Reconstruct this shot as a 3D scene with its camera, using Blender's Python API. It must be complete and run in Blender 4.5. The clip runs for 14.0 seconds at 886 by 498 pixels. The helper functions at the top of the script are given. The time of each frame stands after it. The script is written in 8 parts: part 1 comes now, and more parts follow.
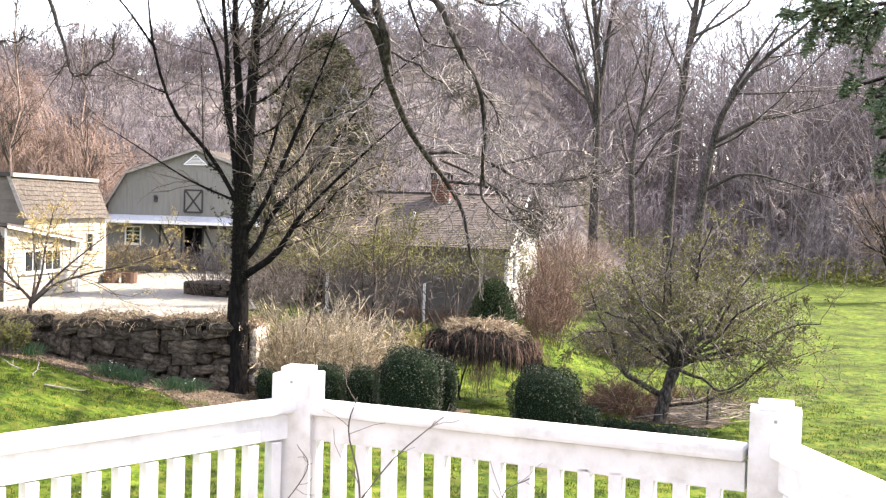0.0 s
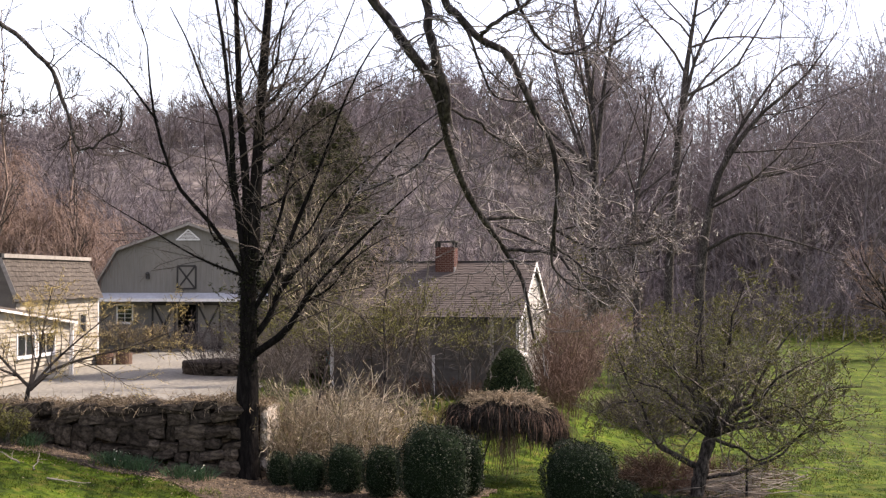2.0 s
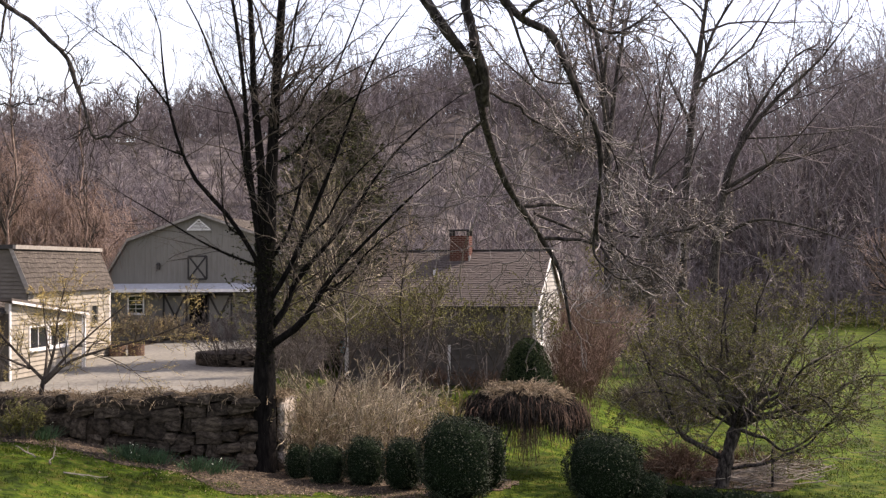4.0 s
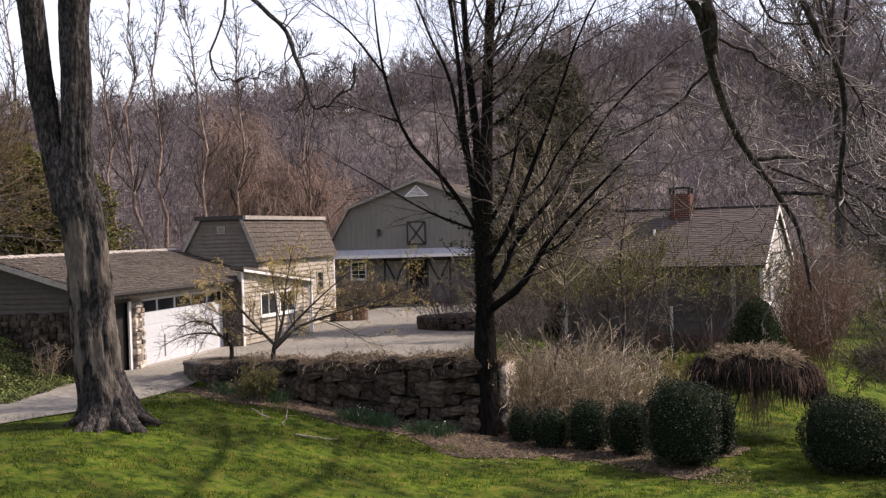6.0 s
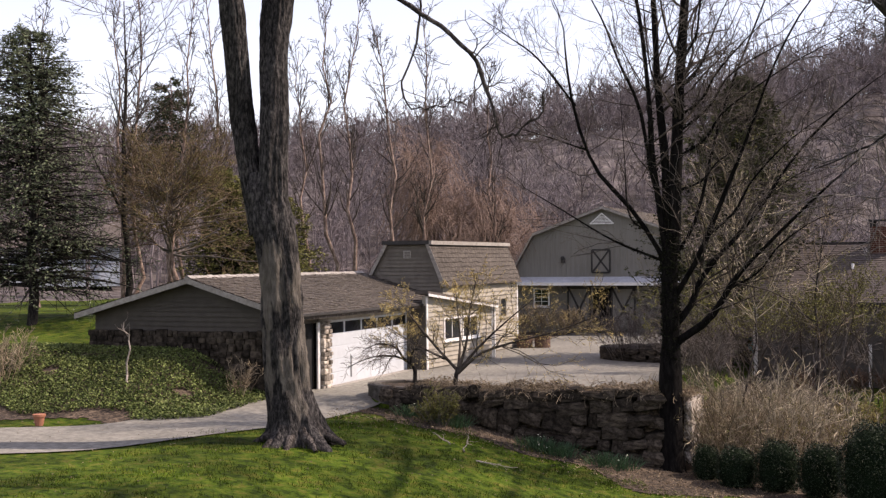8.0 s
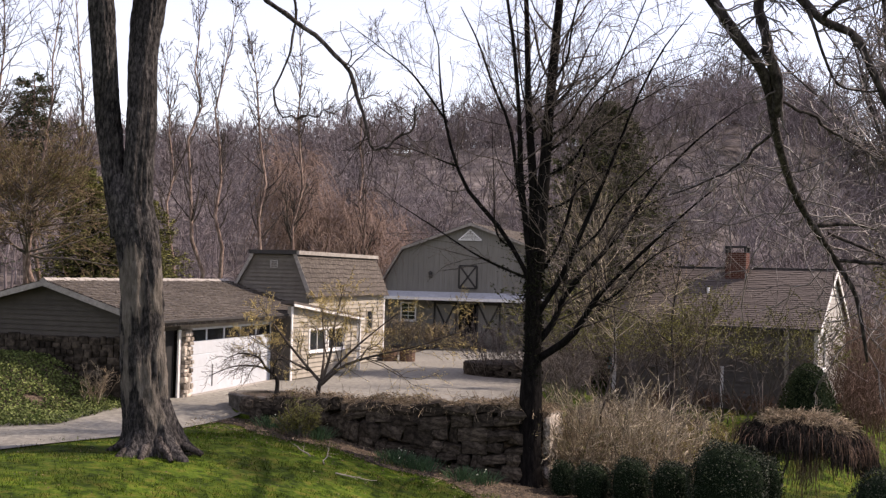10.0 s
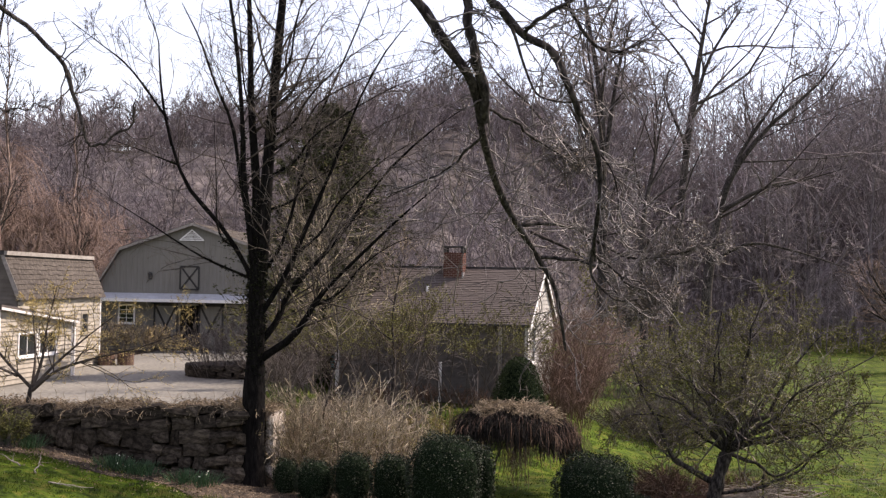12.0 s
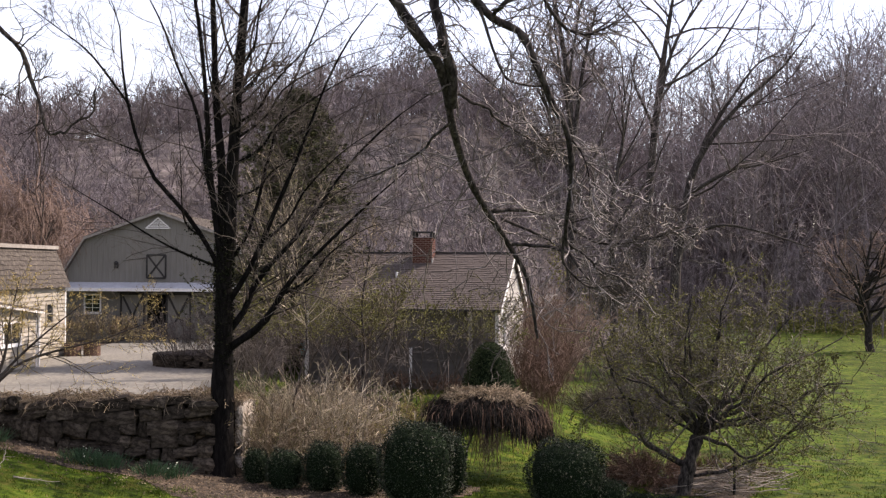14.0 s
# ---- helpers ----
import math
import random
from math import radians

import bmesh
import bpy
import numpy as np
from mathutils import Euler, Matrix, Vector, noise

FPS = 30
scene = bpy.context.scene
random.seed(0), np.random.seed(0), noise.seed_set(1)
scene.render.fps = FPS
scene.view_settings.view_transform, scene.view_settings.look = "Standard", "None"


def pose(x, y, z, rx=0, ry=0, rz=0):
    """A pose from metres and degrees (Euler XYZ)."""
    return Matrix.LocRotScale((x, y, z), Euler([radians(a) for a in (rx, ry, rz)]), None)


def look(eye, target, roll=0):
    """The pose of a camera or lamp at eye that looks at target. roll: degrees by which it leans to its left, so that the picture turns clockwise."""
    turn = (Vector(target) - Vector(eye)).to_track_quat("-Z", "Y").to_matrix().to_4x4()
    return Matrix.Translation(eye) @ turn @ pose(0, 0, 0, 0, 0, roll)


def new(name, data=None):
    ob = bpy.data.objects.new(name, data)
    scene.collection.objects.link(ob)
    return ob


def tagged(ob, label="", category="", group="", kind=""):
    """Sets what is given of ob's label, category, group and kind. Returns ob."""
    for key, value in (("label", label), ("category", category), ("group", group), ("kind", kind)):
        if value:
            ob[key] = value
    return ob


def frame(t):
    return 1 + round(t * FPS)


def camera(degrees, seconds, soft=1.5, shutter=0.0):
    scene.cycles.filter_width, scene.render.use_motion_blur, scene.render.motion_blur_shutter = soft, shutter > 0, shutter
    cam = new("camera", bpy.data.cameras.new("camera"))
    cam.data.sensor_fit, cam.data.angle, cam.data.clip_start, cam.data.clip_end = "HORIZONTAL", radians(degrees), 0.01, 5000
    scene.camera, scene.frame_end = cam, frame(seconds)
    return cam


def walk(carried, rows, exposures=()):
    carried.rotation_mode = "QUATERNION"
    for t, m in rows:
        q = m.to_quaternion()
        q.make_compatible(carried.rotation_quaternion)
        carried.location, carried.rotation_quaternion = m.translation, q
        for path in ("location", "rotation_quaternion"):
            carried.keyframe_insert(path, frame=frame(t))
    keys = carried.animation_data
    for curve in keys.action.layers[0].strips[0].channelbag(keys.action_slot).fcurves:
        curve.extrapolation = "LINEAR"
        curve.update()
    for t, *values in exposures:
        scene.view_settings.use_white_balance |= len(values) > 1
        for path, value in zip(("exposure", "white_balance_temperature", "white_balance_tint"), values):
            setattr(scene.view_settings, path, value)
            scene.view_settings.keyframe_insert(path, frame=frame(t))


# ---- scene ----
cam = camera(42.9, 14.0, soft=1.35)
PATH = [
    (0, pose(1.539, -2.006, 3.869, 87.973, -1.707, 3.796)),
    (0.2, pose(1.442, -1.907, 3.881, 88.572, -1.429, 3.369)),
    (0.5, pose(1.280, -1.739, 3.882, 89.467, -1.147, 2.793)),
    (0.8, pose(1.135, -1.591, 3.911, 90.322, -0.945, 2.457)),
    (1, pose(1.022, -1.461, 3.914, 90.845, -0.794, 2.323)),
    (1.5, pose(0.719, -1.089, 3.920, 91.406, -0.251, 2.361)),
    (2, pose(0.470, -0.713, 3.903, 91.419, 0.033, 2.857)),
    (4.3, look((0.05, -0.198, 3.921), (-0.065, 1.799, 3.945), -0.5)),
    (4.5, look((0.015, -0.15, 3.914), (-0.14, 1.844, 3.934), -0.4)),
    (5, look((-0.014, -0.102, 3.92), (-0.273, 1.881, 3.926), -0.7)),
    (5.5, look((-0.034, -0.009, 3.927), (-0.404, 1.956, 3.912), -1.2)),
    (6, look((-0.036, 0.158, 3.93), (-0.523, 2.097, 3.899), -1.8)),
    (6.5, look((-0.06, 0.342, 3.947), (-0.66, 2.25, 3.925), -2.2)),
    (7, look((-0.063, 0.305, 3.981), (-0.781, 2.172, 3.983), -1.9)),
    (7.2, look((-0.117, 0.291, 3.984), (-0.887, 2.138, 3.993), -1.5)),
    (9.3, look((-0.055, 0.137, 3.992), (-0.798, 1.994, 4.029), 1.5)),
    (9.5, look((-0.059, 0.167, 3.984), (-0.746, 2.044, 4.025), 1.5)),
    (10, look((-0.041, 0.215, 3.978), (-0.617, 2.13, 4.024), 1.4)),
    (10.5, look((-0.009, 0.192, 3.988), (-0.487, 2.133, 4.036), 1.3)),
    (11, look((0.01, 0.177, 3.988), (-0.366, 2.141, 4.04), 1.2)),
    (11.5, look((0.023, 0.078, 3.958), (-0.221, 2.062, 4.014), 1.1)),
    (12, look((0.059, -0.119, 3.931), (-0.039, 1.877, 3.989), 1.0)),
    (12.5, look((0.063, -0.151, 3.93), (-0.023, 1.847, 3.987), 0.8)),
    (13, look((0.05, -0.017, 3.956), (-0.072, 1.978, 4.009), 0.6)),
    (13.5, look((0.051, 0.073, 3.97), (-0.041, 2.071, 4.015), 0.5)),
    (14, look((0.047, 0.122, 3.976), (0.004, 2.121, 4.007), 0.3)),
]
walk(cam, PATH, exposures=[(t, e, k, w) for t, e, k, w in ((0.0, 2.12, 6900, 15), (0.4, 1.75, 6900, 19), (0.9, 1.37, 6980, 21), (1.3, 1.2, 6980, 21), (1.6, 1.1, 7000, 21), (2.0, 0.94, 7050, 21), (4.5, 0.66, 7050, 22), (5.5, 0.5, 7000, 23), (6.5, 0.38, 6950, 23), (9.5, 0.44, 6950, 23), (11.0, 0.48, 6950, 23), (12.0, 0.58, 6900, 22), (14.0, 0.58, 6900, 22))])

# ---- world and sun ----
SUN = Vector((1.7, 0.9, 1.87)).normalized()
world = bpy.data.worlds.new("world")
scene.world = world
world.use_nodes = True
wn = world.node_tree.nodes
sky = wn.new("ShaderNodeTexSky")
sky.sky_type = "NISHITA"
sky.sun_disc = False
sky.sun_elevation = math.asin(SUN.z)
sky.sun_rotation = math.atan2(SUN.x, SUN.y)
sky.air_density, sky.dust_density, sky.ozone_density = 1.0, 0.4, 1.0
wn["Background"].inputs["Strength"].default_value = 0.15
haze = wn.new("ShaderNodeVectorMath")          # thin bright cloud over the whole sky
haze.operation = "ADD"
haze.inputs[1].default_value = (2.1, 1.75, 1.5)
world.node_tree.links.new(sky.outputs[0], haze.inputs[0])
world.node_tree.links.new(haze.outputs[0], wn["Background"].inputs["Color"])
sun_data = bpy.data.lights.new("sun", "SUN")
sun_data.energy, sun_data.angle, sun_data.color = 5.0, radians(0.6), (1.0, 0.92, 0.80)
sun = new("sun", sun_data)
sun.matrix_world = look(SUN * 60, (0, 0, 0))

# ---- materials ----
def material(name, colors, scale=3.0, rough=0.85, bump=0.3, bump_scale=40.0, stretch=(1, 1, 1), detail=6.0, big=0.25, big_scale=0.4,
             metal=0.0, vary=0.0, lit=0.0, spec=0.3, span=0.16):
    """A rough natural surface: a colour ramp over fine noise, large stains, relief, and a shade of its own for each piece or island."""
    m = bpy.data.materials.new(name)
    m.use_nodes = True
    nt = m.node_tree
    n, link = nt.nodes, nt.links.new
    b = n["Principled BSDF"]
    co = n.new("ShaderNodeTexCoord")
    mp = n.new("ShaderNodeMapping")
    mp.inputs["Scale"].default_value = stretch
    link(co.outputs["Object"], mp.inputs["Vector"])
    fine = n.new("ShaderNodeTexNoise")
    fine.inputs["Scale"].default_value, fine.inputs["Detail"].default_value, fine.inputs["Roughness"].default_value = scale, detail, 0.65
    link(mp.outputs[0], fine.inputs["Vector"])
    ramp = n.new("ShaderNodeValToRGB")
    els = ramp.color_ramp.elements
    while len(els) < len(colors):
        els.new(0.5)
    for i, c in enumerate(colors):
        els[i].position = 0.5 - span + 2 * span * i / max(1, len(colors) - 1)
        els[i].color = (*c, 1)
    link(fine.outputs["Fac"], ramp.inputs["Fac"])
    large = n.new("ShaderNodeTexNoise")
    large.inputs["Scale"].default_value, large.inputs["Detail"].default_value = big_scale, 3.0
    link(co.outputs["Object"], large.inputs["Vector"])
    value = n.new("ShaderNodeMapRange")
    value.inputs["From Min"].default_value, value.inputs["From Max"].default_value = 0.3, 0.7
    value.inputs["To Min"].default_value, value.inputs["To Max"].default_value = 1 - big, 1 + big
    link(large.outputs["Fac"], value.inputs["Value"])
    hsv = n.new("ShaderNodeHueSaturation")
    link(ramp.outputs["Color"], hsv.inputs["Color"])
    out = value.outputs[0]
    if vary:
        info = n.new("ShaderNodeObjectInfo" if vary > 0 else "ShaderNodeNewGeometry")
        own = n.new("ShaderNodeMapRange")
        own.inputs["To Min"].default_value, own.inputs["To Max"].default_value = 1 - abs(vary), 1 + abs(vary)
        link(info.outputs["Random" if vary > 0 else "Random Per Island"], own.inputs["Value"])
        mul = n.new("ShaderNodeMath")
        mul.operation = "MULTIPLY"
        link(out, mul.inputs[0])
        link(own.outputs[0], mul.inputs[1])
        out = mul.outputs[0]
    link(out, hsv.inputs["Value"])
    link(hsv.outputs["Color"], b.inputs["Base Color"])
    b.inputs["Roughness"].default_value, b.inputs["Metallic"].default_value = rough, metal
    b.inputs["Specular IOR Level"].default_value = spec
    if bump:
        rel = n.new("ShaderNodeTexNoise")
        rel.inputs["Scale"].default_value, rel.inputs["Detail"].default_value = bump_scale, 4.0
        link(mp.outputs[0], rel.inputs["Vector"])
        bp = n.new("ShaderNodeBump")
        bp.inputs["Strength"].default_value, bp.inputs["Distance"].default_value = bump, 0.5 / bump_scale
        link(rel.outputs["Fac"], bp.inputs["Height"])
        link(bp.outputs["Normal"], b.inputs["Normal"])
    if lit:
        b.inputs["Transmission Weight"].default_value = lit
    return m


GRASS = material("grass", [(0.018, 0.0315, 0.0024), (0.0375, 0.0645, 0.0046), (0.0555, 0.082, 0.007), (0.081, 0.0855, 0.0138)], 3.0, 0.95, 1.0, 7, big=0.5, big_scale=0.55, spec=0.1, span=0.11)
BLADES = material("grass_blades", [(0.031, 0.0535, 0.0036), (0.051, 0.082, 0.0062), (0.085, 0.098, 0.014)], 2, 0.8, 0, vary=-0.75, big=0.5, big_scale=0.55, spec=0.1)
LITTER = material("leaf_litter", [(0.018, 0.013, 0.009), (0.052, 0.037, 0.025), (0.12, 0.088, 0.06)], 9, 0.95, 0.9, 25, big=0.5, big_scale=0.9, span=0.11)
WOODFLOOR = material("wood_floor", [(0.042, 0.035, 0.034), (0.086, 0.075, 0.072), (0.155, 0.137, 0.131)], 0.55, 0.95, 0.8, 2, big=0.4, big_scale=0.12, detail=9.0, spec=0.08)
ASPHALT = material("asphalt", [(0.131, 0.125, 0.105), (0.189, 0.18, 0.153), (0.254, 0.242, 0.207)], 6, 0.9, 0.25, 60, big=0.15, big_scale=0.25)
GREY_SIDING = material("grey_siding", [(0.164, 0.156, 0.135), (0.205, 0.196, 0.172)], 2, 0.8, 0.15, 30, (6, 6, 0.5), big=0.1)
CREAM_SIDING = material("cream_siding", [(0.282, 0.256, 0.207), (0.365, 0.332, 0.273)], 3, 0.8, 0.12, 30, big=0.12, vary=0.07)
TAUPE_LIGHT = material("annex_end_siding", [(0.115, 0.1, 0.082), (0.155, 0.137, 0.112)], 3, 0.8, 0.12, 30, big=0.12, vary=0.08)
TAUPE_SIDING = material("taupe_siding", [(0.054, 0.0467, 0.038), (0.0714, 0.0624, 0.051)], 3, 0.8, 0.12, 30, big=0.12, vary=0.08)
COTTAGE_WALL = material("cottage_wall", [(0.0848, 0.078, 0.0709), (0.121, 0.112, 0.101)], 4, 0.85, 0.15, 30, big=0.15, vary=0.06)
WHITE = material("white_paint", [(0.70, 0.69, 0.66), (0.82, 0.81, 0.79)], 6, 0.5, 0.1, 50, big=0.06)
RAIL_WHITE = material("rail_white_paint", [(0.58, 0.565, 0.53), (0.70, 0.69, 0.67), (0.75, 0.74, 0.72)], 9, 0.45, 0.15, 60, big=0.08, big_scale=3)
GABLE_WHITE = material("weathered_gable_paint", [(0.29, 0.275, 0.25), (0.42, 0.405, 0.37)], 5, 0.8, 0.15, 30, big=0.15, vary=0.06)
GARAGE_WHITE = material("garage_door_paint", [(0.455, 0.482, 0.506), (0.524, 0.554, 0.58)], 3, 0.5, 0.05, 30, big=0.05)
ROTTEN = material("rotten_board", [(0.028, 0.022, 0.018), (0.075, 0.06, 0.05), (0.2, 0.18, 0.155)], 7, 0.9, 0.4, 40, (1, 4, 1), big=0.3, span=0.11)
TRIM_GREY = material("weathered_trim", [(0.218, 0.195, 0.172), (0.351, 0.328, 0.289)], 8, 0.8, 0.2, 40, big=0.2)
SHINGLE = material("roof_shingle", [(0.052, 0.043, 0.036), (0.08, 0.067, 0.055), (0.135, 0.117, 0.096)], 8, 0.9, 0.4, 60, big=0.15, vary=0.3, span=0.11)
SHINGLE_BED = material("roof_felt", [(0.07, 0.06, 0.05), (0.12, 0.1, 0.09)], 8, 0.9, 0.4, 60)
COTTAGE_ROOF = material("cottage_roof_shingle", [(0.07, 0.057, 0.051), (0.104, 0.085, 0.076)], 14, 0.9, 0.4, 60, big=0.12, vary=0.16)
BRICK = material("chimney_brick", [(0.10, 0.038, 0.026), (0.175, 0.068, 0.047)], 14, 0.9, 0.4, 60, vary=0.3)
MORTAR = material("mortar", [(0.3, 0.26, 0.23), (0.4, 0.36, 0.32)], 20, 0.95, 0.4, 80)
STONE = material("field_stone", [(0.017, 0.0135, 0.01), (0.037, 0.03, 0.023), (0.07, 0.057, 0.0435)], 5, 0.9, 0.6, 25, big=0.3, vary=0.45, spec=0.1, span=0.11)
PLANTER_STONE = material("planter_stone", [(0.045, 0.04, 0.033), (0.085, 0.076, 0.064), (0.15, 0.135, 0.115)], 5, 0.9, 0.6, 20, big=0.35, big_scale=1.5)
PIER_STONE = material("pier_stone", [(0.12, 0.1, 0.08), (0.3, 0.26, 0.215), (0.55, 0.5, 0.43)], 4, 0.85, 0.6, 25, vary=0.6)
DARK = material("dark_interior", [(0.012, 0.012, 0.012), (0.02, 0.02, 0.02)], 3, 0.9, 0)
DARK_TRIM = material("dark_trim", [(0.025, 0.025, 0.025), (0.05, 0.045, 0.04)], 6, 0.7, 0.1, 30)
BARK_GREY = material("grey_bark", [(0.018, 0.0155, 0.014), (0.042, 0.036, 0.033), (0.062, 0.054, 0.049), (0.105, 0.092, 0.082)], 8, 0.95, 1.0, 13, (2.2, 2.2, 0.75), big=0.4, big_scale=0.9, spec=0.08, span=0.11)
BARK_DARK = material("dark_bark", [(0.0128, 0.0112, 0.0104), (0.028, 0.0248, 0.0224), (0.052, 0.0456, 0.04)], 8, 0.95, 0.8, 20, (2, 2, 0.5), big=0.2, spec=0.08, span=0.11)
BARK_LIMB = material("limb_bark", [(0.02, 0.017, 0.017), (0.042, 0.036, 0.035), (0.085, 0.074, 0.07)], 10, 0.95, 0.8, 24, (2, 2, 0.5), big=0.3, spec=0.08, span=0.11)
BARK_BLACK = material("black_vine_bark", [(0.004, 0.0037, 0.0036), (0.009, 0.008, 0.0075), (0.019, 0.0168, 0.015)], 8, 0.95, 0.8, 20, (2, 2, 0.5), big=0.3, spec=0.04)
TWIG_DARK = material("dark_twigs", [(0.028, 0.022, 0.018), (0.06, 0.049, 0.04), (0.11, 0.092, 0.077)], 3, 0.8, 0, big=0.2, vary=-0.4, spec=0.1)
TWIG_SILVER = material("silver_twigs", [(0.055, 0.045, 0.042), (0.11, 0.093, 0.086), (0.24, 0.21, 0.195)], 3, 0.45, 0, big=0.2, vary=-0.4)
TWIG = material("twig_bark", [(0.07, 0.056, 0.047), (0.12, 0.1, 0.085), (0.2, 0.17, 0.145)], 3, 0.8, 0, big=0.2, vary=-0.35)
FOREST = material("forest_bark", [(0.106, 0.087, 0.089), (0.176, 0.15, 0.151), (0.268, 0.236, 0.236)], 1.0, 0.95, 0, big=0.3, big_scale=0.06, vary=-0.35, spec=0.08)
# forest bark again, paler: aerial haze put into the colour
HAZE_WOOD = material("haze_tinted_bark", [(0.16, 0.142, 0.146), (0.25, 0.224, 0.228), (0.33, 0.3, 0.305)], 1.0, 0.95, 0, big=0.3, big_scale=0.06, vary=-0.3, spec=0.05)
BIRCH = material("birch_bark", [(0.10, 0.066, 0.052), (0.19, 0.13, 0.102), (0.4, 0.31, 0.25)], 6, 0.85, 0.3, 20, (2, 2, 0.6), big=0.3)
WILLOW = material("weeping_twigs", [(0.153, 0.103, 0.0796), (0.261, 0.186, 0.148)], 2, 0.85, 0, vary=-0.3)
RUSSET = material("russet_twigs", [(0.09, 0.062, 0.035), (0.17, 0.12, 0.07)], 2, 0.85, 0, vary=-0.4)
DRY = material("dry_stems", [(0.145, 0.109, 0.0697), (0.255, 0.199, 0.132), (0.389, 0.32, 0.228)], 3, 0.9, 0, vary=-0.6)
STRAW = material("straw_stems", [(0.14, 0.112, 0.076), (0.31, 0.26, 0.18), (0.58, 0.5, 0.37)], 3, 0.9, 0, vary=-0.6)
REDSTEM = material("reddish_stems", [(0.10, 0.06, 0.043), (0.19, 0.125, 0.09)], 3, 0.85, 0, vary=-0.35)
VINELEAF = material("dark_vine_leaf", [(0.007, 0.0084, 0.0042), (0.0168, 0.0189, 0.0084)], 5, 0.7, 0, vary=-0.5, spec=0.04)
BOXLEAF = material("boxwood_leaf", [(0.0075, 0.0135, 0.0062), (0.028, 0.041, 0.0185)], 6, 0.55, 0, vary=-0.6, spec=0.2)
# near-black green fill: the shade deep among the leaves, put into a colour
SHADE_CORE = material("shade_core", [(0.006, 0.011, 0.006), (0.012, 0.02, 0.01)], 20, 0.9, 0.8, 60, spec=0.02)
CONIFER = material("conifer_needles", [(0.02, 0.032, 0.012), (0.045, 0.062, 0.025)], 2, 0.8, 0, vary=-0.45, spec=0.15)
SPRUCE = material("spruce_needles", [(0.022, 0.027, 0.012), (0.06, 0.064, 0.028), (0.1, 0.095, 0.045)], 1.2, 0.8, 0, vary=-0.5, spec=0.12)
FIR = material("fir_needles", [(0.07, 0.088, 0.05), (0.17, 0.195, 0.12)], 2, 0.75, 0, vary=-0.4, spec=0.15)
HEMLOCK = material("hemlock_needles", [(0.0624, 0.0975, 0.0494), (0.125, 0.176, 0.0988)], 4, 0.6, 0, vary=-0.4, spec=0.3)
CEDAR = material("cedar_foliage", [(0.085, 0.088, 0.022), (0.19, 0.18, 0.055)], 2, 0.75, 0, vary=-0.4)
BUDS = material("spring_buds", [(0.10, 0.1, 0.022), (0.205, 0.195, 0.05)], 3, 0.8, 0, vary=-0.4)
BLOSSOM = material("yellow_blossom", [(0.40, 0.305, 0.105), (0.68, 0.54, 0.23)], 3, 0.7, 0, vary=-0.35)
BUDS_YELLOW = material("yellow_green_buds", [(0.17, 0.15, 0.03), (0.33, 0.29, 0.07)], 3, 0.8, 0, vary=-0.4)
IVY = material("ivy_leaf", [(0.05, 0.074, 0.02), (0.145, 0.17, 0.055)], 3, 0.6, 0, vary=-0.6, spec=0.12)
DAFF = material("daffodil_leaf", [(0.028, 0.0638, 0.028), (0.056, 0.111, 0.049)], 4, 0.6, 0, vary=-0.3)
PETAL = material("pale_petal", [(0.7, 0.68, 0.5), (0.8, 0.78, 0.65)], 4, 0.7, 0)
TEAL = material("teal_cover", [(0.05, 0.22, 0.25), (0.1, 0.34, 0.37)], 4, 0.6, 0.2, 20)
TERRACOTTA = material("terracotta", [(0.3, 0.12, 0.07), (0.4, 0.18, 0.11)], 8, 0.85, 0.2, 40)
PLANTER = material("brown_planter_wood", [(0.09, 0.055, 0.04), (0.16, 0.10, 0.07)], 6, 0.85, 0.3, 30)
GLASS = bpy.data.materials.new("window_glass")
GLASS.use_nodes = True
GLASS.node_tree.nodes["Principled BSDF"].inputs["Base Color"].default_value = (0.02, 0.022, 0.025, 1)
GLASS.node_tree.nodes["Principled BSDF"].inputs["Roughness"].default_value = 0.06
GLASS.node_tree.nodes["Principled BSDF"].inputs["Specular IOR Level"].default_value = 0.5
CANOPY = material("canopy_paint", [(0.36, 0.38, 0.41), (0.5, 0.52, 0.55)], 5, 0.45, 0.1, 30, big=0.12)
METAL = material("grey_metal", [(0.3, 0.3, 0.3), (0.4, 0.4, 0.4)], 8, 0.4, 0.1, 30, metal=0.7)


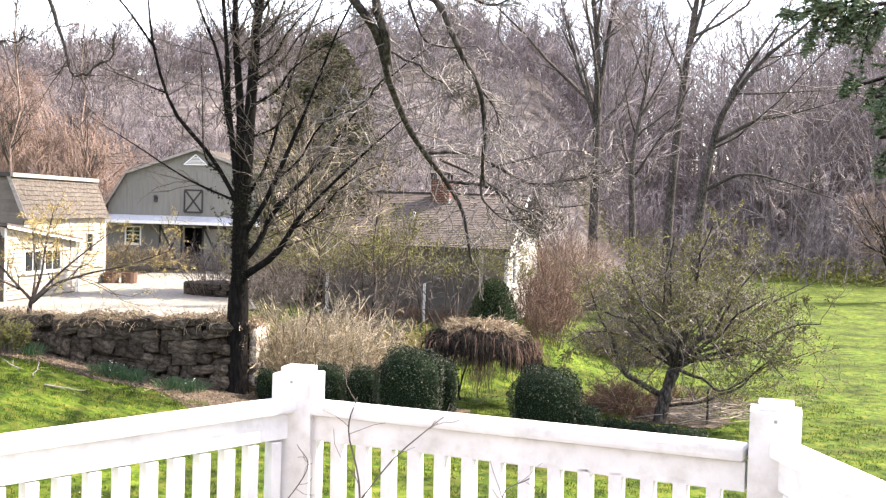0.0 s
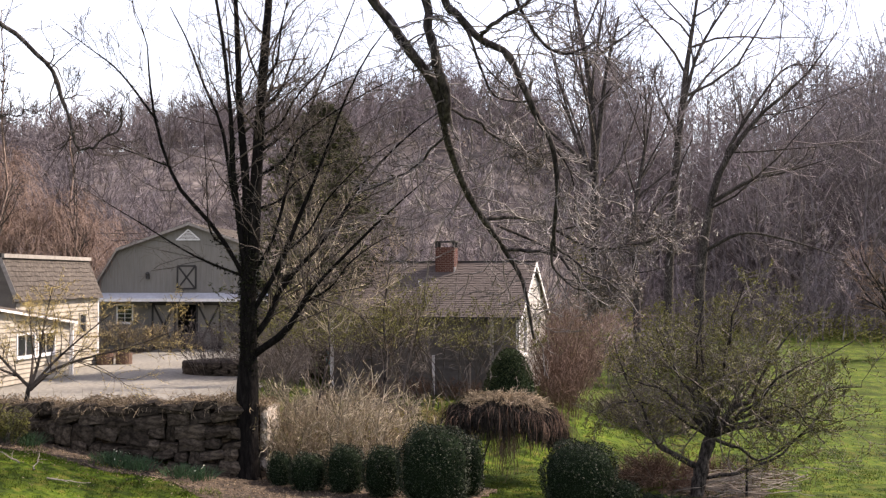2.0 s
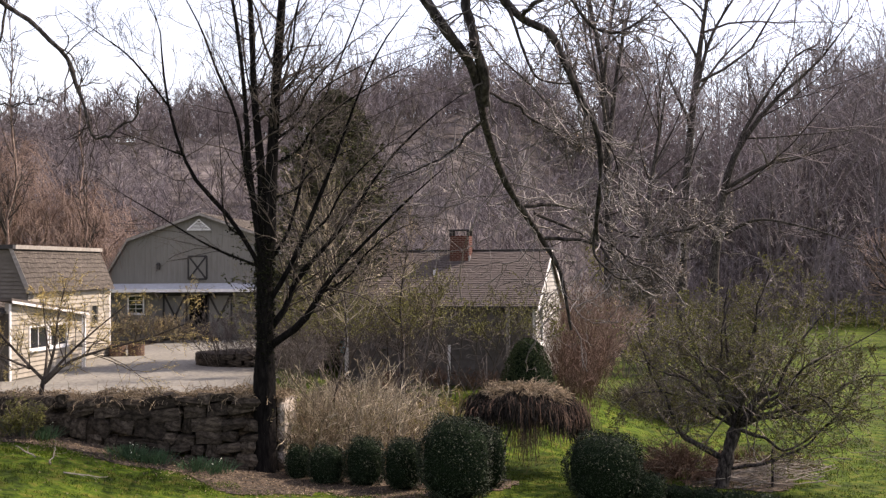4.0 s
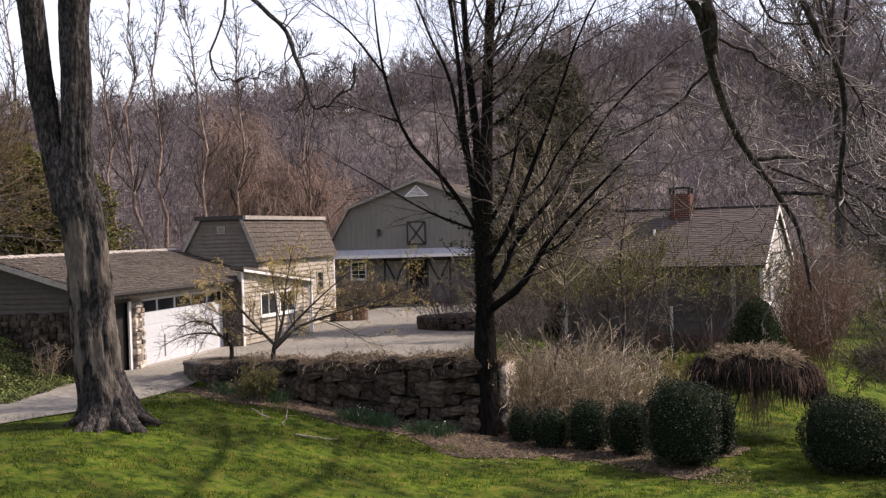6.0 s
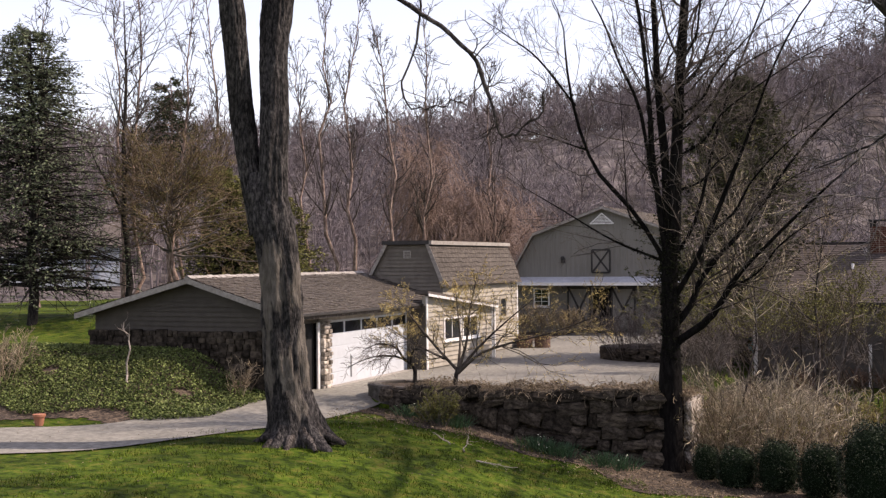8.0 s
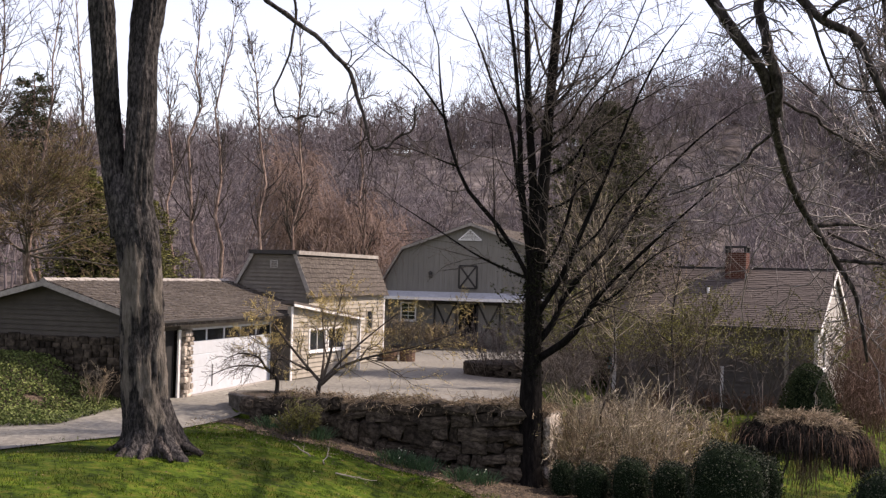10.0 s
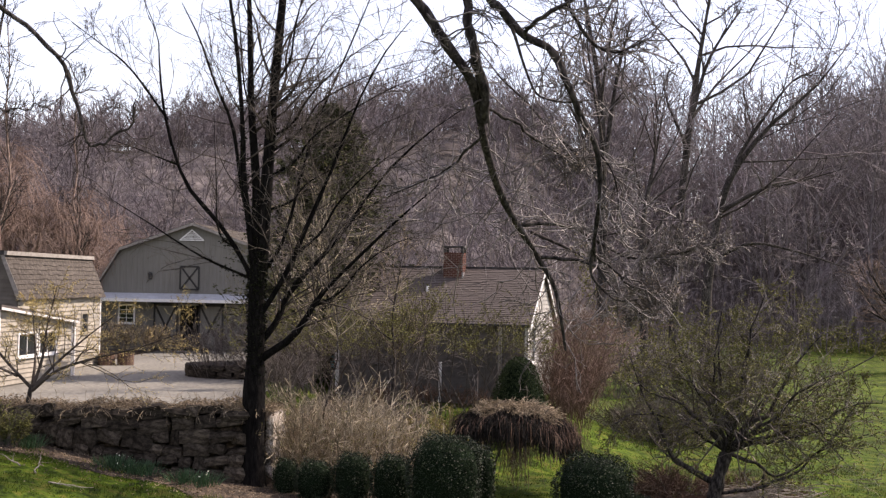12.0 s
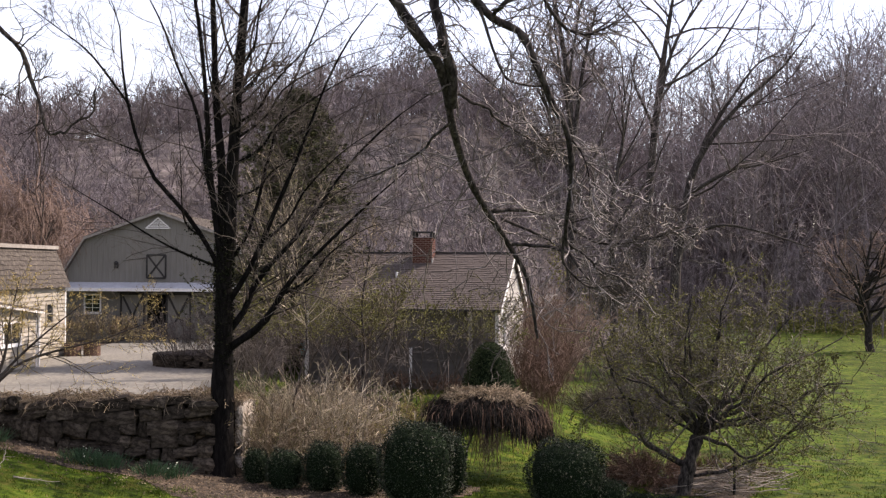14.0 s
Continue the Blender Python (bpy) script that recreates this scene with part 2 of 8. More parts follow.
def bare_patches(bark, bare, low, high):
    """Bark that has come away in long blotches between two heights above the foot, showing paler wood."""
    m = bark.copy()
    nt = m.node_tree
    n, link = nt.nodes, nt.links.new
    b = n["Principled BSDF"]
    was = b.inputs["Base Color"].links[0].from_socket
    co = n.new("ShaderNodeTexCoord")
    mp = n.new("ShaderNodeMapping")
    mp.inputs["Scale"].default_value = (1.3, 1.3, 0.36)
    link(co.outputs["Object"], mp.inputs["Vector"])
    blot = n.new("ShaderNodeTexNoise")
    blot.inputs["Scale"].default_value, blot.inputs["Detail"].default_value, blot.inputs["Roughness"].default_value = 1.3, 4.0, 0.5
    link(mp.outputs[0], blot.inputs["Vector"])
    xyz = n.new("ShaderNodeSeparateXYZ")
    link(co.outputs["Object"], xyz.inputs[0])
    up, down, total = n.new("ShaderNodeMapRange"), n.new("ShaderNodeMapRange"), n.new("ShaderNodeMath")
    for node, a, c in ((up, low, low + 1.5), (down, high, high - 2.0)):
        node.inputs["From Min"].default_value, node.inputs["From Max"].default_value, node.inputs["To Max"].default_value = a, c, 0.30
        link(xyz.outputs["Z"], node.inputs["Value"])
    least = n.new("ShaderNodeMath")
    least.operation = "MINIMUM"
    link(up.outputs[0], least.inputs[0])
    link(down.outputs[0], least.inputs[1])
    total.operation = "ADD"
    link(least.outputs[0], total.inputs[0])
    link(blot.outputs["Fac"], total.inputs[1])
    cut = n.new("ShaderNodeMapRange")
    cut.inputs["From Min"].default_value, cut.inputs["From Max"].default_value = 0.75, 0.78
    link(total.outputs[0], cut.inputs["Value"])
    mix = n.new("ShaderNodeMix")
    mix.data_type = "RGBA"
    link(cut.outputs[0], mix.inputs[0])
    link(was, mix.inputs[6])
    grain = n.new("ShaderNodeTexNoise")
    grain.inputs["Scale"].default_value, grain.inputs["Detail"].default_value = 9.0, 6.0
    link(mp.outputs[0], grain.inputs["Vector"])
    ramp = n.new("ShaderNodeValToRGB")
    for e, p, c in zip(ramp.color_ramp.elements, (0.3, 0.7), bare):
        e.position, e.color = p, (*c, 1)
    link(grain.outputs["Fac"], ramp.inputs["Fac"])
    link(ramp.outputs["Color"], mix.inputs[7])
    link(mix.outputs[2], b.inputs["Base Color"])
    return m


MAPLE_BARK = material("maple_bark", [(0.012, 0.0112, 0.0112), (0.027, 0.025, 0.0245), (0.043, 0.0395, 0.038), (0.078, 0.071, 0.067)], 8, 0.95, 1.0, 13, (2.2, 2.2, 0.75), big=0.4, big_scale=0.9, spec=0.08, span=0.11)
BARK_MAPLE = bare_patches(MAPLE_BARK, ((0.062, 0.054, 0.046), (0.165, 0.145, 0.124)), 0.0, 6.0)


# ---- mesh helpers ----
def part(name, data, mat, parent=None, label="", at=None):
    """One mesh object from a bmesh or a mesh, under parent."""
    if isinstance(data, bmesh.types.BMesh):
        me = bpy.data.meshes.new(name)
        data.to_mesh(me)
        data.free()
    else:
        me = data
    if mat is not None and not me.materials:
        me.materials.append(mat)
    ob = new(name, me)
    if at is not None:
        ob.matrix_basis = at
    ob.parent = parent
    if label:
        ob["label"] = label
    return ob


def thing(name, at, label, category, group="", kind=""):
    ob = new(name)
    ob.matrix_basis = at if isinstance(at, Matrix) else Matrix.Translation(at)
    return tagged(ob, label, category, group, kind)


def box(bm, x0, x1, y0, y1, z0, z1, bevel=0.0):
    m = Matrix.Translation(((x0 + x1) / 2, (y0 + y1) / 2, (z0 + z1) / 2)) @ Matrix.Diagonal((x1 - x0, y1 - y0, z1 - z0, 1))
    r = bmesh.ops.create_cube(bm, size=1, matrix=m)
    if bevel:
        es = {e for v in r["verts"] for e in v.link_edges}
        bmesh.ops.bevel(bm, geom=list(es), offset=bevel, segments=2, affect="EDGES", profile=0.6)
    return bm


def boxed(*a, **k):
    return box(bmesh.new(), *a, **k)


def prism(points, depth_vec, bm=None):
    """A closed solid: the polygon's points pushed along a vector."""
    bm = bm or bmesh.new()
    a = [bm.verts.new(p) for p in points]
    b = [bm.verts.new(Vector(p) + Vector(depth_vec)) for p in points]
    bm.faces.new(a)
    bm.faces.new(b[::-1])
    for i in range(len(a)):
        j = (i + 1) % len(a)
        bm.faces.new((a[j], a[i], b[i], b[j]))
    bmesh.ops.recalc_face_normals(bm, faces=bm.faces)
    return bm


def bar(bm, a, b, w, h):
    """A straight bar of w x h from a to b."""
    a, b = Vector(a), Vector(b)
    d = b - a
    m = Matrix.Translation((a + b) / 2) @ d.to_track_quat("X", "Z").to_matrix().to_4x4() @ Matrix.Diagonal((d.length, w, h, 1))
    bmesh.ops.create_cube(bm, size=1, matrix=m)
    return bm


def mesh_of(name, verts, quads, mat, smooth=False):
    """A mesh from arrays: n x 3 corners and m x 4 (or m x 3) faces."""
    me = bpy.data.meshes.new(name)
    k = quads.shape[1]
    me.vertices.add(len(verts))
    me.vertices.foreach_set("co", np.ascontiguousarray(verts, np.float32).ravel())
    me.loops.add(quads.size)
    me.loops.foreach_set("vertex_index", np.ascontiguousarray(quads, np.int32).ravel())
    me.polygons.add(len(quads))
    me.polygons.foreach_set("loop_start", np.arange(0, quads.size, k, dtype=np.int32))
    me.polygons.foreach_set("loop_total", np.full(len(quads), k, np.int32))
    me.polygons.foreach_set("use_smooth", np.full(len(quads), smooth, bool))
    me.update(calc_edges=True)
    me.materials.append(mat)
    return me


def joined(name, pieces, mat, smooth=False):
    """One mesh from several (verts, quads) pairs."""
    vs, qs, n = [], [], 0
    for v, q in pieces:
        vs.append(v)
        qs.append(q + n)
        n += len(v)
    return mesh_of(name, np.concatenate(vs), np.concatenate(qs), mat, smooth)


rng = np.random.default_rng(7)


def unit(v):
    return v / np.maximum(np.linalg.norm(v, axis=-1, keepdims=True), 1e-9)


def tubes(P, R, sides=3):
    """Tapered tubes round n polylines of k points: P n x k x 3, R n x k."""
    n, k, _ = P.shape
    T = unit(np.gradient(P, axis=1))
    ref = np.eye(3)[np.abs(T).max(1).argmin(1)][:, None]
    U = unit(np.cross(T, np.broadcast_to(ref, T.shape)))
    V = np.cross(T, U)
    a = np.arange(sides) * 2 * np.pi / sides
    ring = P[:, :, None] + R[:, :, None, None] * (np.cos(a)[:, None] * U[:, :, None] + np.sin(a)[:, None] * V[:, :, None])
    idx = np.arange(n * k * sides).reshape(n, k, sides)
    nx = np.roll(idx, -1, axis=2)
    q = np.stack([idx[:, :-1], nx[:, :-1], nx[:, 1:], idx[:, 1:]], -1).reshape(-1, 4)
    return ring.reshape(-1, 3), q


def sprout(P, R, count, length, angle, k=5, wander=0.15, lift=0.1, t0=0.25, t1=1.0, thick=0.55, tip=0.25, spread=0.3, absolute=False):
    """Child polylines from n parents: count each, leaving at about the given angle (degrees), wandering, lifted up (or drooping)."""
    n, kp, _ = P.shape
    t = np.sort(rng.uniform(t0, t1, (n, count)), axis=1)
    f = t * (kp - 1)
    i = np.minimum(f.astype(int), kp - 2)
    w = (f - i)[..., None]
    row = np.arange(n)[:, None]
    A, B = P[row, i], P[row, i + 1]
    start = A * (1 - w) + B * w
    r = (R[row, i] * (1 - w[..., 0]) + R[row, i + 1] * w[..., 0])
    d = unit(B - A)
    side = unit(np.cross(d, rng.normal(size=d.shape)))
    ang = np.radians(angle * (1 + spread * rng.normal(size=t.shape)))[..., None]
    d = unit(d * np.cos(ang) + side * np.sin(ang))
    plen = np.linalg.norm(np.diff(P, axis=1), axis=2).sum(1)[:, None]
    L = length * rng.uniform(0.55, 1.25, t.shape) * (1 if absolute else plen) * (1.15 - 0.55 * t)
    step = (L / (k - 1))[..., None]
    out = [start]
    for _ in range(k - 1):
        d = unit(d + wander * rng.normal(size=d.shape) + np.array([0, 0, lift]))
        out.append(out[-1] + d * step)
    C = np.stack(out, 2).reshape(n * count, k, 3)
    r0 = (r * thick).reshape(-1, 1)
    return C, r0 * np.linspace(1, tip, k)


def floor_radius(R, least):
    return np.maximum(R, least)


def leaves_at(points, size, flat=0.5, aspect=0.6):
    """A small folded leaf (two triangles' worth of quad) at each point, turned at random."""
    n = len(points)
    u = unit(rng.normal(size=(n, 3)) * np.array([1, 1, flat]))
    v = unit(np.cross(u, rng.normal(size=(n, 3))))
    s = (size * rng.uniform(0.6, 1.3, (n, 1)))
    nrm = np.cross(u, v)
    c = np.stack([points - u * s * 0.5, points + v * s * 0.5 * aspect + nrm * s * 0.12, points + u * s * 0.5, points - v * s * 0.5 * aspect + nrm * s * 0.12], 1)
    return c.reshape(-1, 3), np.arange(n * 4).reshape(n, 4)


def along(P, per):
    """Random points on polylines."""
    n, k, _ = P.shape
    t = rng.uniform(0.15, 1, (n, per)) * (k - 1)
    i = np.minimum(t.astype(int), k - 2)
    w = (t - i)[..., None]
    row = np.arange(n)[:, None]
    return (P[row, i] * (1 - w) + P[row, i + 1] * w).reshape(-1, 3)


def curve_points(points, k=10):
    """A smooth line through a few points (Catmull-Rom), k points in all."""
    p = np.array(points, float)
    p = np.vstack([2 * p[0] - p[1], p, 2 * p[-1] - p[-2]])
    n = len(p) - 3
    out = []
    for s in np.linspace(0, n - 1e-6, k):
        i, u = int(s), s - int(s)
        a, b, c, d = p[i], p[i + 1], p[i + 2], p[i + 3]
        out.append(0.5 * (2 * b + (c - a) * u + (2 * a - 5 * b + 4 * c - d) * u * u + (3 * b - a - 3 * c + d) * u ** 3))
    return np.array(out)


def bent(base, tip, k=9, wander=0.03, r0=0.2, r1=0.03):
    """One polyline from base to tip with an uneven run, and its radii."""
    base, tip = np.array(base, float), np.array(tip, float)
    L = np.linalg.norm(tip - base)
    s = np.linspace(0, 1, k)[:, None]
    off = np.cumsum(rng.normal(size=(k, 3)), 0)
    off -= off[0] + (off[-1] - off[0]) * s
    P = base + (tip - base) * s + off * wander * L
    return P[None], np.linspace(r0, r1, k)[None]

# ---- ground ----
def smooth(v):
    v = np.clip(v, 0, 1)
    return v * v * (3 - 2 * v)


def wall_y(x):
    """The line of the retaining wall's face."""
    return 29.0 + (x + 15.0) * 0.15


def height(x, y):
    x, y = np.asarray(x, float), np.asarray(y, float)
    lawn = -0.28 - 1.5 * smooth((x + 14.5) / 10.0) - 0.3 * smooth((x - 0) / 20)
    left = -0.25 + 0.25 * smooth((y - 24) / 7)
    k = smooth((x + 16.5) / 2.5)
    base = left * (1 - k) + lawn * k
    # the courtyard above the wall, with a bank down to the lawn beside the cottage
    yard = smooth((y - wall_y(x) - 0.15) / 0.35) * (1 - smooth((x + 6.6) / (0.45 + 3.6 * smooth((y - 32.6) / 3.0))))
    base = base * (1 - yard) + 0.0 * yard
    near_cottage = smooth((y - 32.5) / 7) * smooth((x + 8) / 3) * (1 - smooth((x - 1.5) / 5)) * (1 - smooth((y - 52) / 10))
    base = base * (1 - near_cottage) - 0.6 * near_cottage
    bank = smooth((y - 23.8 - 0.12 * (x + 22)) / 5.0) * smooth((-18.2 - x) / 3.0)
    base = base + (1.25 + 0.6 * smooth((y - 33) / 4)) * bank * (1 - smooth((y - 55) / 20)) * (1 - smooth((y - 45) / 7) * smooth((x + 27) / 4))
    start = 68 + 62 * smooth((x - 2) / 26)
    bearing = np.degrees(np.arctan2(x, np.maximum(y, 1.0)))
    crest = 16.6 + 6.8 * smooth((bearing + 33) / 21) + 3.5 * smooth((bearing + 12) / 11) - 13.0 * smooth((bearing - 0.5) / 8.0)
    far = smooth((-x - 10) / 30)
    away = y * (1 - far) + np.hypot(x, y) * far
    hill = crest * smooth((away - start) / (105 - 12 * smooth((x - 2) / 26)))
    hill = hill + 13 * smooth((away - 170) / 130) * (1 - smooth(bearing / 6))
    rough = 0.05 * np.sin(x * 0.31 + 1.3) * np.sin(y * 0.27) + 0.03 * np.sin(x * 0.9 + y * 0.7)
    return base + hill + rough * (1 - yard)


def ground_grid(xs, ys):
    X, Y = np.meshgrid(xs, ys)
    Z = height(X, Y)
    v = np.stack([X, Y, Z], -1).reshape(-1, 3)
    i = np.arange(len(ys) * len(xs)).reshape(len(ys), len(xs))
    q = np.stack([i[:-1, :-1], i[:-1, 1:], i[1:, 1:], i[1:, :-1]], -1).reshape(-1, 4)
    return v, q


gx = np.concatenate([np.linspace(-1500, -120, 12), np.linspace(-110, -32, 30), np.linspace(-30, 14, 116), np.linspace(16, 110, 40), np.linspace(130, 1500, 12)])
gy = np.concatenate([np.linspace(-400, -20, 8), np.linspace(-10, 14, 14), np.linspace(15, 50, 92), np.linspace(52, 240, 80), np.linspace(260, 2500, 14)])
gv, gq = ground_grid(gx, gy)
centre = gv[gq].mean(1)
ground_mesh = mesh_of("ground", gv, gq, GRASS, True)
ground_mesh.materials.append(WOODFLOOR)
cx, cy = centre[:, 0], centre[:, 1]
wooded = (cy > 64 + 66 * smooth((cx - 2) / 26) + 3 * np.sin(cx * 0.4)) | ((cx < -22) & (cy > 30) & (np.hypot(cx, cy) > 70 + 3 * np.sin(cx * 0.4)))
bare_bank = (cx > -6.9) & (cx < -1.8) & (cy > 29.7 - 0.45 * (cx + 6.3)) & (cy < 33)
ground_mesh.materials.append(LITTER)
ground_mesh.polygons.foreach_set("material_index", np.where(bare_bank, 2, wooded.astype(np.int32)).astype(np.int32))
ground = tagged(new("ground", ground_mesh), "spring green lawn rising to a leaf-strewn wooded hill", "lawn", kind="structure")


def sheet(name, inside, x0, x1, y0, y1, step, lift, mat, label, category):
    """A thin cover that follows the ground where inside(x, y) holds."""
    xs, ys = np.arange(x0, x1, step), np.arange(y0, y1, step)
    X, Y = np.meshgrid(xs, ys)
    Z = height(X, Y) + lift
    v = np.stack([X, Y, Z], -1).reshape(-1, 3)
    i = np.arange(v.shape[0]).reshape(X.shape)
    q = np.stack([i[:-1, :-1], i[:-1, 1:], i[1:, 1:], i[1:, :-1]], -1).reshape(-1, 4)
    c = v[q].mean(1)
    q = q[inside(c[:, 0], c[:, 1])]
    used, inv = np.unique(q, return_inverse=True)
    return tagged(new(name, mesh_of(name, v[used], inv.reshape(q.shape), mat, True)), label, category, kind="structure")


def strip(name, line, lift, mat, label, category):
    """A drive: rows of (x, y, width), following the ground."""
    c = curve_points([(a, b, w) for a, b, w in line], 60)
    d = unit(np.gradient(c[:, :2], axis=0))
    nrm = np.stack([-d[:, 1], d[:, 0]], 1)
    cols = []
    for s in np.linspace(-0.5, 0.5, 7):
        p = c[:, :2] + nrm * (s * c[:, 2:3])
        cols.append(np.column_stack([p, height(p[:, 0], p[:, 1]) + lift]))
    v = np.stack(cols, 1)
    i = np.arange(v.shape[0] * v.shape[1]).reshape(v.shape[:2])
    q = np.stack([i[:-1, :-1], i[1:, :-1], i[1:, 1:], i[:-1, 1:]], -1).reshape(-1, 4)
    return tagged(new(name, mesh_of(name, v.reshape(-1, 3), q, mat, True)), label, category, kind="structure")


strip("driveway", [(-60, 2, 4), (-34, 13, 4), (-25, 18.2, 4), (-19.2, 22.3, 3.9), (-16.9, 26.6, 3.4), (-16.2, 30.5, 3.4), (-15.2, 34.5, 4.4), (-13.5, 38, 6)], 0.035, ASPHALT,
      "pale grey asphalt driveway curving past the maple", "driveway")
sheet("courtyard", lambda x, y: (y > wall_y(x) + 1.3 + 2.5 * smooth((-13.2 - x) / 1.0) * (x > -15.8)) & (x > -17.7) & (x < -7.4 - 0.1 * (y - 30) + 0.3 * np.sin(y)) & (y < 59.3) & (y > 30), -17.8, -5, 29, 59.6, 0.3, 0.03, ASPHALT,
      "pale grey paved courtyard before the barn", "pavement")
sheet("planting_bed", lambda x, y: (y < wall_y(x) + 0.05) & (y > wall_y(x) - 1.75 - 1.4 * smooth((x + 9) / 3) + 0.25 * np.sin(x * 2.1) + 0.8 * smooth((-13 - x) / 2)) & (x > -15.4) & (x < -4.9 + 0.2 * np.sin(3 * y)),
      -16, -4, 24, 31, 0.12, 0.02, LITTER, "planting bed of brown leaf litter under the stone wall", "planting bed")
sheet("hedge_bed", lambda x, y: (y < 30.0 - 0.62 * (x + 5) + 0.2 * np.sin(3 * x)) & (y > 28.45 - 0.62 * (x + 5) + 0.15 * np.sin(2 * x + 1) + 0.1 * np.sin(7 * x)) & (x > -5.4) & (x < -0.55 + 0.25 * np.sin(5 * y)),
      -6, 1, 23, 31, 0.12, 0.022, LITTER, "strip of leaf litter under the clipped boxwoods", "planting bed")
sheet("brush_bed", lambda x, y: ((x - 6.15) / 1.45) ** 2 + ((y - 29.9) / 1.2) ** 2 < 1 + 0.3 * np.sin(3 * x) * np.sin(2 * y), 2, 10.5, 26.5, 33.5, 0.15, 0.02, LITTER,
      "leaf litter round the foot of the apple tree", "planting bed")

sheet("ivy_bed", lambda x, y: (y > 23.9 + 0.12 * (x + 22) + 0.5 * np.sin(x * 1.1)) & (y < 29.3) & (x < -18.3) & (x > -27.5), -28, -18, 22, 29.5, 0.15, 0.02, LITTER,
      "bank of brown leaf litter under the ivy", "planting bed")
sheet("thicket_bed", lambda x, y: (x > -6.3 + 0.2 * np.sin(3 * y)) & (x < -0.6 - 0.28 * (y - 31) + 0.4 * np.sin(2 * y)) & (y > 29.9 - 0.35 * (x + 6.3)) & (y < 42.4 - 0.1 * x), -7, 3, 28, 43, 0.2, 0.02, LITTER,
      "brown leaf litter under the thicket before the cottage", "planting bed")
sheet("barn_bed", lambda x, y: (x < -14.6 + 0.3 * np.sin(2 * y)) & (x > -24) & (y > 50.5) & (y < 59.4), -24.5, -14, 50, 59.5, 0.3, 0.022, LITTER,
      "brown leaf litter beside the barn", "planting bed")

# ---- building helpers ----
def stuff(*a, **k):
    ob = part(*a, **k)
    ob["kind"] = "stuff"
    return ob


def slab_with_holes(u0, u1, z0, z1, holes, thick):
    """Wall slab in local axes: u along x, thickness behind the face at y=0 (towards +y), z up. Holes (u0, u1, z0, z1) go through."""
    bm = bmesh.new()
    us = sorted({u0, u1, *[h[0] for h in holes], *[h[1] for h in holes]})
    zs = sorted({z0, z1, *[h[2] for h in holes], *[h[3] for h in holes]})
    for a, b in zip(us, us[1:]):
        run = None
        for c, d in zip(zs, zs[1:]):
            solid = not any(h[0] <= (a + b) / 2 <= h[1] and h[2] <= (c + d) / 2 <= h[3] for h in holes)
            if solid:
                run = (run[0], d) if run else (c, d)
            if (not solid or d == zs[-1]) and run:
                box(bm, a, b, 0, thick, *run)
                run = None
    return bm


def clapboards(extent, z0, z1, holes, course=0.13, thick=0.028, gap=0.0):
    """Lapped boards in front of the face y=0; extent(z) gives where a course begins and ends."""
    V, Q = [], []
    z = z0
    while z < z1 - 0.02:
        top = min(z + course, z1)
        a, b = extent((z + top) / 2)
        cuts = [(a, b)]
        for h in holes:
            if h[2] < (z + top) / 2 < h[3]:
                cuts = [p for c in cuts for p in ((c[0], min(c[1], h[0])), (max(c[0], h[1]), c[1])) if p[1] - p[0] > 0.02]
        for s, e in cuts:
            if e - s < 0.03:
                continue
            n = len(V)
            V += [(s, 0, z), (e, 0, z), (s, -thick, z), (e, -thick, z), (s, -0.006, top), (e, -0.006, top), (s, 0, top), (e, 0, top)]
            Q += [(n, n + 1, n + 3, n + 2), (n + 2, n + 3, n + 5, n + 4), (n, n + 2, n + 4, n + 6), (n + 1, n + 7, n + 5, n + 3), (n + 4, n + 5, n + 7, n + 6)]
        z += course
    return np.array(V, float), np.array(Q)


def cladding(verts, mat, parent, at=None):
    """Each lapped board a part of its own."""
    faces = np.array([(0, 1, 3, 2), (2, 3, 5, 4), (0, 2, 4, 6), (1, 7, 5, 3), (4, 5, 7, 6)])
    for i in range(0, len(verts), 8):
        part("clapboard", mesh_of("clapboard", verts[i:i + 8], faces, mat), None, parent, at=at)


def battens(extent_top, u0, u1, z0, step=0.3, width=0.04, proud=0.02):
    """Upright joint strips on a boarded front."""
    V, Q = [], []
    for u in np.arange(u0 + step / 2, u1, step):
        top = extent_top(u)
        n = len(V)
        V += [(u, 0, z0), (u + width, 0, z0), (u + width, -proud, z0), (u, -proud, z0), (u, 0, top), (u + width, 0, top), (u + width, -proud, top), (u, -proud, top)]
        Q += [(n + 3, n + 2, n + 6, n + 7), (n, n + 3, n + 7, n + 4), (n + 2, n + 1, n + 5, n + 6)]
    return np.array(V, float), np.array(Q)


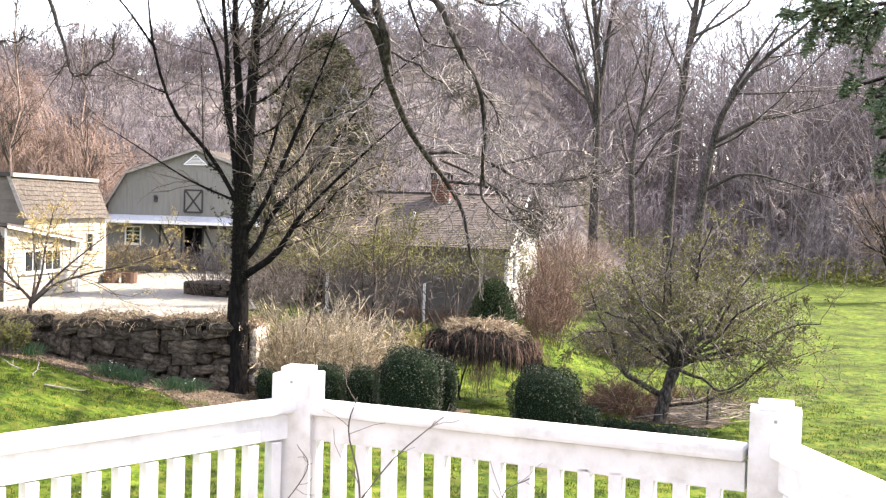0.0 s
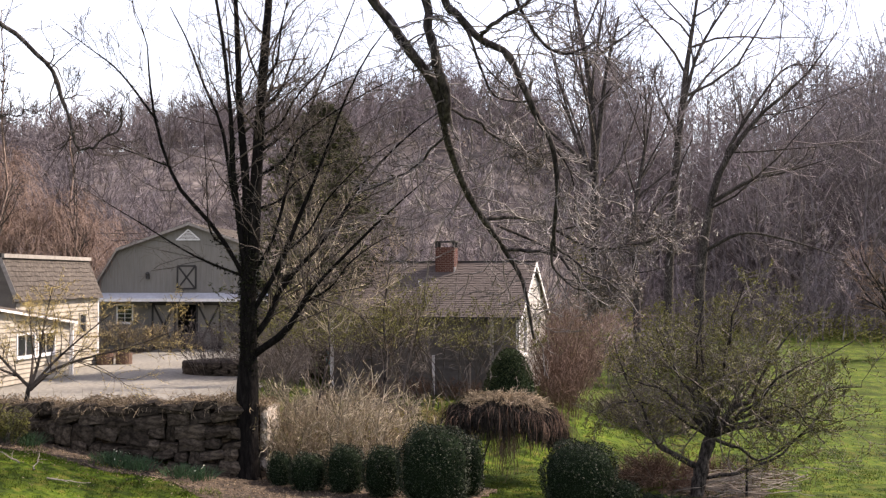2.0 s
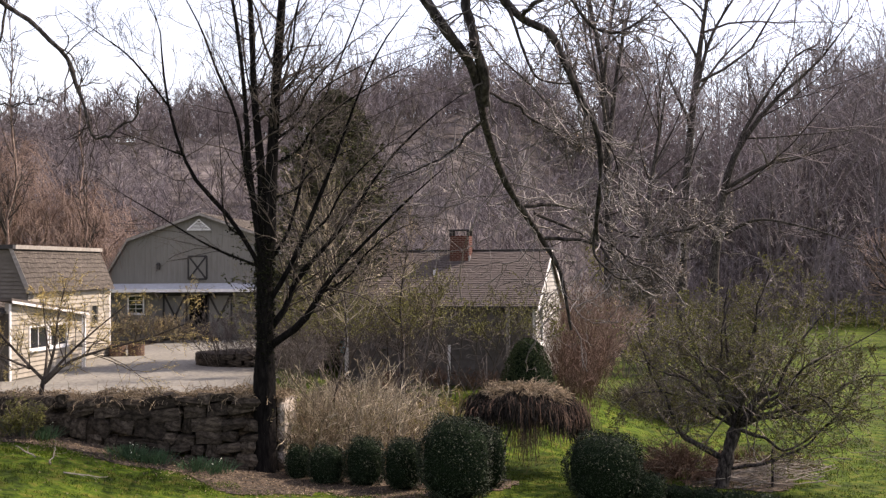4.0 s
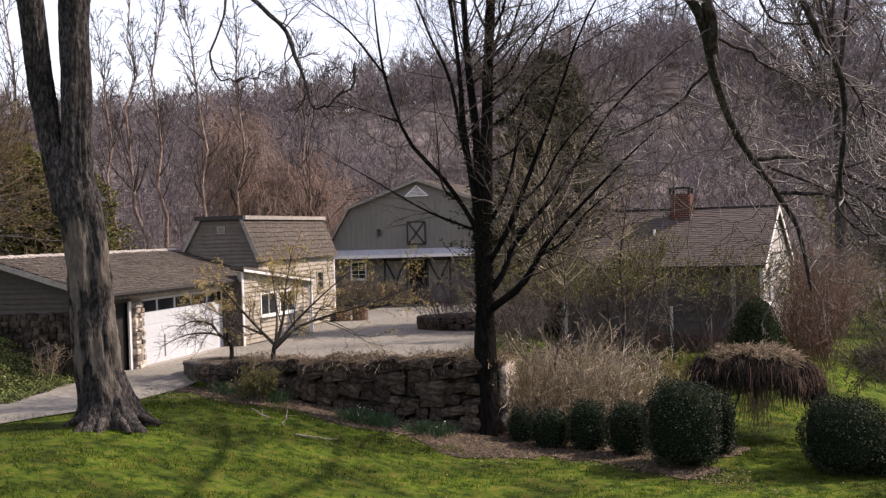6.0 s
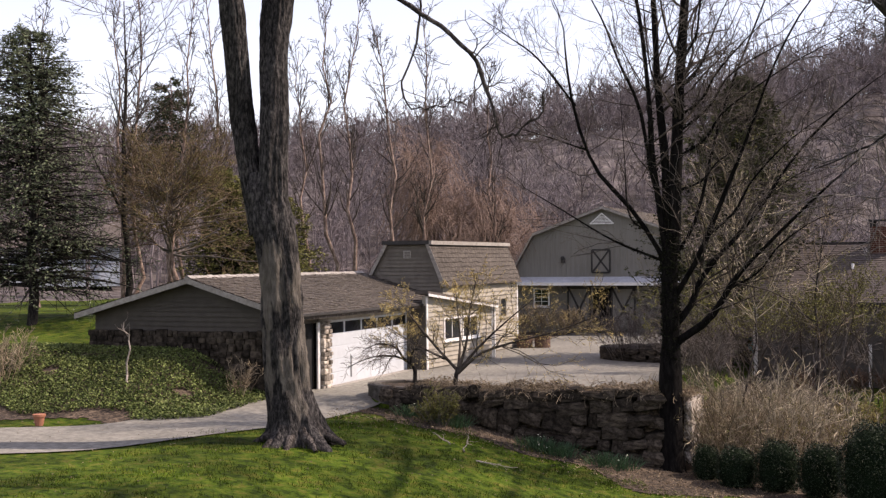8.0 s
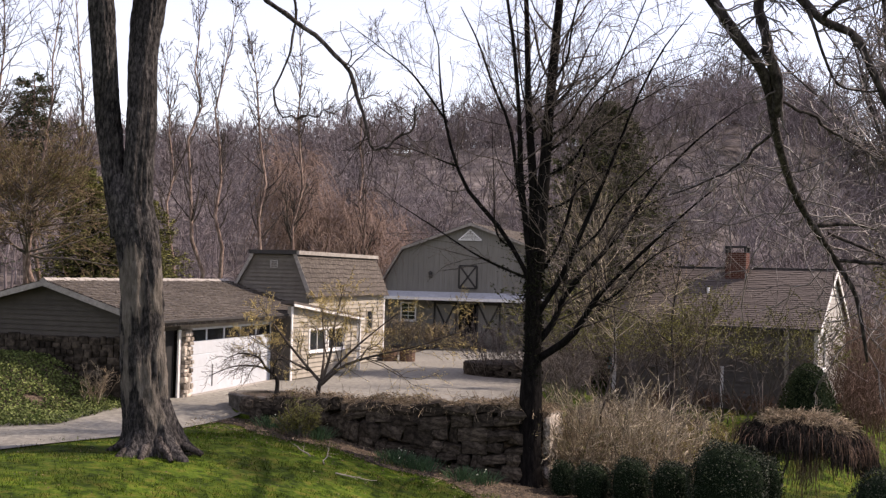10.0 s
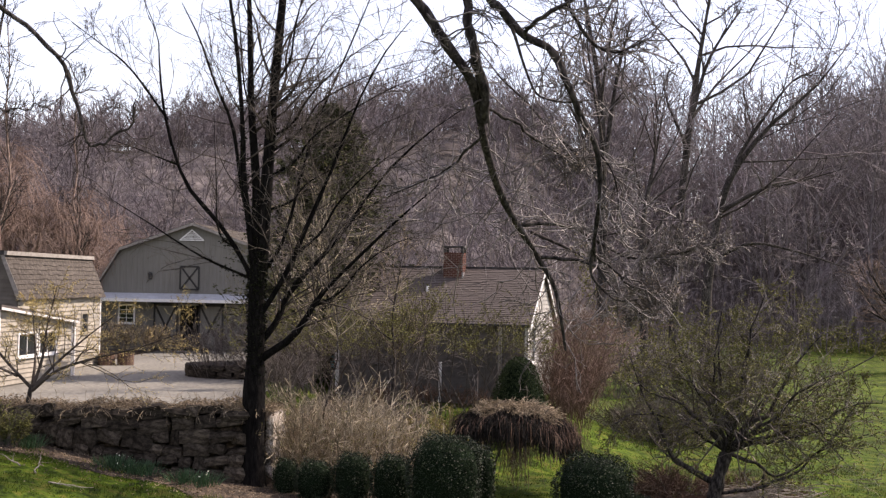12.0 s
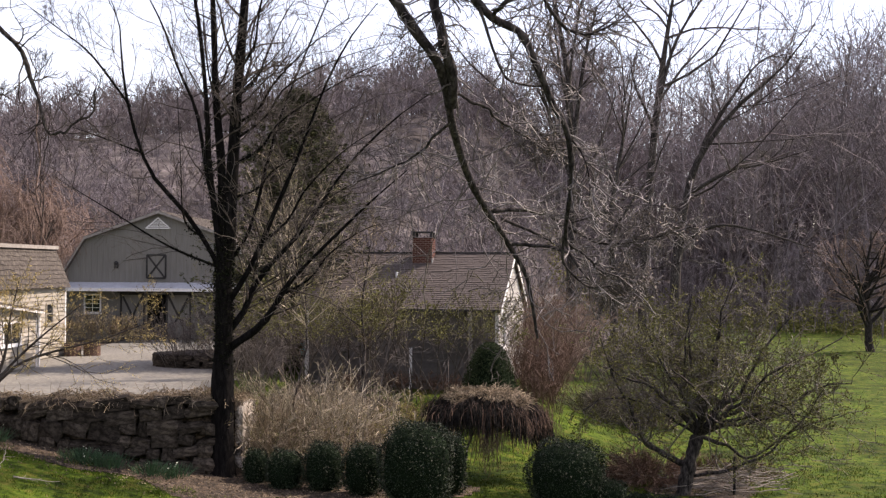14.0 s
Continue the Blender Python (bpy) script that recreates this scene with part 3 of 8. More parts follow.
def shingles(el, er, rr, rl, course=0.16, width=0.22, thick=0.022, ragged=0.02):
    """Courses of shingles over a roof plane: eave left and right, ridge right and left."""
    el, er, rr, rl = (np.array(p, float) for p in (el, er, rr, rl))
    nrm = unit(np.cross(er - el, rl - el))
    nrm = nrm if nrm[2] > 0 else -nrm
    slope = np.linalg.norm(rl - el)
    rows = max(2, int(slope / course))
    V, Q = [], []
    for i in range(rows):
        s0, s1 = i / rows, min(1.0, (i + 1.25) / rows)
        A, B = el + (rl - el) * s0, er + (rr - er) * s0
        C, D = el + (rl - el) * s1, er + (rr - er) * s1
        L = np.linalg.norm(B - A)
        cuts, u = [0.0], rng.uniform(0.2, 1) * width
        while u < L - 0.05:
            cuts.append(u)
            u += width * rng.uniform(0.6, 1.4)
        cuts.append(L)
        for a, b in zip(cuts, cuts[1:]):
            drop = rng.uniform(-ragged, ragged) / slope
            lift = thick * rng.uniform(0.7, 1.5)
            a, b = (a + 0.004) / L, (b - 0.004) / L
            down = (rl - el) * drop
            p0, p1 = A + (B - A) * a + down, A + (B - A) * b + down
            p2, p3 = C + (D - C) * b, C + (D - C) * a
            n = len(V)
            V += [p0, p1, p0 + nrm * lift, p1 + nrm * lift, p2 + nrm * 0.004, p3 + nrm * 0.004]
            Q += [(n, n + 1, n + 3, n + 2), (n + 2, n + 3, n + 4, n + 5)]
    return np.array(V), np.array(Q)


def window(parent, m, w, h, cols, rows, mat=None, glass=GLASS, name="window", label="white-framed window with dark panes"):
    """A framed window in local axes (u along x, face at y=0), its panes and bars."""
    f = 0.07
    mat = mat or WHITE
    win = part(name, slab_with_holes(-w / 2 - f, w / 2 + f, -h / 2 - f, h / 2 + f, [(-w / 2, w / 2, -h / 2, h / 2)], 0.12), mat, parent, label, m @ pose(0, -0.05, 0))
    for i in range(cols):
        for j in range(rows):
            pw, ph = w / cols, h / rows
            part("pane", boxed(-w / 2 + i * pw + 0.012, -w / 2 + (i + 1) * pw - 0.012, 0.05, 0.06, -h / 2 + j * ph + 0.012, -h / 2 + (j + 1) * ph - 0.012), glass, win)
    bm = bmesh.new()
    for i in range(1, cols):
        box(bm, -w / 2 + i * w / cols - 0.012, -w / 2 + i * w / cols + 0.012, 0.03, 0.08, -h / 2, h / 2)
    for j in range(1, rows):
        box(bm, -w / 2, w / 2, 0.032, 0.078, -h / 2 + j * h / rows - 0.012, -h / 2 + j * h / rows + 0.012)
    if cols * rows > 1:
        part("glazing_bars", bm, mat, win)
    part("sill", boxed(-w / 2 - f - 0.03, w / 2 + f + 0.03, -0.06, 0.1, -h / 2 - f - 0.05, -h / 2 - f, 0.008), mat, win)
    return win


# ---- barn ----
BX, BY = -16.24, 59.5          # foot of the gable's middle
def barn():
    b = thing("barn", (BX, BY, 0), "grey boarded gambrel-roofed barn with white trim and black braced doors", "barn")
    half, brk = 5.0, 3.93
    ez, kz, pz = 3.55, 5.33, 6.72
    deep = 12.0
    holes = [(-4.0, -3.1, 1.42, 2.42), (-0.68, 0.36, 0.0, 2.42)]
    part("front_wall", slab_with_holes(-half, half, 0, ez, holes, 0.2), GREY_SIDING, b)
    part("gable", prism([(-half, 0, ez), (half, 0, ez), (brk, 0, kz), (0, 0, pz), (-brk, 0, kz)], (0, 0.2, 0)), GREY_SIDING, b)
    top = lambda u: ez + (half - abs(u)) * (kz - ez) / (half - brk) if abs(u) > brk else kz + (brk - abs(u)) * (pz - kz) / brk
    v, q = battens(lambda u: top(u + 0.02) - 0.05, -half, half, 3.02)
    stuff("boarding", mesh_of("battens", v, q, GREY_SIDING), None, b)
    for s in (-1, 1):
        part("side_wall", boxed(s * half - (0.2 if s > 0 else 0), s * half + (0.2 if s < 0 else 0), 0.2, deep, 0, ez), GREY_SIDING, b)
        for (x0, z0, x1, z1), name in (((half + 0.25, ez - 0.35, brk, kz), "lower_roof"), ((brk, kz, 0, pz), "upper_roof")):
            a, c = (s * x0, z0), (s * x1, z1)
            part(name, prism([(a[0], -0.3, a[1]), (c[0], -0.3, c[1]), (c[0], -0.3, c[1] + 0.12), (a[0], -0.3, a[1] + 0.12)], (0, deep + 0.5, 0)), SHINGLE_BED, b)
            corners = [(a[0], -0.32, a[1] + 0.13), (a[0], deep, a[1] + 0.13), (c[0], deep, c[1] + 0.13), (c[0], -0.32, c[1] + 0.13)]
            v, q = shingles(*corners, course=0.2, width=0.3)
            stuff("shingle_covering", mesh_of("roof_shingles", v, q, SHINGLE), None, b)
            part("rake_board", prism([(a[0], -0.33, a[1] - 0.02), (c[0], -0.33, c[1] - 0.02), (c[0], -0.33, c[1] + 0.13), (a[0], -0.33, a[1] + 0.13)], (0, 0.028, 0)), TRIM_GREY, b)
    part("back_wall", boxed(-half, half, deep - 0.2, deep, 0, ez), GREY_SIDING, b)
    # added black panel that stands in for the unlit depth of the barn
    part("inside_back", boxed(-half + 0.3, half - 0.3, 3.0, 3.1, 0, ez), DARK, b)
    # vent in the peak
    vent = part("gable_vent", prism([(-0.68, -0.06, 5.93), (0.52, -0.06, 5.93), (-0.08, -0.06, 6.45)], (0, 0.05, 0)), GREY_SIDING, b, "white triangular louvred vent")
    for i in range(5):
        z = 5.99 + i * 0.075
        w = 0.52 * (6.40 - z) / 0.45
        part("slat", boxed(-0.08 - w, -0.08 + w, -0.085, -0.06, z, z + 0.035), WHITE, vent)
    for a, c in (((-0.72, 5.92), (-0.08, 6.47)), ((0.56, 5.92), (-0.08, 6.47)), ((-0.74, 5.92), (0.58, 5.92))):
        part("vent_frame", bar(bmesh.new(), (a[0], -0.08, a[1]), (c[0], -0.08, c[1]), 0.05, 0.06), WHITE, vent)
    # loft door with crossed brace
    loft = part("loft_door", boxed(-0.66, 0.34, -0.05, 0, 3.28, 4.5), GREY_SIDING, b, "grey loft door with black crossed braces")
    for p in ((-0.66, 3.28, -0.66, 4.5), (0.34, 3.28, 0.34, 4.5), (-0.66, 3.28, 0.34, 3.28), (-0.66, 4.5, 0.34, 4.5), (-0.62, 3.3, 0.3, 4.48), (-0.62, 4.48, 0.3, 3.3)):
        part("brace", bar(bmesh.new(), (p[0], -0.065, p[1]), (p[2], -0.065, p[3]), 0.03, 0.09), DARK_TRIM, loft)
    # long canopy over the doors
    can = part("canopy", prism([(-4.95, 0, 3.05), (-4.95, -1.0, 2.75), (-4.95, -1.0, 2.66), (-4.95, 0, 2.94)], (9.9, 0, 0)), CANOPY, b, "pale painted canopy over the barn doors")
    part("fascia", boxed(-4.97, 4.97, -1.03, -1.0, 2.60, 2.76), WHITE, can)
    for u in (-4.8, -2.3, 0.8, 3.4):
        part("bracket", bar(bmesh.new(), (u, -0.02, 2.2), (u, -0.85, 2.68), 0.07, 0.07), TRIM_GREY, can)
    # sliding doors: one shut, one pushed aside, the dark opening between them
    for x0, x1 in ((-2.05, -0.70), (0.38, 1.75)):
        door = part("sliding_door", boxed(x0, x1, -0.10, -0.04, 0.05, 2.5), GREY_SIDING, b, "grey sliding door with black crossed braces")
        for p in ((x0 + 0.06, 0.05, x0 + 0.06, 2.5), (x1 - 0.06, 0.05, x1 - 0.06, 2.5), (x0, 2.44, x1, 2.44), (x0, 0.11, x1, 0.11), (x0 + 0.1, 0.12, x1 - 0.1, 2.42), (x0 + 0.1, 2.42, x1 - 0.1, 0.12)):
            part("brace", bar(bmesh.new(), (p[0], -0.115, p[1]), (p[2], -0.115, p[3]), 0.03, 0.11), DARK_TRIM, door)
    part("door_track", boxed(-2.2, 3.2, -0.09, -0.02, 2.5, 2.58), DARK_TRIM, b)
    window(b, Matrix.Translation((-3.55, 0, 1.92)), 0.78, 0.88, 2, 4)
    lampm = boxed(-2.36, -2.2, -0.2, 0, 3.8, 4.08, 0.02)
    bmesh.ops.create_cone(lampm, cap_ends=True, segments=10, radius1=0.14, radius2=0.05, depth=0.12, matrix=Matrix.Translation((-2.28, -0.14, 4.12)))
    part("wall_lamp", lampm, DARK_TRIM, b, "dark wall lamp")
    return b


barn()


# ---- garage with its tower and lean-to ----
def garage():
    g = thing("garage", (-17.65, 31.0, 0), "low wooden garage with weathered shingle roof and white door", "garage")
    W, Y0, Y1 = 7.1, -1.9, 9.4        # runs back in -x and along y; face at x=0
    face = pose(0, 0, 0, 0, 0, 90)     # local u -> +y, outside (-v) -> +x
    door = (0.62, 6.6, 0.0, 2.15)
    side = (-0.95, -0.12, 0.0, 2.1)
    part("front_wall", slab_with_holes(Y0, Y1, 0, 2.45, [door, side], 0.2), TAUPE_SIDING, g, at=face)
    part("lintel", boxed(0.0, 6.9, -0.05, 0.0, 2.13, 2.36), TRIM_GREY, g, "weathered lintel board", face)
    # overhead door: lower panels, a row of panes above
    d = part("garage_door", boxed(door[0], door[1], 0, 0.05, 0.0, 1.70), GARAGE_WHITE, g, "white overhead garage door with a row of panes", face @ pose(0, 0.06, 0))
    part("top_rail", boxed(door[0], door[1], 0, 0.05, 2.05, 2.12), GARAGE_WHITE, d)
    for i in range(6):
        a = door[0] if i == 0 else door[0] + i * 1.19 - 0.03
        part("mullion", boxed(a, min(a + 0.09, door[1]), 0, 0.05, 1.70, 2.05), GARAGE_WHITE, d)
    for i in range(5):
        part("pane", boxed(door[0] + 0.06 + i * 1.19, door[0] + 1.16 + i * 1.19, 0.02, 0.03, 1.70, 2.05), GLASS, d)
    for i, z in enumerate((0.03, 0.45, 0.87, 1.29)):
        part("panel", boxed(door[0] + 0.03, door[1] - 0.03, -0.012, 0.0, z, z + 0.395, 0.006), GARAGE_WHITE, d)
    part("handle", boxed(2.2, 2.23, -0.05, -0.012, 0.2, 0.9), METAL, d)
    part("sill_strip", boxed(door[0] - 0.1, door[1] + 0.1, -0.25, 0.06, -0.02, 0.045), TRIM_GREY, g, "pale threshold strip", face)
    part("door_post", boxed(-0.12, 0.02, -0.06, 0.1, 0, 2.1), RAIL_WHITE, g, "white door post", face)
    part("door_post", boxed(-1.05, -0.93, -0.06, 0.1, 0, 2.1), RAIL_WHITE, g, "white door post", face)
    part("dark_door", boxed(-0.93, -0.12, 0.12, 0.17, 0, 2.1), DARK, g, "dark recessed side door", face)
    # stone pier of stacked rubble beside the door
    pier = part("stone_pier", boxed(0.06, 0.56, -0.1, 0.0, 0, 2.15), MORTAR, g, "rubble stone pier", face)
    r = random.Random(4)
    z = 0.02
    while z < 2.1:
        h = r.uniform(0.09, 0.2)
        cut, cut2 = r.uniform(0.15, 0.28), r.uniform(0.36, 0.5)
        for a, b in ((0.03, cut), (cut + 0.015, cut2), (cut2 + 0.015, 0.59)):
            bm = boxed(a, b, -0.15 - r.uniform(0, 0.07), 0.0, z + r.uniform(-0.02, 0.02), min(z + h, 2.14) + r.uniform(-0.02, 0.02), 0.035)
            part("stone", bm, PIER_STONE, pier)
        z += h + 0.012
    # gable end
    gab = pose(-W, Y0, 0)
    mid, pk = W / 2 + 0.3, 3.42
    part("end_wall", prism([(0, 0, 0.9), (W, 0, 0.9), (W, 0, 2.45), (mid, 0, pk), (0, 0, 2.45)], (0, 0.2, 0)), TAUPE_SIDING, g, at=gab)
    ext = lambda z: (0, W) if z < 2.45 else (mid * (z - 2.45) / (pk - 2.45), W - (W - mid) * (z - 2.45) / (pk - 2.45))
    v, q = clapboards(ext, 1.9, pk, [], 0.15, 0.04)
    cladding(v, TAUPE_SIDING, g, gab)
    fnd = part("stone_foundation", boxed(-W - 0.05, -0.3, Y0 - 0.12, Y0, -0.3, 1.9), STONE, g, "dark stone foundation")
    for z in (0.7, 0.92, 1.13, 1.34, 1.54, 1.72):
        x = -W - r.uniform(0, 0.2)
        while x < -0.6:
            w, h = r.uniform(0.16, 0.44), r.uniform(0.15, 0.25)
            part("stone", boxed(x, x + w, Y0 - 0.155 - r.uniform(0, 0.03), Y0 - 0.1, z + r.uniform(-0.06, 0.02), z + h, 0.05), STONE, fnd)
            x += w + 0.02
    part("back_wall", boxed(-W, -W + 0.2, Y0, Y1, 0, 2.45), TAUPE_SIDING, g)
    # roof: two shingled slopes with overhang
    o = 0.5
    for s, xe, ze in ((1, o, 2.42), (-1, -W - o, 2.42)):
        xr = -W + mid
        a, c = (xe, ze), (xr, pk + 0.12)
        part("roof_deck", prism([(a[0], Y0 - 0.4, a[1] - 0.08), (c[0], Y0 - 0.4, c[1] - 0.08), (c[0], Y0 - 0.4, c[1]), (a[0], Y0 - 0.4, a[1])], (0, Y1 - Y0 + 0.5, 0)), SHINGLE_BED, g)
        v, q = shingles((a[0], Y0 - 0.42, a[1] + 0.01), (a[0], Y1, a[1] + 0.01), (c[0], Y1, c[1] + 0.01), (c[0], Y0 - 0.42, c[1] + 0.01), 0.16, 0.24, 0.03, 0.035)
        stuff("shingle_covering", mesh_of("roof_shingles", v, q, SHINGLE), None, g)
        part("rake_board", prism([(a[0], Y0 - 0.43, a[1] - 0.17), (c[0], Y0 - 0.43, c[1] - 0.17), (c[0], Y0 - 0.43, c[1] + 0.0), (a[0], Y0 - 0.43, a[1] + 0.0)], (0, 0.028, 0)), TRIM_GREY, g)
    part("eave_board", boxed(0.44, 0.48, Y0 - 0.4, Y1, 2.27, 2.42), ROTTEN, g, "dark rotting eave board")
    part("soffit", boxed(0.0, 0.45, Y0 - 0.4, Y1, 2.36, 2.38), TRIM_GREY, g)
    part("gutter", bar(bmesh.new(), (0.53, Y0 - 0.4, 2.42), (0.53, Y1, 2.40), 0.09, 0.07), DARK_TRIM, g, "dark sagging gutter")
    r2 = random.Random(9)
    y = Y0 - 0.4
    while y < Y1 - 0.3:
        part("ridge_cap", prism([(-W + mid - 0.16, y, pk + 0.10), (-W + mid, y, pk + 0.19 + r2.uniform(0, 0.02)), (-W + mid + 0.16, y, pk + 0.10)], (0, 0.31, 0)), TRIM_GREY, g)
        y += 0.33
    return g


garage()


def tower():
    t = thing("annex", (-17.45, 40.3, 0), "cream clapboard annex with steep shingled mansard roof", "annex")
    L, W = 8.6, 3.2
    face = pose(0, 0, 0, 0, 0, 90)
    win = (6.3, 7.1, 1.5, 2.35)
    part("front_wall", slab_with_holes(0, L, 0, 3.1, [win], 0.2), CREAM_SIDING, t, at=face)
    v, q = clapboards(lambda z: (0.0, L - 0.1), 0.1, 3.05, [(win[0] - 0.08, win[1] + 0.08, win[2] - 0.1, win[3] + 0.08)], 0.17, 0.045)
    cladding(v, CREAM_SIDING, t, face)
    part("corner_board", boxed(L - 0.1, L + 0.02, -0.04, 0.02, 0, 3.1), WHITE, t, "white corner board", face)
    window(t, face @ Matrix.Translation((6.7, 0, 1.92)), 0.66, 0.76, 1, 2, CREAM_SIDING)
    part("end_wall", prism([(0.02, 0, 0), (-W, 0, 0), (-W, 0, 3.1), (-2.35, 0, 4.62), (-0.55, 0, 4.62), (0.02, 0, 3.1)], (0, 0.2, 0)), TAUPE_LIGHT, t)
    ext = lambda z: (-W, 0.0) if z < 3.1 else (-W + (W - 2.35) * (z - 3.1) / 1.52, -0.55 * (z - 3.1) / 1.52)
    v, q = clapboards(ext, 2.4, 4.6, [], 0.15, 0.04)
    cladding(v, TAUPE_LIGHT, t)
    part("louvre", slab_with_holes(-1.62, -1.3, 4.1, 4.4, [(-1.58, -1.34, 4.14 + i * 0.06, 4.17 + i * 0.06) for i in range(4)], 0.03), TRIM_GREY, t, "small weathered louvre", pose(0, -0.06, 0))
    part("far_wall", prism([(0.0, L - 0.2, 0), (-W, L - 0.2, 0), (-W, L - 0.2, 3.0), (-2.35, L - 0.2, 4.6), (-0.6, L - 0.2, 4.6), (0.0, L - 0.2, 3.0)], (0, 0.2, 0)), CREAM_SIDING, t)
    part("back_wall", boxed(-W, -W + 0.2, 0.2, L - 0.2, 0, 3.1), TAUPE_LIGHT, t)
    for e, r in (((0.2, 3.0), (-0.5, 4.66)), ((-W - 0.2, 3.0), (-2.4, 4.66))):
        part("mansard_slope", prism([(e[0], -0.12, e[1]), (r[0], -0.12, r[1]), (r[0] - 0.1 * np.sign(e[0]), -0.12, r[1]), (e[0] - 0.1 * np.sign(e[0]), -0.12, e[1])], (0, L + 0.2, 0)), SHINGLE_BED, t)
        v, q = shingles((e[0], -0.14, e[1]), (e[0], L + 0.08, e[1]), (r[0], L + 0.08, r[1]), (r[0], -0.14, r[1]), 0.2, 0.26, 0.03, 0.03)
        stuff("shingle_covering", mesh_of("roof_shingles", v, q, SHINGLE), None, t)
        part("rake_board", prism([(e[0] + 0.02, -0.16, e[1]), (r[0], -0.16, r[1] + 0.02), (r[0] - 0.14 * np.sign(e[0]), -0.16, r[1]), (e[0] - 0.16 * np.sign(e[0]), -0.16, e[1])], (0, 0.03, 0)), TRIM_GREY, t)
    part("flat_top", boxed(-2.45, -0.45, -0.15, L + 0.1, 4.64, 4.72), SHINGLE_BED, t)
    part("top_edge", boxed(-0.47, -0.36, -0.18, L + 0.12, 4.63, 4.78), TRIM_GREY, t, "pale ridge board")
    part("dark_cap", boxed(-2.5, -0.47, -0.2, -0.14, 4.64, 4.79), DARK_TRIM, t)
    return t


tower()


def lean_to():
    t = thing("lean_to", (-16.98, 37.7, 0), "cream clapboard lean-to with paired windows and sloping roof", "lean-to")
    face = pose(0, 0, 0, 0, 0, 90 - 5.2)
    L = 5.45
    win = [(1.35, 2.65, 1.02, 1.82), (2.85, 4.15, 1.02, 1.82)]
    top = lambda u: 2.72 - 0.6 * u / L
    part("front_wall", slab_with_holes(0, L, 0, 2.05, win, 0.15), CREAM_SIDING, t, at=face)
    part("wall_head", prism([(0, 0, 2.05), (L, 0, 2.05), (L, 0, top(L)), (0, 0, top(0))], (0, 0.15, 0)), CREAM_SIDING, t, at=face)
    v, q = clapboards(lambda z: (0.08, L - 0.05) if z < top(L) else (0.08, max(0.1, min(L - 0.05, (2.72 - z) * L / 0.6))), 0.08, 2.66, [(a - 0.08, b + 0.08, c - 0.12, d + 0.08) for a, b, c, d in win], 0.17, 0.045)
    cladding(v, CREAM_SIDING, t, face)
    for u in (0.0, L - 0.08):
        part("corner_board", boxed(u, u + 0.1, -0.04, 0.01, 0, top(u) - 0.02), WHITE, t, "white corner board", face)
    for a, b, c, d in win:
        window(t, face @ Matrix.Translation(((a + b) / 2, 0, (c + d) / 2)), b - a - 0.06, d - c - 0.06, 2, 1)
    part("end_wall", boxed(-1.2, 0, 0, 0.15, 0, 2.35), TAUPE_SIDING, t)
    part("roof", prism([(-0.2, -0.22, 2.80), (L + 0.15, -0.22, 2.14), (L + 0.15, -0.22, 2.24), (-0.2, -0.22, 2.90)], (0, 0.55, 0)), SHINGLE_BED, t, "low sloping felt roof", face)
    part("fascia", prism([(-0.2, -0.25, 2.72), (L + 0.15, -0.25, 2.06), (L + 0.15, -0.25, 2.15), (-0.2, -0.25, 2.81)], (0, 0.028, 0)), RAIL_WHITE, t, "white sloping fascia", face)
    part("downpipe", bar(bmesh.new(), (L + 0.02, -0.1, 0.05), (L + 0.02, -0.1, 2.1), 0.07, 0.07), WHITE, t, "white downpipe", face)
    return t


lean_to()


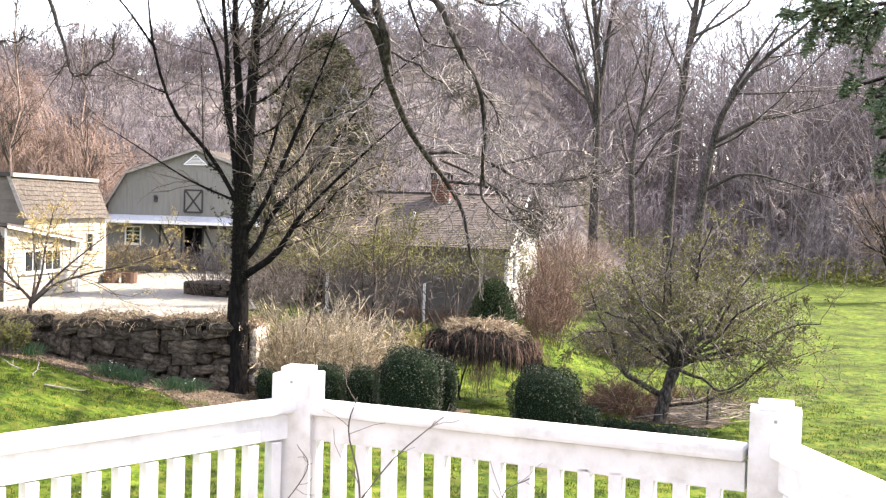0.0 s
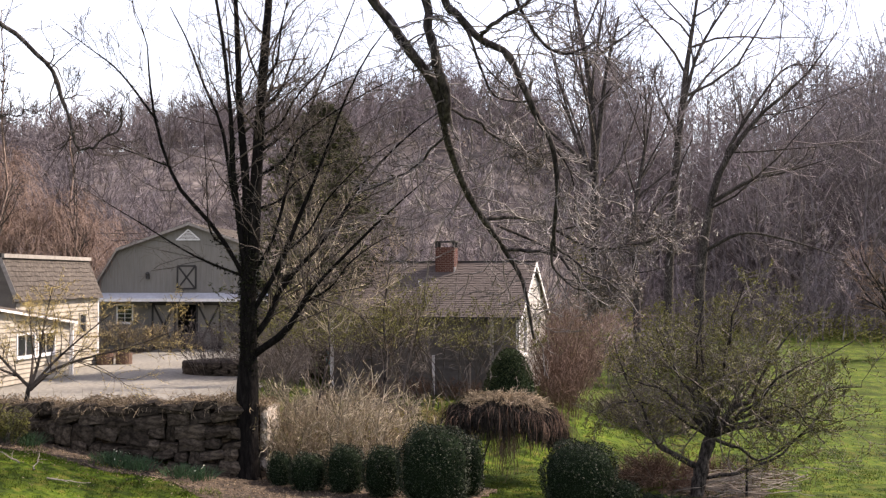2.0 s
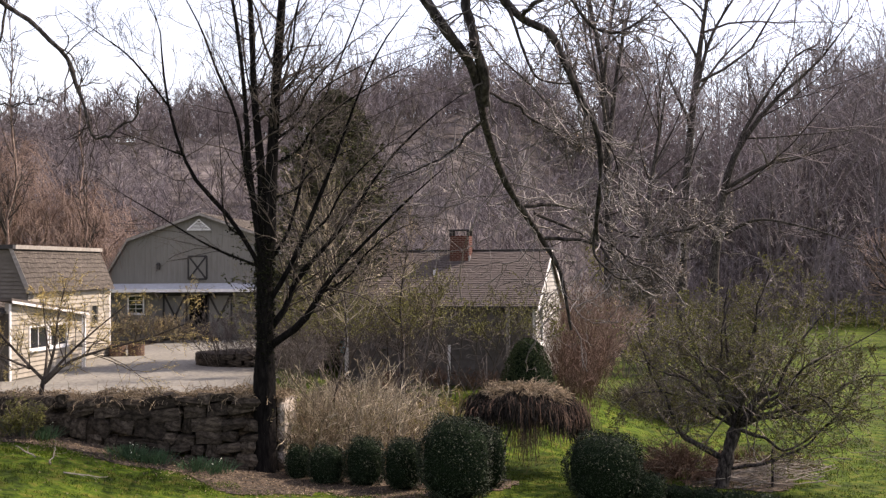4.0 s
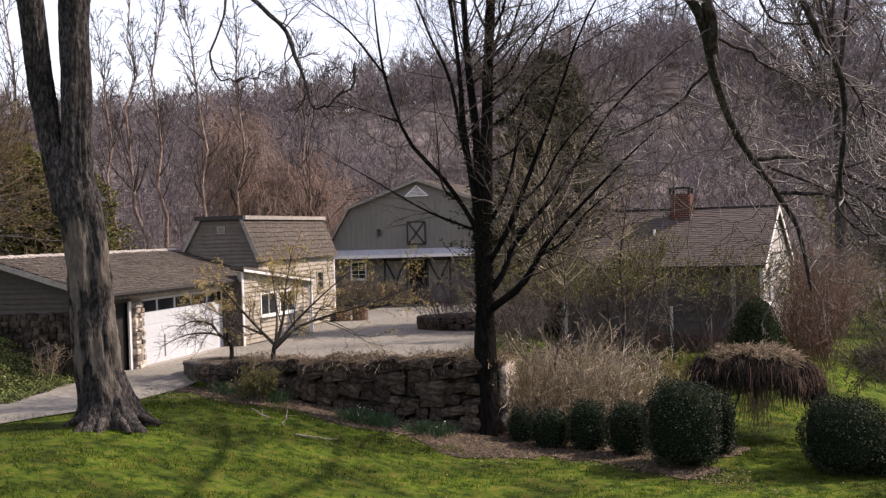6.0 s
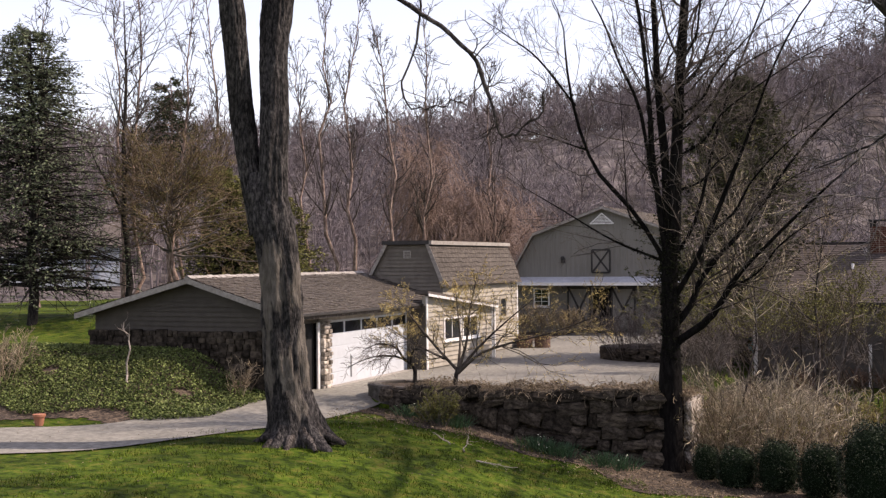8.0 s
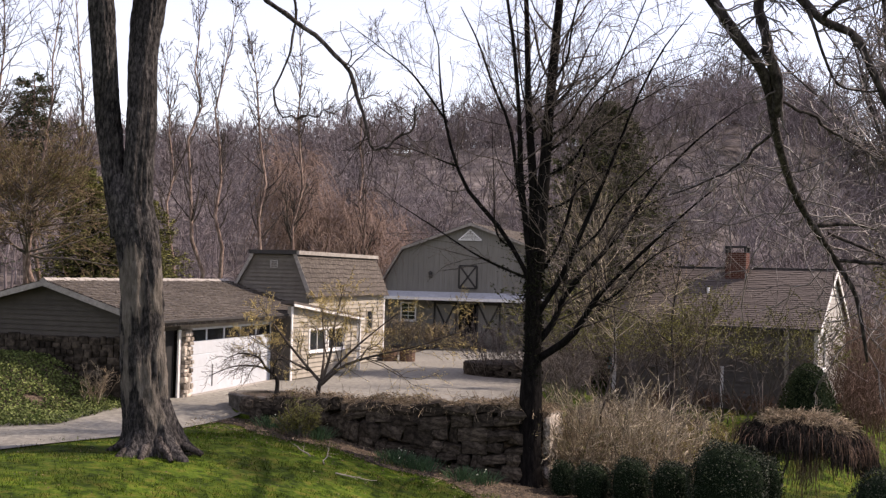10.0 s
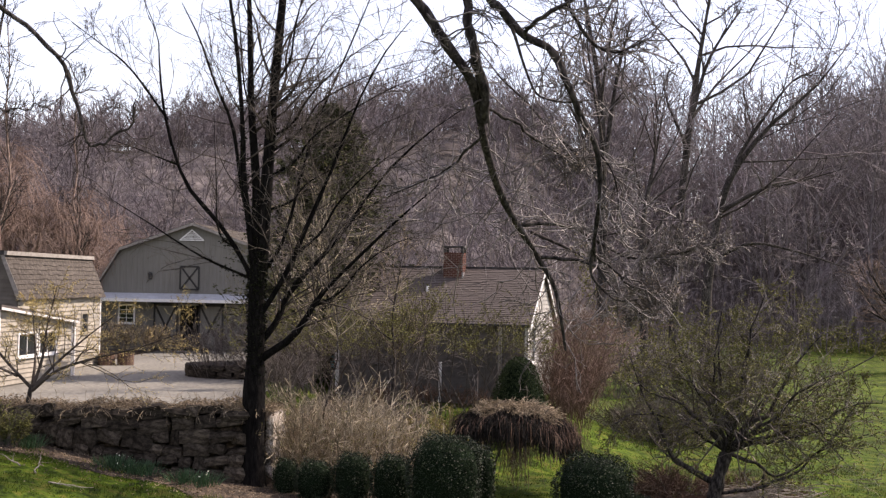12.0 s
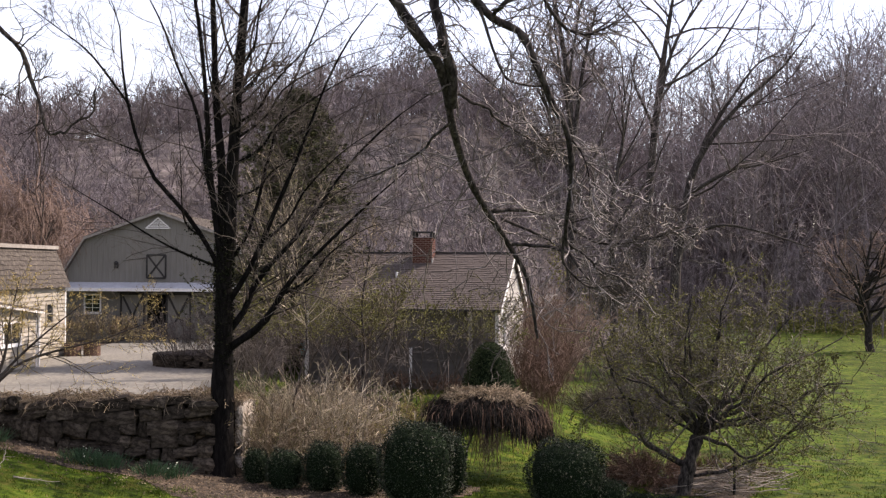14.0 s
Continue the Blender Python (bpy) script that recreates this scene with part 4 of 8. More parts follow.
# ---- cottage ----
def cottage():
    c = thing("cottage", pose(1.2, 42.05, 0, 0, 0, -10.3), "brown-shingled cottage with pale gable and brick chimney", "cottage")
    L, D = 7.45, 7.0                      # runs to -x from the near corner, back to +y
    base, ez, rz = -1.0, 2.5, 4.42
    win = []
    part("front_wall", slab_with_holes(-L, 0, base, ez, win, 0.2), COTTAGE_WALL, c)
    v, q = clapboards(lambda z: (-L, -0.1), base, ez - 0.05, [(a - 0.1, b + 0.1, e - 0.12, f + 0.1) for a, b, e, f in win], 0.17, 0.04)
    cladding(v, COTTAGE_WALL, c)
    for a, b, e, f in win:
        window(c, Matrix.Translation(((a + b) / 2, 0, (e + f) / 2)), b - a - 0.06, f - e - 0.06, 2, 3)
    side = pose(0, 0, 0, 0, 0, 90)
    ext = lambda z: (0, D) if z < ez else (D / 2 * (z - ez) / (rz - ez), D - D / 2 * (z - ez) / (rz - ez))
    swin = (0.9, 1.7, 0.9, 2.25)
    part("gable_wall", slab_with_holes(0, D, base, ez, [swin], 0.2), GABLE_WHITE, c, at=side)
    part("gable", prism([(0, 0, ez), (D, 0, ez), (D / 2, 0, rz)], (0, 0.2, 0)), GABLE_WHITE, c, at=side)
    v, q = clapboards(ext, base, rz - 0.05, [(swin[0] - 0.08, swin[1] + 0.08, swin[2] - 0.12, swin[3] + 0.08)], 0.17, 0.045)
    cladding(v, GABLE_WHITE, c, side)
    window(c, side @ Matrix.Translation((1.3, 0, 1.58)), 0.74, 1.28, 1, 2)
    part("corner_board", boxed(-0.1, 0.03, -0.04, 0.1, base, ez), WHITE, c, "white corner board")
    part("corner_board", boxed(-L - 0.03, -L + 0.12, -0.04, 0.1, base, ez), WHITE, c, "white corner board")
    part("far_wall", prism([(-L, 0.2, base), (-L, D, base), (-L, D, ez), (-L, D / 2, rz), (-L, 0.2, ez)], (0.2, 0, 0)), COTTAGE_WALL, c)
    part("back_wall", boxed(-L, 0, D - 0.2, D, base, ez), COTTAGE_WALL, c)
    o = 0.35
    for ye in (-o, D + o):
        dz = -o * (rz - ez) / (D / 2)
        e, r = (ye, ez + dz + 0.06), (D / 2, rz + 0.1)
        part("roof_deck", prism([(-L - 0.2, e[0], e[1] - 0.09), (-L - 0.2, r[0], r[1] - 0.09), (-L - 0.2, r[0], r[1]), (-L - 0.2, e[0], e[1])], (L + 0.35, 0, 0)), SHINGLE_BED, c)
        v, q = shingles((-L - 0.22, e[0], e[1] + 0.01), (0.17, e[0], e[1] + 0.01), (0.17, r[0], r[1] + 0.01), (-L - 0.22, r[0], r[1] + 0.01), 0.14, 0.28, 0.02, 0.012)
        stuff("shingle_covering", mesh_of("roof_shingles", v, q, COTTAGE_ROOF), None, c)
        part("rake_board", prism([(0.16, e[0], e[1] - 0.16), (0.16, r[0], r[1] - 0.16), (0.16, r[0], r[1]), (0.16, e[0], e[1])], (0.028, 0, 0)), WHITE, c)
    part("gutter", boxed(-L - 0.2, 0.15, -0.46, -0.36, ez - 0.2, ez - 0.1, 0.02), DARK_TRIM, c)
    part("ridge_cap", boxed(-L - 0.2, 0.15, D / 2 - 0.1, D / 2 + 0.1, rz + 0.1, rz + 0.15, 0.02), DARK_TRIM, c)
    part("downpipe", bar(bmesh.new(), (-3.3, -0.08, base), (-3.3, -0.08, 0.9), 0.09, 0.09), WHITE, c, "white downpipe")
    # porch post and its little roof at the near corner
    part("porch_post", boxed(-1.05, -0.93, -0.34, -0.22, base, ez - 0.2), TRIM_GREY, c)
    # chimney
    cx, cy = -3.5, D / 2 - 0.45
    ch = part("chimney", boxed(cx - 0.37, cx + 0.37, cy - 0.3, cy + 0.3, 3.7, 5.1), MORTAR, c, "red brick chimney with dark cap")
    bricks = []
    r = random.Random(2)
    bm = bmesh.new()
    z, k = 4.0, 0
    while z < 5.08:
        for a0, a1, fixed, ax in ((cx - 0.385, cx + 0.385, cy - 0.315, "y"), (cy - 0.315, cy + 0.315, cx + 0.385, "x"), (cx - 0.385, cx + 0.385, cy + 0.315, "y"), (cy - 0.315, cy + 0.315, cx - 0.385, "x")):
            u = a0 - (0.1 if k % 2 else 0.0)
            while u < a1 - 0.02:
                s, e = max(u, a0), min(u + 0.2, a1)
                if e - s > 0.03:
                    if ax == "y":
                        box(bm, s + 0.005, e - 0.005, fixed - 0.012, fixed + 0.012, z + 0.005, z + 0.065)
                    else:
                        box(bm, fixed - 0.012, fixed + 0.012, s + 0.005, e - 0.005, z + 0.005, z + 0.065)
                u += 0.21
        z += 0.075
        k += 1
    stuff("brickwork", bm, BRICK, ch)
    part("chimney_cap", boxed(cx - 0.44, cx + 0.44, cy - 0.36, cy + 0.36, 5.32, 5.38, 0.01), DARK_TRIM, ch, "dark metal cap on short legs")
    for sx in (-1, 1):
        for sy in (-1, 1):
            part("cap_leg", boxed(cx + sx * 0.36 - 0.05, cx + sx * 0.36 + 0.05, cy + sy * 0.28 - 0.05, cy + sy * 0.28 + 0.05, 5.1, 5.33), DARK_TRIM, ch)
    part("flashing", boxed(cx + 0.37, cx + 0.42, cy - 0.34, cy + 0.3, 4.0, 4.32), METAL, ch)
    bmv = bmesh.new()
    bmesh.ops.create_cone(bmv, cap_ends=True, segments=10, radius1=0.05, radius2=0.05, depth=0.3, matrix=Matrix.Translation((-4.3, 1.75, 3.6)))
    part("vent_pipe", bmv, WHITE, c, "white roof vent pipe")
    return c


cottage()


# ---- deck and its white railing ----
P1, P2 = Vector((0.80, 1.85)), Vector((2.29, 1.24))
PA = P1 + Vector((-0.62, -0.79)).normalized() * 2.3
PB = P2 + Vector((0.235, -0.97)).normalized() * 2.6
DECK, RAIL = 2.2, 3.21


def railing():
    t = thing("deck_railing", (P1.x, P1.y, 0), "white-painted wooden deck railing with square posts and balusters", "railing")
    here = Matrix.Translation((-P1.x, -P1.y, 0))

    def post(p, top, turn):
        w = 0.07
        m = here @ pose(p.x, p.y, 0, 0, 0, turn)
        shaft = part("post", boxed(-w, w, -w, w, DECK, top - 0.13), RAIL_WHITE, t, at=m)
        head = boxed(-w, w, -w, w, top - 0.13, top)
        up = [e for e in head.edges if all(v.co.z > top - 0.01 for v in e.verts)]
        bmesh.ops.bevel(head, geom=up, offset=0.022, segments=2, affect="EDGES")
        part("post_head", head, RAIL_WHITE, shaft, "chamfered post head")
        part("nail", boxed(-0.004, 0.004, -w - 0.002, -w + 0.002, top - 0.05, top - 0.042), METAL, shaft)
    post(P1, 3.31, -10)
    post(P2, 3.35, -13)
    post(PA, 3.31, 40)
    post(PB, 3.35, -10)
    for a, b, za, zb in ((PA, P1, 0.0, -0.012), (P1, P2, -0.012, 0.035), (P2, PB, 0.035, 0.035)):
        d = b - a
        L = d.length
        m = here @ Matrix.Translation((a.x, a.y, za)) @ Matrix.Rotation(math.atan2(d.y, d.x), 4, "Z") @ Matrix(((1, 0, 0, 0), (0, 1, 0, 0), ((zb - za) / L, 0, 1, 0), (0, 0, 0, 1)))
        part("top_rail", boxed(0.05, L - 0.03, -0.045, 0.045, RAIL - 0.045, RAIL, 0.012), RAIL_WHITE, t, at=m)
        part("upper_board", boxed(0.05, L - 0.03, -0.02, 0.02, RAIL - 0.135, RAIL - 0.047, 0.004), RAIL_WHITE, t, at=m)
        part("lower_board", boxed(0.05, L - 0.03, -0.02, 0.02, DECK + 0.06, DECK + 0.15, 0.004), RAIL_WHITE, t, at=m)
        n = int((L - 0.14) / 0.0975)
        step = (L - 0.14) / n
        me = None
        for i in range(n):
            x = 0.07 + (i + 0.5) * step
            if me is None:
                me = part("baluster", boxed(-0.021, 0.021, -0.02, 0.02, DECK + 0.151, RAIL - 0.136, 0.003), RAIL_WHITE, t, at=m @ pose(x, 0, 0)).data
            else:
                part("baluster", me, None, t, at=m @ pose(x, 0, 0))


railing()
# the deck that carries the railing, and the house wall behind it
EDGE = [PA, P1, P2, PB, Vector((3.4, -5)), Vector((-2.4, -5))]
deck = tagged(part("deck_floor", prism([(PA.x, PA.y, DECK), (P1.x, P1.y, DECK), (P2.x, P2.y, DECK), (PB.x, PB.y, DECK), (3.4, -5, DECK), (-2.4, -5, DECK)], (0, 0, -0.2)), TRIM_GREY),
              "weathered boarded deck floor carrying the railing", "deck", kind="structure")
for k in range(48):
    y0, y1 = -4.98 + k * 0.145, -4.98 + k * 0.145 + 0.138
    spans = []
    for y in (y0, y1):
        xs = [a.x + (b.x - a.x) * (y - a.y) / (b.y - a.y) for a, b in zip(EDGE, EDGE[1:] + EDGE[:1]) if (a.y - y) * (b.y - y) < 0]
        spans.append((min(xs), max(xs)) if len(xs) > 1 else None)
    if all(spans):
        (a0, b0), (a1, b1) = spans
        part("board", prism([(a0, y0, DECK), (b0, y0, DECK), (b1, y1, DECK), (a1, y1, DECK)], (0, 0, 0.025)), TRIM_GREY, deck)
tagged(part("wall_house", boxed(-8, 9, -5.3, -5.0, -2.2, 6.0), TAUPE_SIDING), "plain house wall behind the deck", "wall", kind="structure")
for px, py in ((PA.x + 0.15, PA.y), (P1.x, P1.y - 0.2), (P2.x - 0.1, P2.y - 0.2), (PB.x - 0.2, PB.y)):
    tagged(part("deck_post", boxed(px - 0.07, px + 0.07, py - 0.07, py + 0.07, float(height(px, py)) - 0.2, DECK - 0.2), RAIL_WHITE), "plain square deck support post", "post", "deck posts")

# ---- retaining wall ----
def stone_mesh(seed):
    """One rough field stone, an uneven rounded block about 1 x 1 x 1."""
    r = random.Random(seed)
    bm = bmesh.new()
    bmesh.ops.create_cube(bm, size=1)
    bmesh.ops.subdivide_edges(bm, edges=list(bm.edges), cuts=1, use_grid_fill=True)
    shift = Vector((seed * 3.1, seed * 1.7, 0))
    for v in bm.verts:
        d = v.co.normalized()
        v.co = v.co * 0.62 + d * 0.23 + d * 0.16 * noise.noise(v.co * 2.2 + shift) + Vector((r.uniform(-0.05, 0.05), r.uniform(-0.04, 0.04), r.uniform(-0.05, 0.05)))
    me = bpy.data.meshes.new("stone")
    bm.to_mesh(me)
    bm.free()
    me.materials.append(STONE)
    return me


STONES = [stone_mesh(i) for i in range(9)]
# the same stones in the paler pier colour, as if the sun lit them
SUNLIT_STONES = [m.copy() for m in STONES]
for m in SUNLIT_STONES:
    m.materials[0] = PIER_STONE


def stone_wall(name, ax, bx, top, bottom, label, turn_end=0.0):
    """A dry-stone face along wall_y from ax to bx, leaning on a core; stones are parts."""
    r = random.Random(11)
    wall = thing(name, (0, 0, 0), label, "retaining wall")
    a, b = Vector((ax, wall_y(ax))), Vector((bx, wall_y(bx)))
    d = (b - a).normalized()
    nrm = Vector((d.y, -d.x))
    core = prism([(a.x, a.y + 0.08, bottom - 0.3), (b.x, b.y + 0.08, bottom - 0.3), (b.x, b.y + 0.08, top - 0.05), (a.x, a.y + 0.08, top - 0.05)], (-nrm.x * 0.6, -nrm.y * 0.6, 0))
    part("core", core, LITTER, wall)
    L = (b - a).length
    yaw = math.degrees(math.atan2(d.y, d.x))
    rowz, rows = top, []
    while rowz > bottom - 0.2:
        h = r.uniform(0.16, 0.42)
        rows.append((rowz - h, h))
        rowz -= h
    for z, h in rows:
        u = -r.uniform(0, 0.3)
        while u < L:
            w = r.uniform(0.26, 0.85)
            x, y = a.x + d.x * (u + w / 2), a.y + d.y * (u + w / 2)
            if z + h > float(height(x, y - 0.4)) - 0.15:
                m = pose(x, y + 0.02 + r.uniform(-0.08, 0.05), z + h / 2 + r.uniform(-0.08, 0.08), r.uniform(-10, 10), r.uniform(-13, 13), yaw + r.uniform(-10, 10)) @ Matrix.Diagonal((w * r.uniform(0.9, 1.2), 0.55, h * r.uniform(0.75, 1.4), 1))
                part("stone", STONES[r.randrange(9)], None, wall, at=m)
            u += w
    return wall


stone_wall("retaining_wall", -14.2, -6.75, 0.42, -1.8, "dark mossy field-stone retaining wall overhung with dry vines")
# the wall's end, turned back along the bank; sunlight put into paler stone colour
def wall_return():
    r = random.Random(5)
    t = thing("wall_end", (0, 0, 0), "end of the stone wall turning back, coloured pale as if sunlit", "retaining wall")
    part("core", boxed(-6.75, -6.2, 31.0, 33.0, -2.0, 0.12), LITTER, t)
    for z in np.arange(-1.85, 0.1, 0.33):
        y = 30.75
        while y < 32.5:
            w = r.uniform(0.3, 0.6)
            part("stone", SUNLIT_STONES[r.randrange(9)], None, t, at=pose(-6.14, y + w / 2, z + 0.16, r.uniform(-5, 5), r.uniform(-5, 5), 90) @ Matrix.Diagonal((w * 1.05, 0.22, 0.36, 1)))
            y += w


wall_return()


def ring_wall(name, cx, cy, rx, ry, z0, z1, a0, a1, n, label):
    r = random.Random(8)
    t = thing(name, (cx, cy, 0), label, "planter")
    for row, z in enumerate(np.arange(z0, z1 - 0.05, 0.2)):
        for i in range(n):
            ang = radians(a0 + (a1 - a0) * (i + 0.5 * (row % 2)) / n)
            w = radians(a1 - a0) / n * (rx + ry) / 2
            m = pose(rx * math.cos(ang), ry * math.sin(ang), z + 0.1, r.uniform(-4, 4), r.uniform(-4, 4), math.degrees(math.atan2(ry * math.cos(ang), -rx * math.sin(ang)))) @ Matrix.Diagonal((w * 1.05, 0.28, 0.22, 1))
            part("stone", STONES[r.randrange(9)], None, t, at=m)
    k = 24
    ring = [(0.95 * rx * math.cos(2 * math.pi * i / k), 0.95 * ry * math.sin(2 * math.pi * i / k), z0 - 0.4) for i in range(k)]
    part("soil", prism(ring, (0, 0, z1 - z0 + 0.36)), LITTER, t)


def curved_planter():
    t = thing("stone_planter", (-14.3, 30.4, 0), "low curved stone planter with flat worn coping beside the wall", "planter")
    k = 40

    def hoop(r0, r1, z0, z1, wob):
        bm = bmesh.new()
        rings = []
        for i in range(k):
            a = 2 * math.pi * i / k
            c, s_ = math.cos(a) * 1.15, math.sin(a)
            w = 1 + wob * noise.noise(Vector((3 * math.cos(a), 3 * math.sin(a), z0)))
            rings.append([bm.verts.new((c * r * w, s_ * r * w, z + 0.02 * noise.noise(Vector((5 * c, 5 * s_, 2))))) for r, z in ((r0, z0), (r1, z0), (r1, (z0 + z1) / 2), (r1, z1), (r0, z1))])
        for a, b in zip(rings, rings[1:] + rings[:1]):
            for m in range(5):
                bm.faces.new((a[m], b[m], b[(m + 1) % 5], a[(m + 1) % 5]))
        bmesh.ops.recalc_face_normals(bm, faces=bm.faces)
        return bm
    part("wall", hoop(0.78, 1.03, -0.6, 0.30, 0.03), PLANTER_STONE, t)
    part("coping", hoop(0.75, 1.07, 0.30, 0.39, 0.03), PLANTER_STONE, t, "flat worn coping")
    ring = [(0.9 * math.cos(2 * math.pi * i / 24), 0.79 * math.sin(2 * math.pi * i / 24), -0.5) for i in range(24)]
    part("soil", prism(ring, (0, 0, 0.82)), LITTER, t)


curved_planter()
ring_wall("courtyard_planter", -9.6, 44.6, 2.6, 1.6, -0.1, 0.55, 110, 350, 16, "low dark stone-edged bed in the courtyard")


# ---- trees ----
def tree_thing(name, base, label, category="tree", group=""):
    return thing(name, base, label, category, group)


def limbs(lines, k=12):
    """Polylines and radii from rows of (control points, r0, r1)."""
    P = np.stack([curve_points(p, k) for p, _, _ in lines])
    R = np.stack([np.linspace(a, b, k) for _, a, b in lines])
    return P, R


def knobbly(P, R, amount=0.12):
    return R * (1 + amount * rng.normal(size=R.shape))


def wood(t, name, sets, mat, label="", smooth=True):
    """A part of tubes in world axes under a thing that stands at its base."""
    o = np.array(t.matrix_basis.translation)
    me = joined(name, [tubes(P - o, R, s) for P, R, s in sets], mat, smooth)
    return part(name, me, None, t, label)


def wood_each(t, name, P, R, sides, mat, label=""):
    """Each limb a part of its own."""
    o = np.array(t.matrix_basis.translation)
    for i in range(len(P)):
        v, q = tubes(P[i:i + 1] - o, R[i:i + 1], sides)
        part(name, mesh_of(name, v, q, mat, True), None, t, label)


def leafage(t, name, verts, quads, mat, label=""):
    o = np.array(t.matrix_basis.translation)
    return part(name, mesh_of(name, verts - o, quads, mat), None, t, label)


def black_tree():
    t = tree_thing("vine_clad_tree", (-6.48, 30.28, -1.75), "tall bare tree with dark vine-clad trunk and many upright limbs")
    trunk = [([(-6.47, 30.28, -2.0), (-6.50, 30.28, 0.5), (-6.47, 30.28, 2.0), (-6.49, 30.29, 3.4), (-6.47, 30.3, 4.7)], 0.235, 0.215)]
    # the trunk parts into two dark leaders with a slimmer one beside them
    leaders = [([(-6.52, 30.3, 4.1), (-6.57, 30.3, 6.5), (-6.74, 30.3, 8.5), (-6.83, 30.3, 10.7), (-6.99, 30.3, 13.5)], 0.15, 0.045),
               ([(-6.40, 30.3, 4.1), (-6.26, 30.3, 6.9), (-6.18, 30.35, 8.5), (-6.02, 30.4, 10.9), (-5.8, 30.5, 13.8)], 0.19, 0.08),
               ([(-6.56, 30.2, 4.3), (-6.86, 30.1, 6.6), (-6.89, 29.9, 8.1), (-7.05, 29.6, 10.3), (-7.47, 29.3, 13.0)], 0.10, 0.03)]
    leftward = [([(-6.55, 30.2, 3.8), (-6.95, 30.1, 4.6), (-7.55, 29.9, 5.5), (-8.15, 29.6, 6.2), (-8.55, 29.4, 7.1), (-8.85, 29.2, 8.4), (-8.95, 29.1, 9.5), (-9.0, 29.0, 10.3), (-9.35, 28.9, 11.2)], 0.082, 0.007),
                ([(-6.6, 30.35, 5.3), (-6.95, 30.4, 6.2), (-7.32, 30.6, 8.1), (-7.92, 30.8, 9.4), (-8.4, 31.0, 10.6), (-9.0, 31.2, 11.7)], 0.075, 0.012),
                ([(-8.75, 29.3, 8.1), (-9.7, 29.0, 9.4), (-10.5, 28.8, 10.05), (-11.5, 28.6, 10.8)], 0.036, 0.006),
                ([(-8.45, 29.4, 6.9), (-9.5, 29.2, 7.3), (-10.4, 29.0, 7.6)], 0.028, 0.005),
                ([(-6.55, 30.2, 3.9), (-7.9, 29.8, 4.5), (-9.3, 29.4, 5.4), (-10.6, 29.2, 6.2)], 0.04, 0.006),
                ([(-7.0, 30.1, 4.7), (-7.55, 30.2, 5.2), (-7.65, 30.2, 6.6), (-7.8, 30.3, 8.8)], 0.032, 0.006)]
    rightward = [([(-6.42, 30.3, 1.7), (-5.42, 30.1, 2.4), (-4.80, 29.8, 3.3), (-4.26, 29.5, 3.9), (-2.56, 28.9, 5.5), (-1.49, 28.6, 6.4)], 0.12, 0.01),
                 ([(-6.42, 30.3, 2.1), (-5.94, 30.5, 2.8), (-5.63, 30.7, 3.6), (-4.39, 31.1, 5.1), (-3.2, 31.5, 6.9), (-1.9, 31.7, 8.2), (-0.8, 31.9, 9.0)], 0.10, 0.008),
                 ([(-6.40, 30.3, 2.9), (-5.72, 30.2, 4.0), (-5.08, 30.1, 5.45), (-4.3, 29.8, 7.2), (-3.75, 29.6, 8.6), (-3.05, 29.4, 9.9), (-2.3, 29.2, 10.8)], 0.085, 0.01),
                 ([(-6.38, 30.3, 4.0), (-5.81, 30.6, 5.1), (-5.18, 31.2, 8.0), (-4.12, 31.8, 11.0), (-3.54, 32.1, 12.6)], 0.06, 0.012)]
    # slender branches that rise from the leaders towards the sun
    high = []
    for (x, z), mid, tip, r, back in (((-6.1, 8.6), (-5.36, 9.9), (-4.5, 11.5), 0.05, 0.5), ((-6.15, 7.8), (-5.1, 8.8), (-3.0, 10.5), 0.045, -0.8), ((-6.15, 7.4), (-4.9, 8.9), (-1.9, 10.2), 0.04, 0.9), ((-6.2, 6.7), (-4.9, 7.85), (-1.4, 9.7), 0.045, -0.5),
                                  ((-6.0, 9.4), (-5.5, 10.6), (-4.9, 12.6), 0.045, -0.9), ((-6.7, 7.6), (-7.1, 9.4), (-7.5, 12.6), 0.04, 0.9), ((-5.45, 4.6), (-4.2, 6.0), (-2.2, 7.6), 0.045, -1.0), ((-5.5, 3.8), (-4.3, 5.4), (-2.2, 6.6), 0.04, 1.1),
                                  ((-4.9, 3.2), (-3.6, 4.3), (-1.8, 5.2), 0.035, -0.6), ((-6.2, 5.8), (-5.2, 6.6), (-3.2, 7.3), 0.04, 0.6)):
        high.append(([(x, 30.3, z), (0.5 * (x + mid[0]) + 0.1, 30.3 + 0.3 * back, 0.5 * (z + mid[1]) - 0.12), (mid[0], 30.3 + 0.6 * back, mid[1]), (0.5 * (mid[0] + tip[0]), 30.3 + 0.8 * back, 0.5 * (mid[1] + tip[1]) + 0.18), (tip[0], 30.3 + back, tip[1])], r, 0.006))
    P0, R0 = limbs(trunk, 14)
    R0 = R0 * np.linspace(1.25, 1, 14) ** np.linspace(2, 0, 14)
    P1, R1 = limbs(leaders + leftward + rightward + high, 14)
    wood(t, "trunk", [(P0, knobbly(P0, R0, 0.06), 10)], BARK_BLACK, "black ridged trunk")
    wood_each(t, "limb", P1, knobbly(P1, R1, 0.08), 7, BARK_BLACK)
    P2, R2 = sprout(P1, R1, 13, 0.34, 50, 8, 0.16, 0.06, 0.2, 1.0, 0.32, 0.3)
    P3, R3 = sprout(P2, floor_radius(R2, 0.007), 6, 0.5, 44, 5, 0.18, 0.03, 0.12, 1.0, 0.5)
    P4, R4 = sprout(P3, R3, 3, 0.5, 44, 3, 0.24, 0.02, 0.2, 1.0, 0.6)
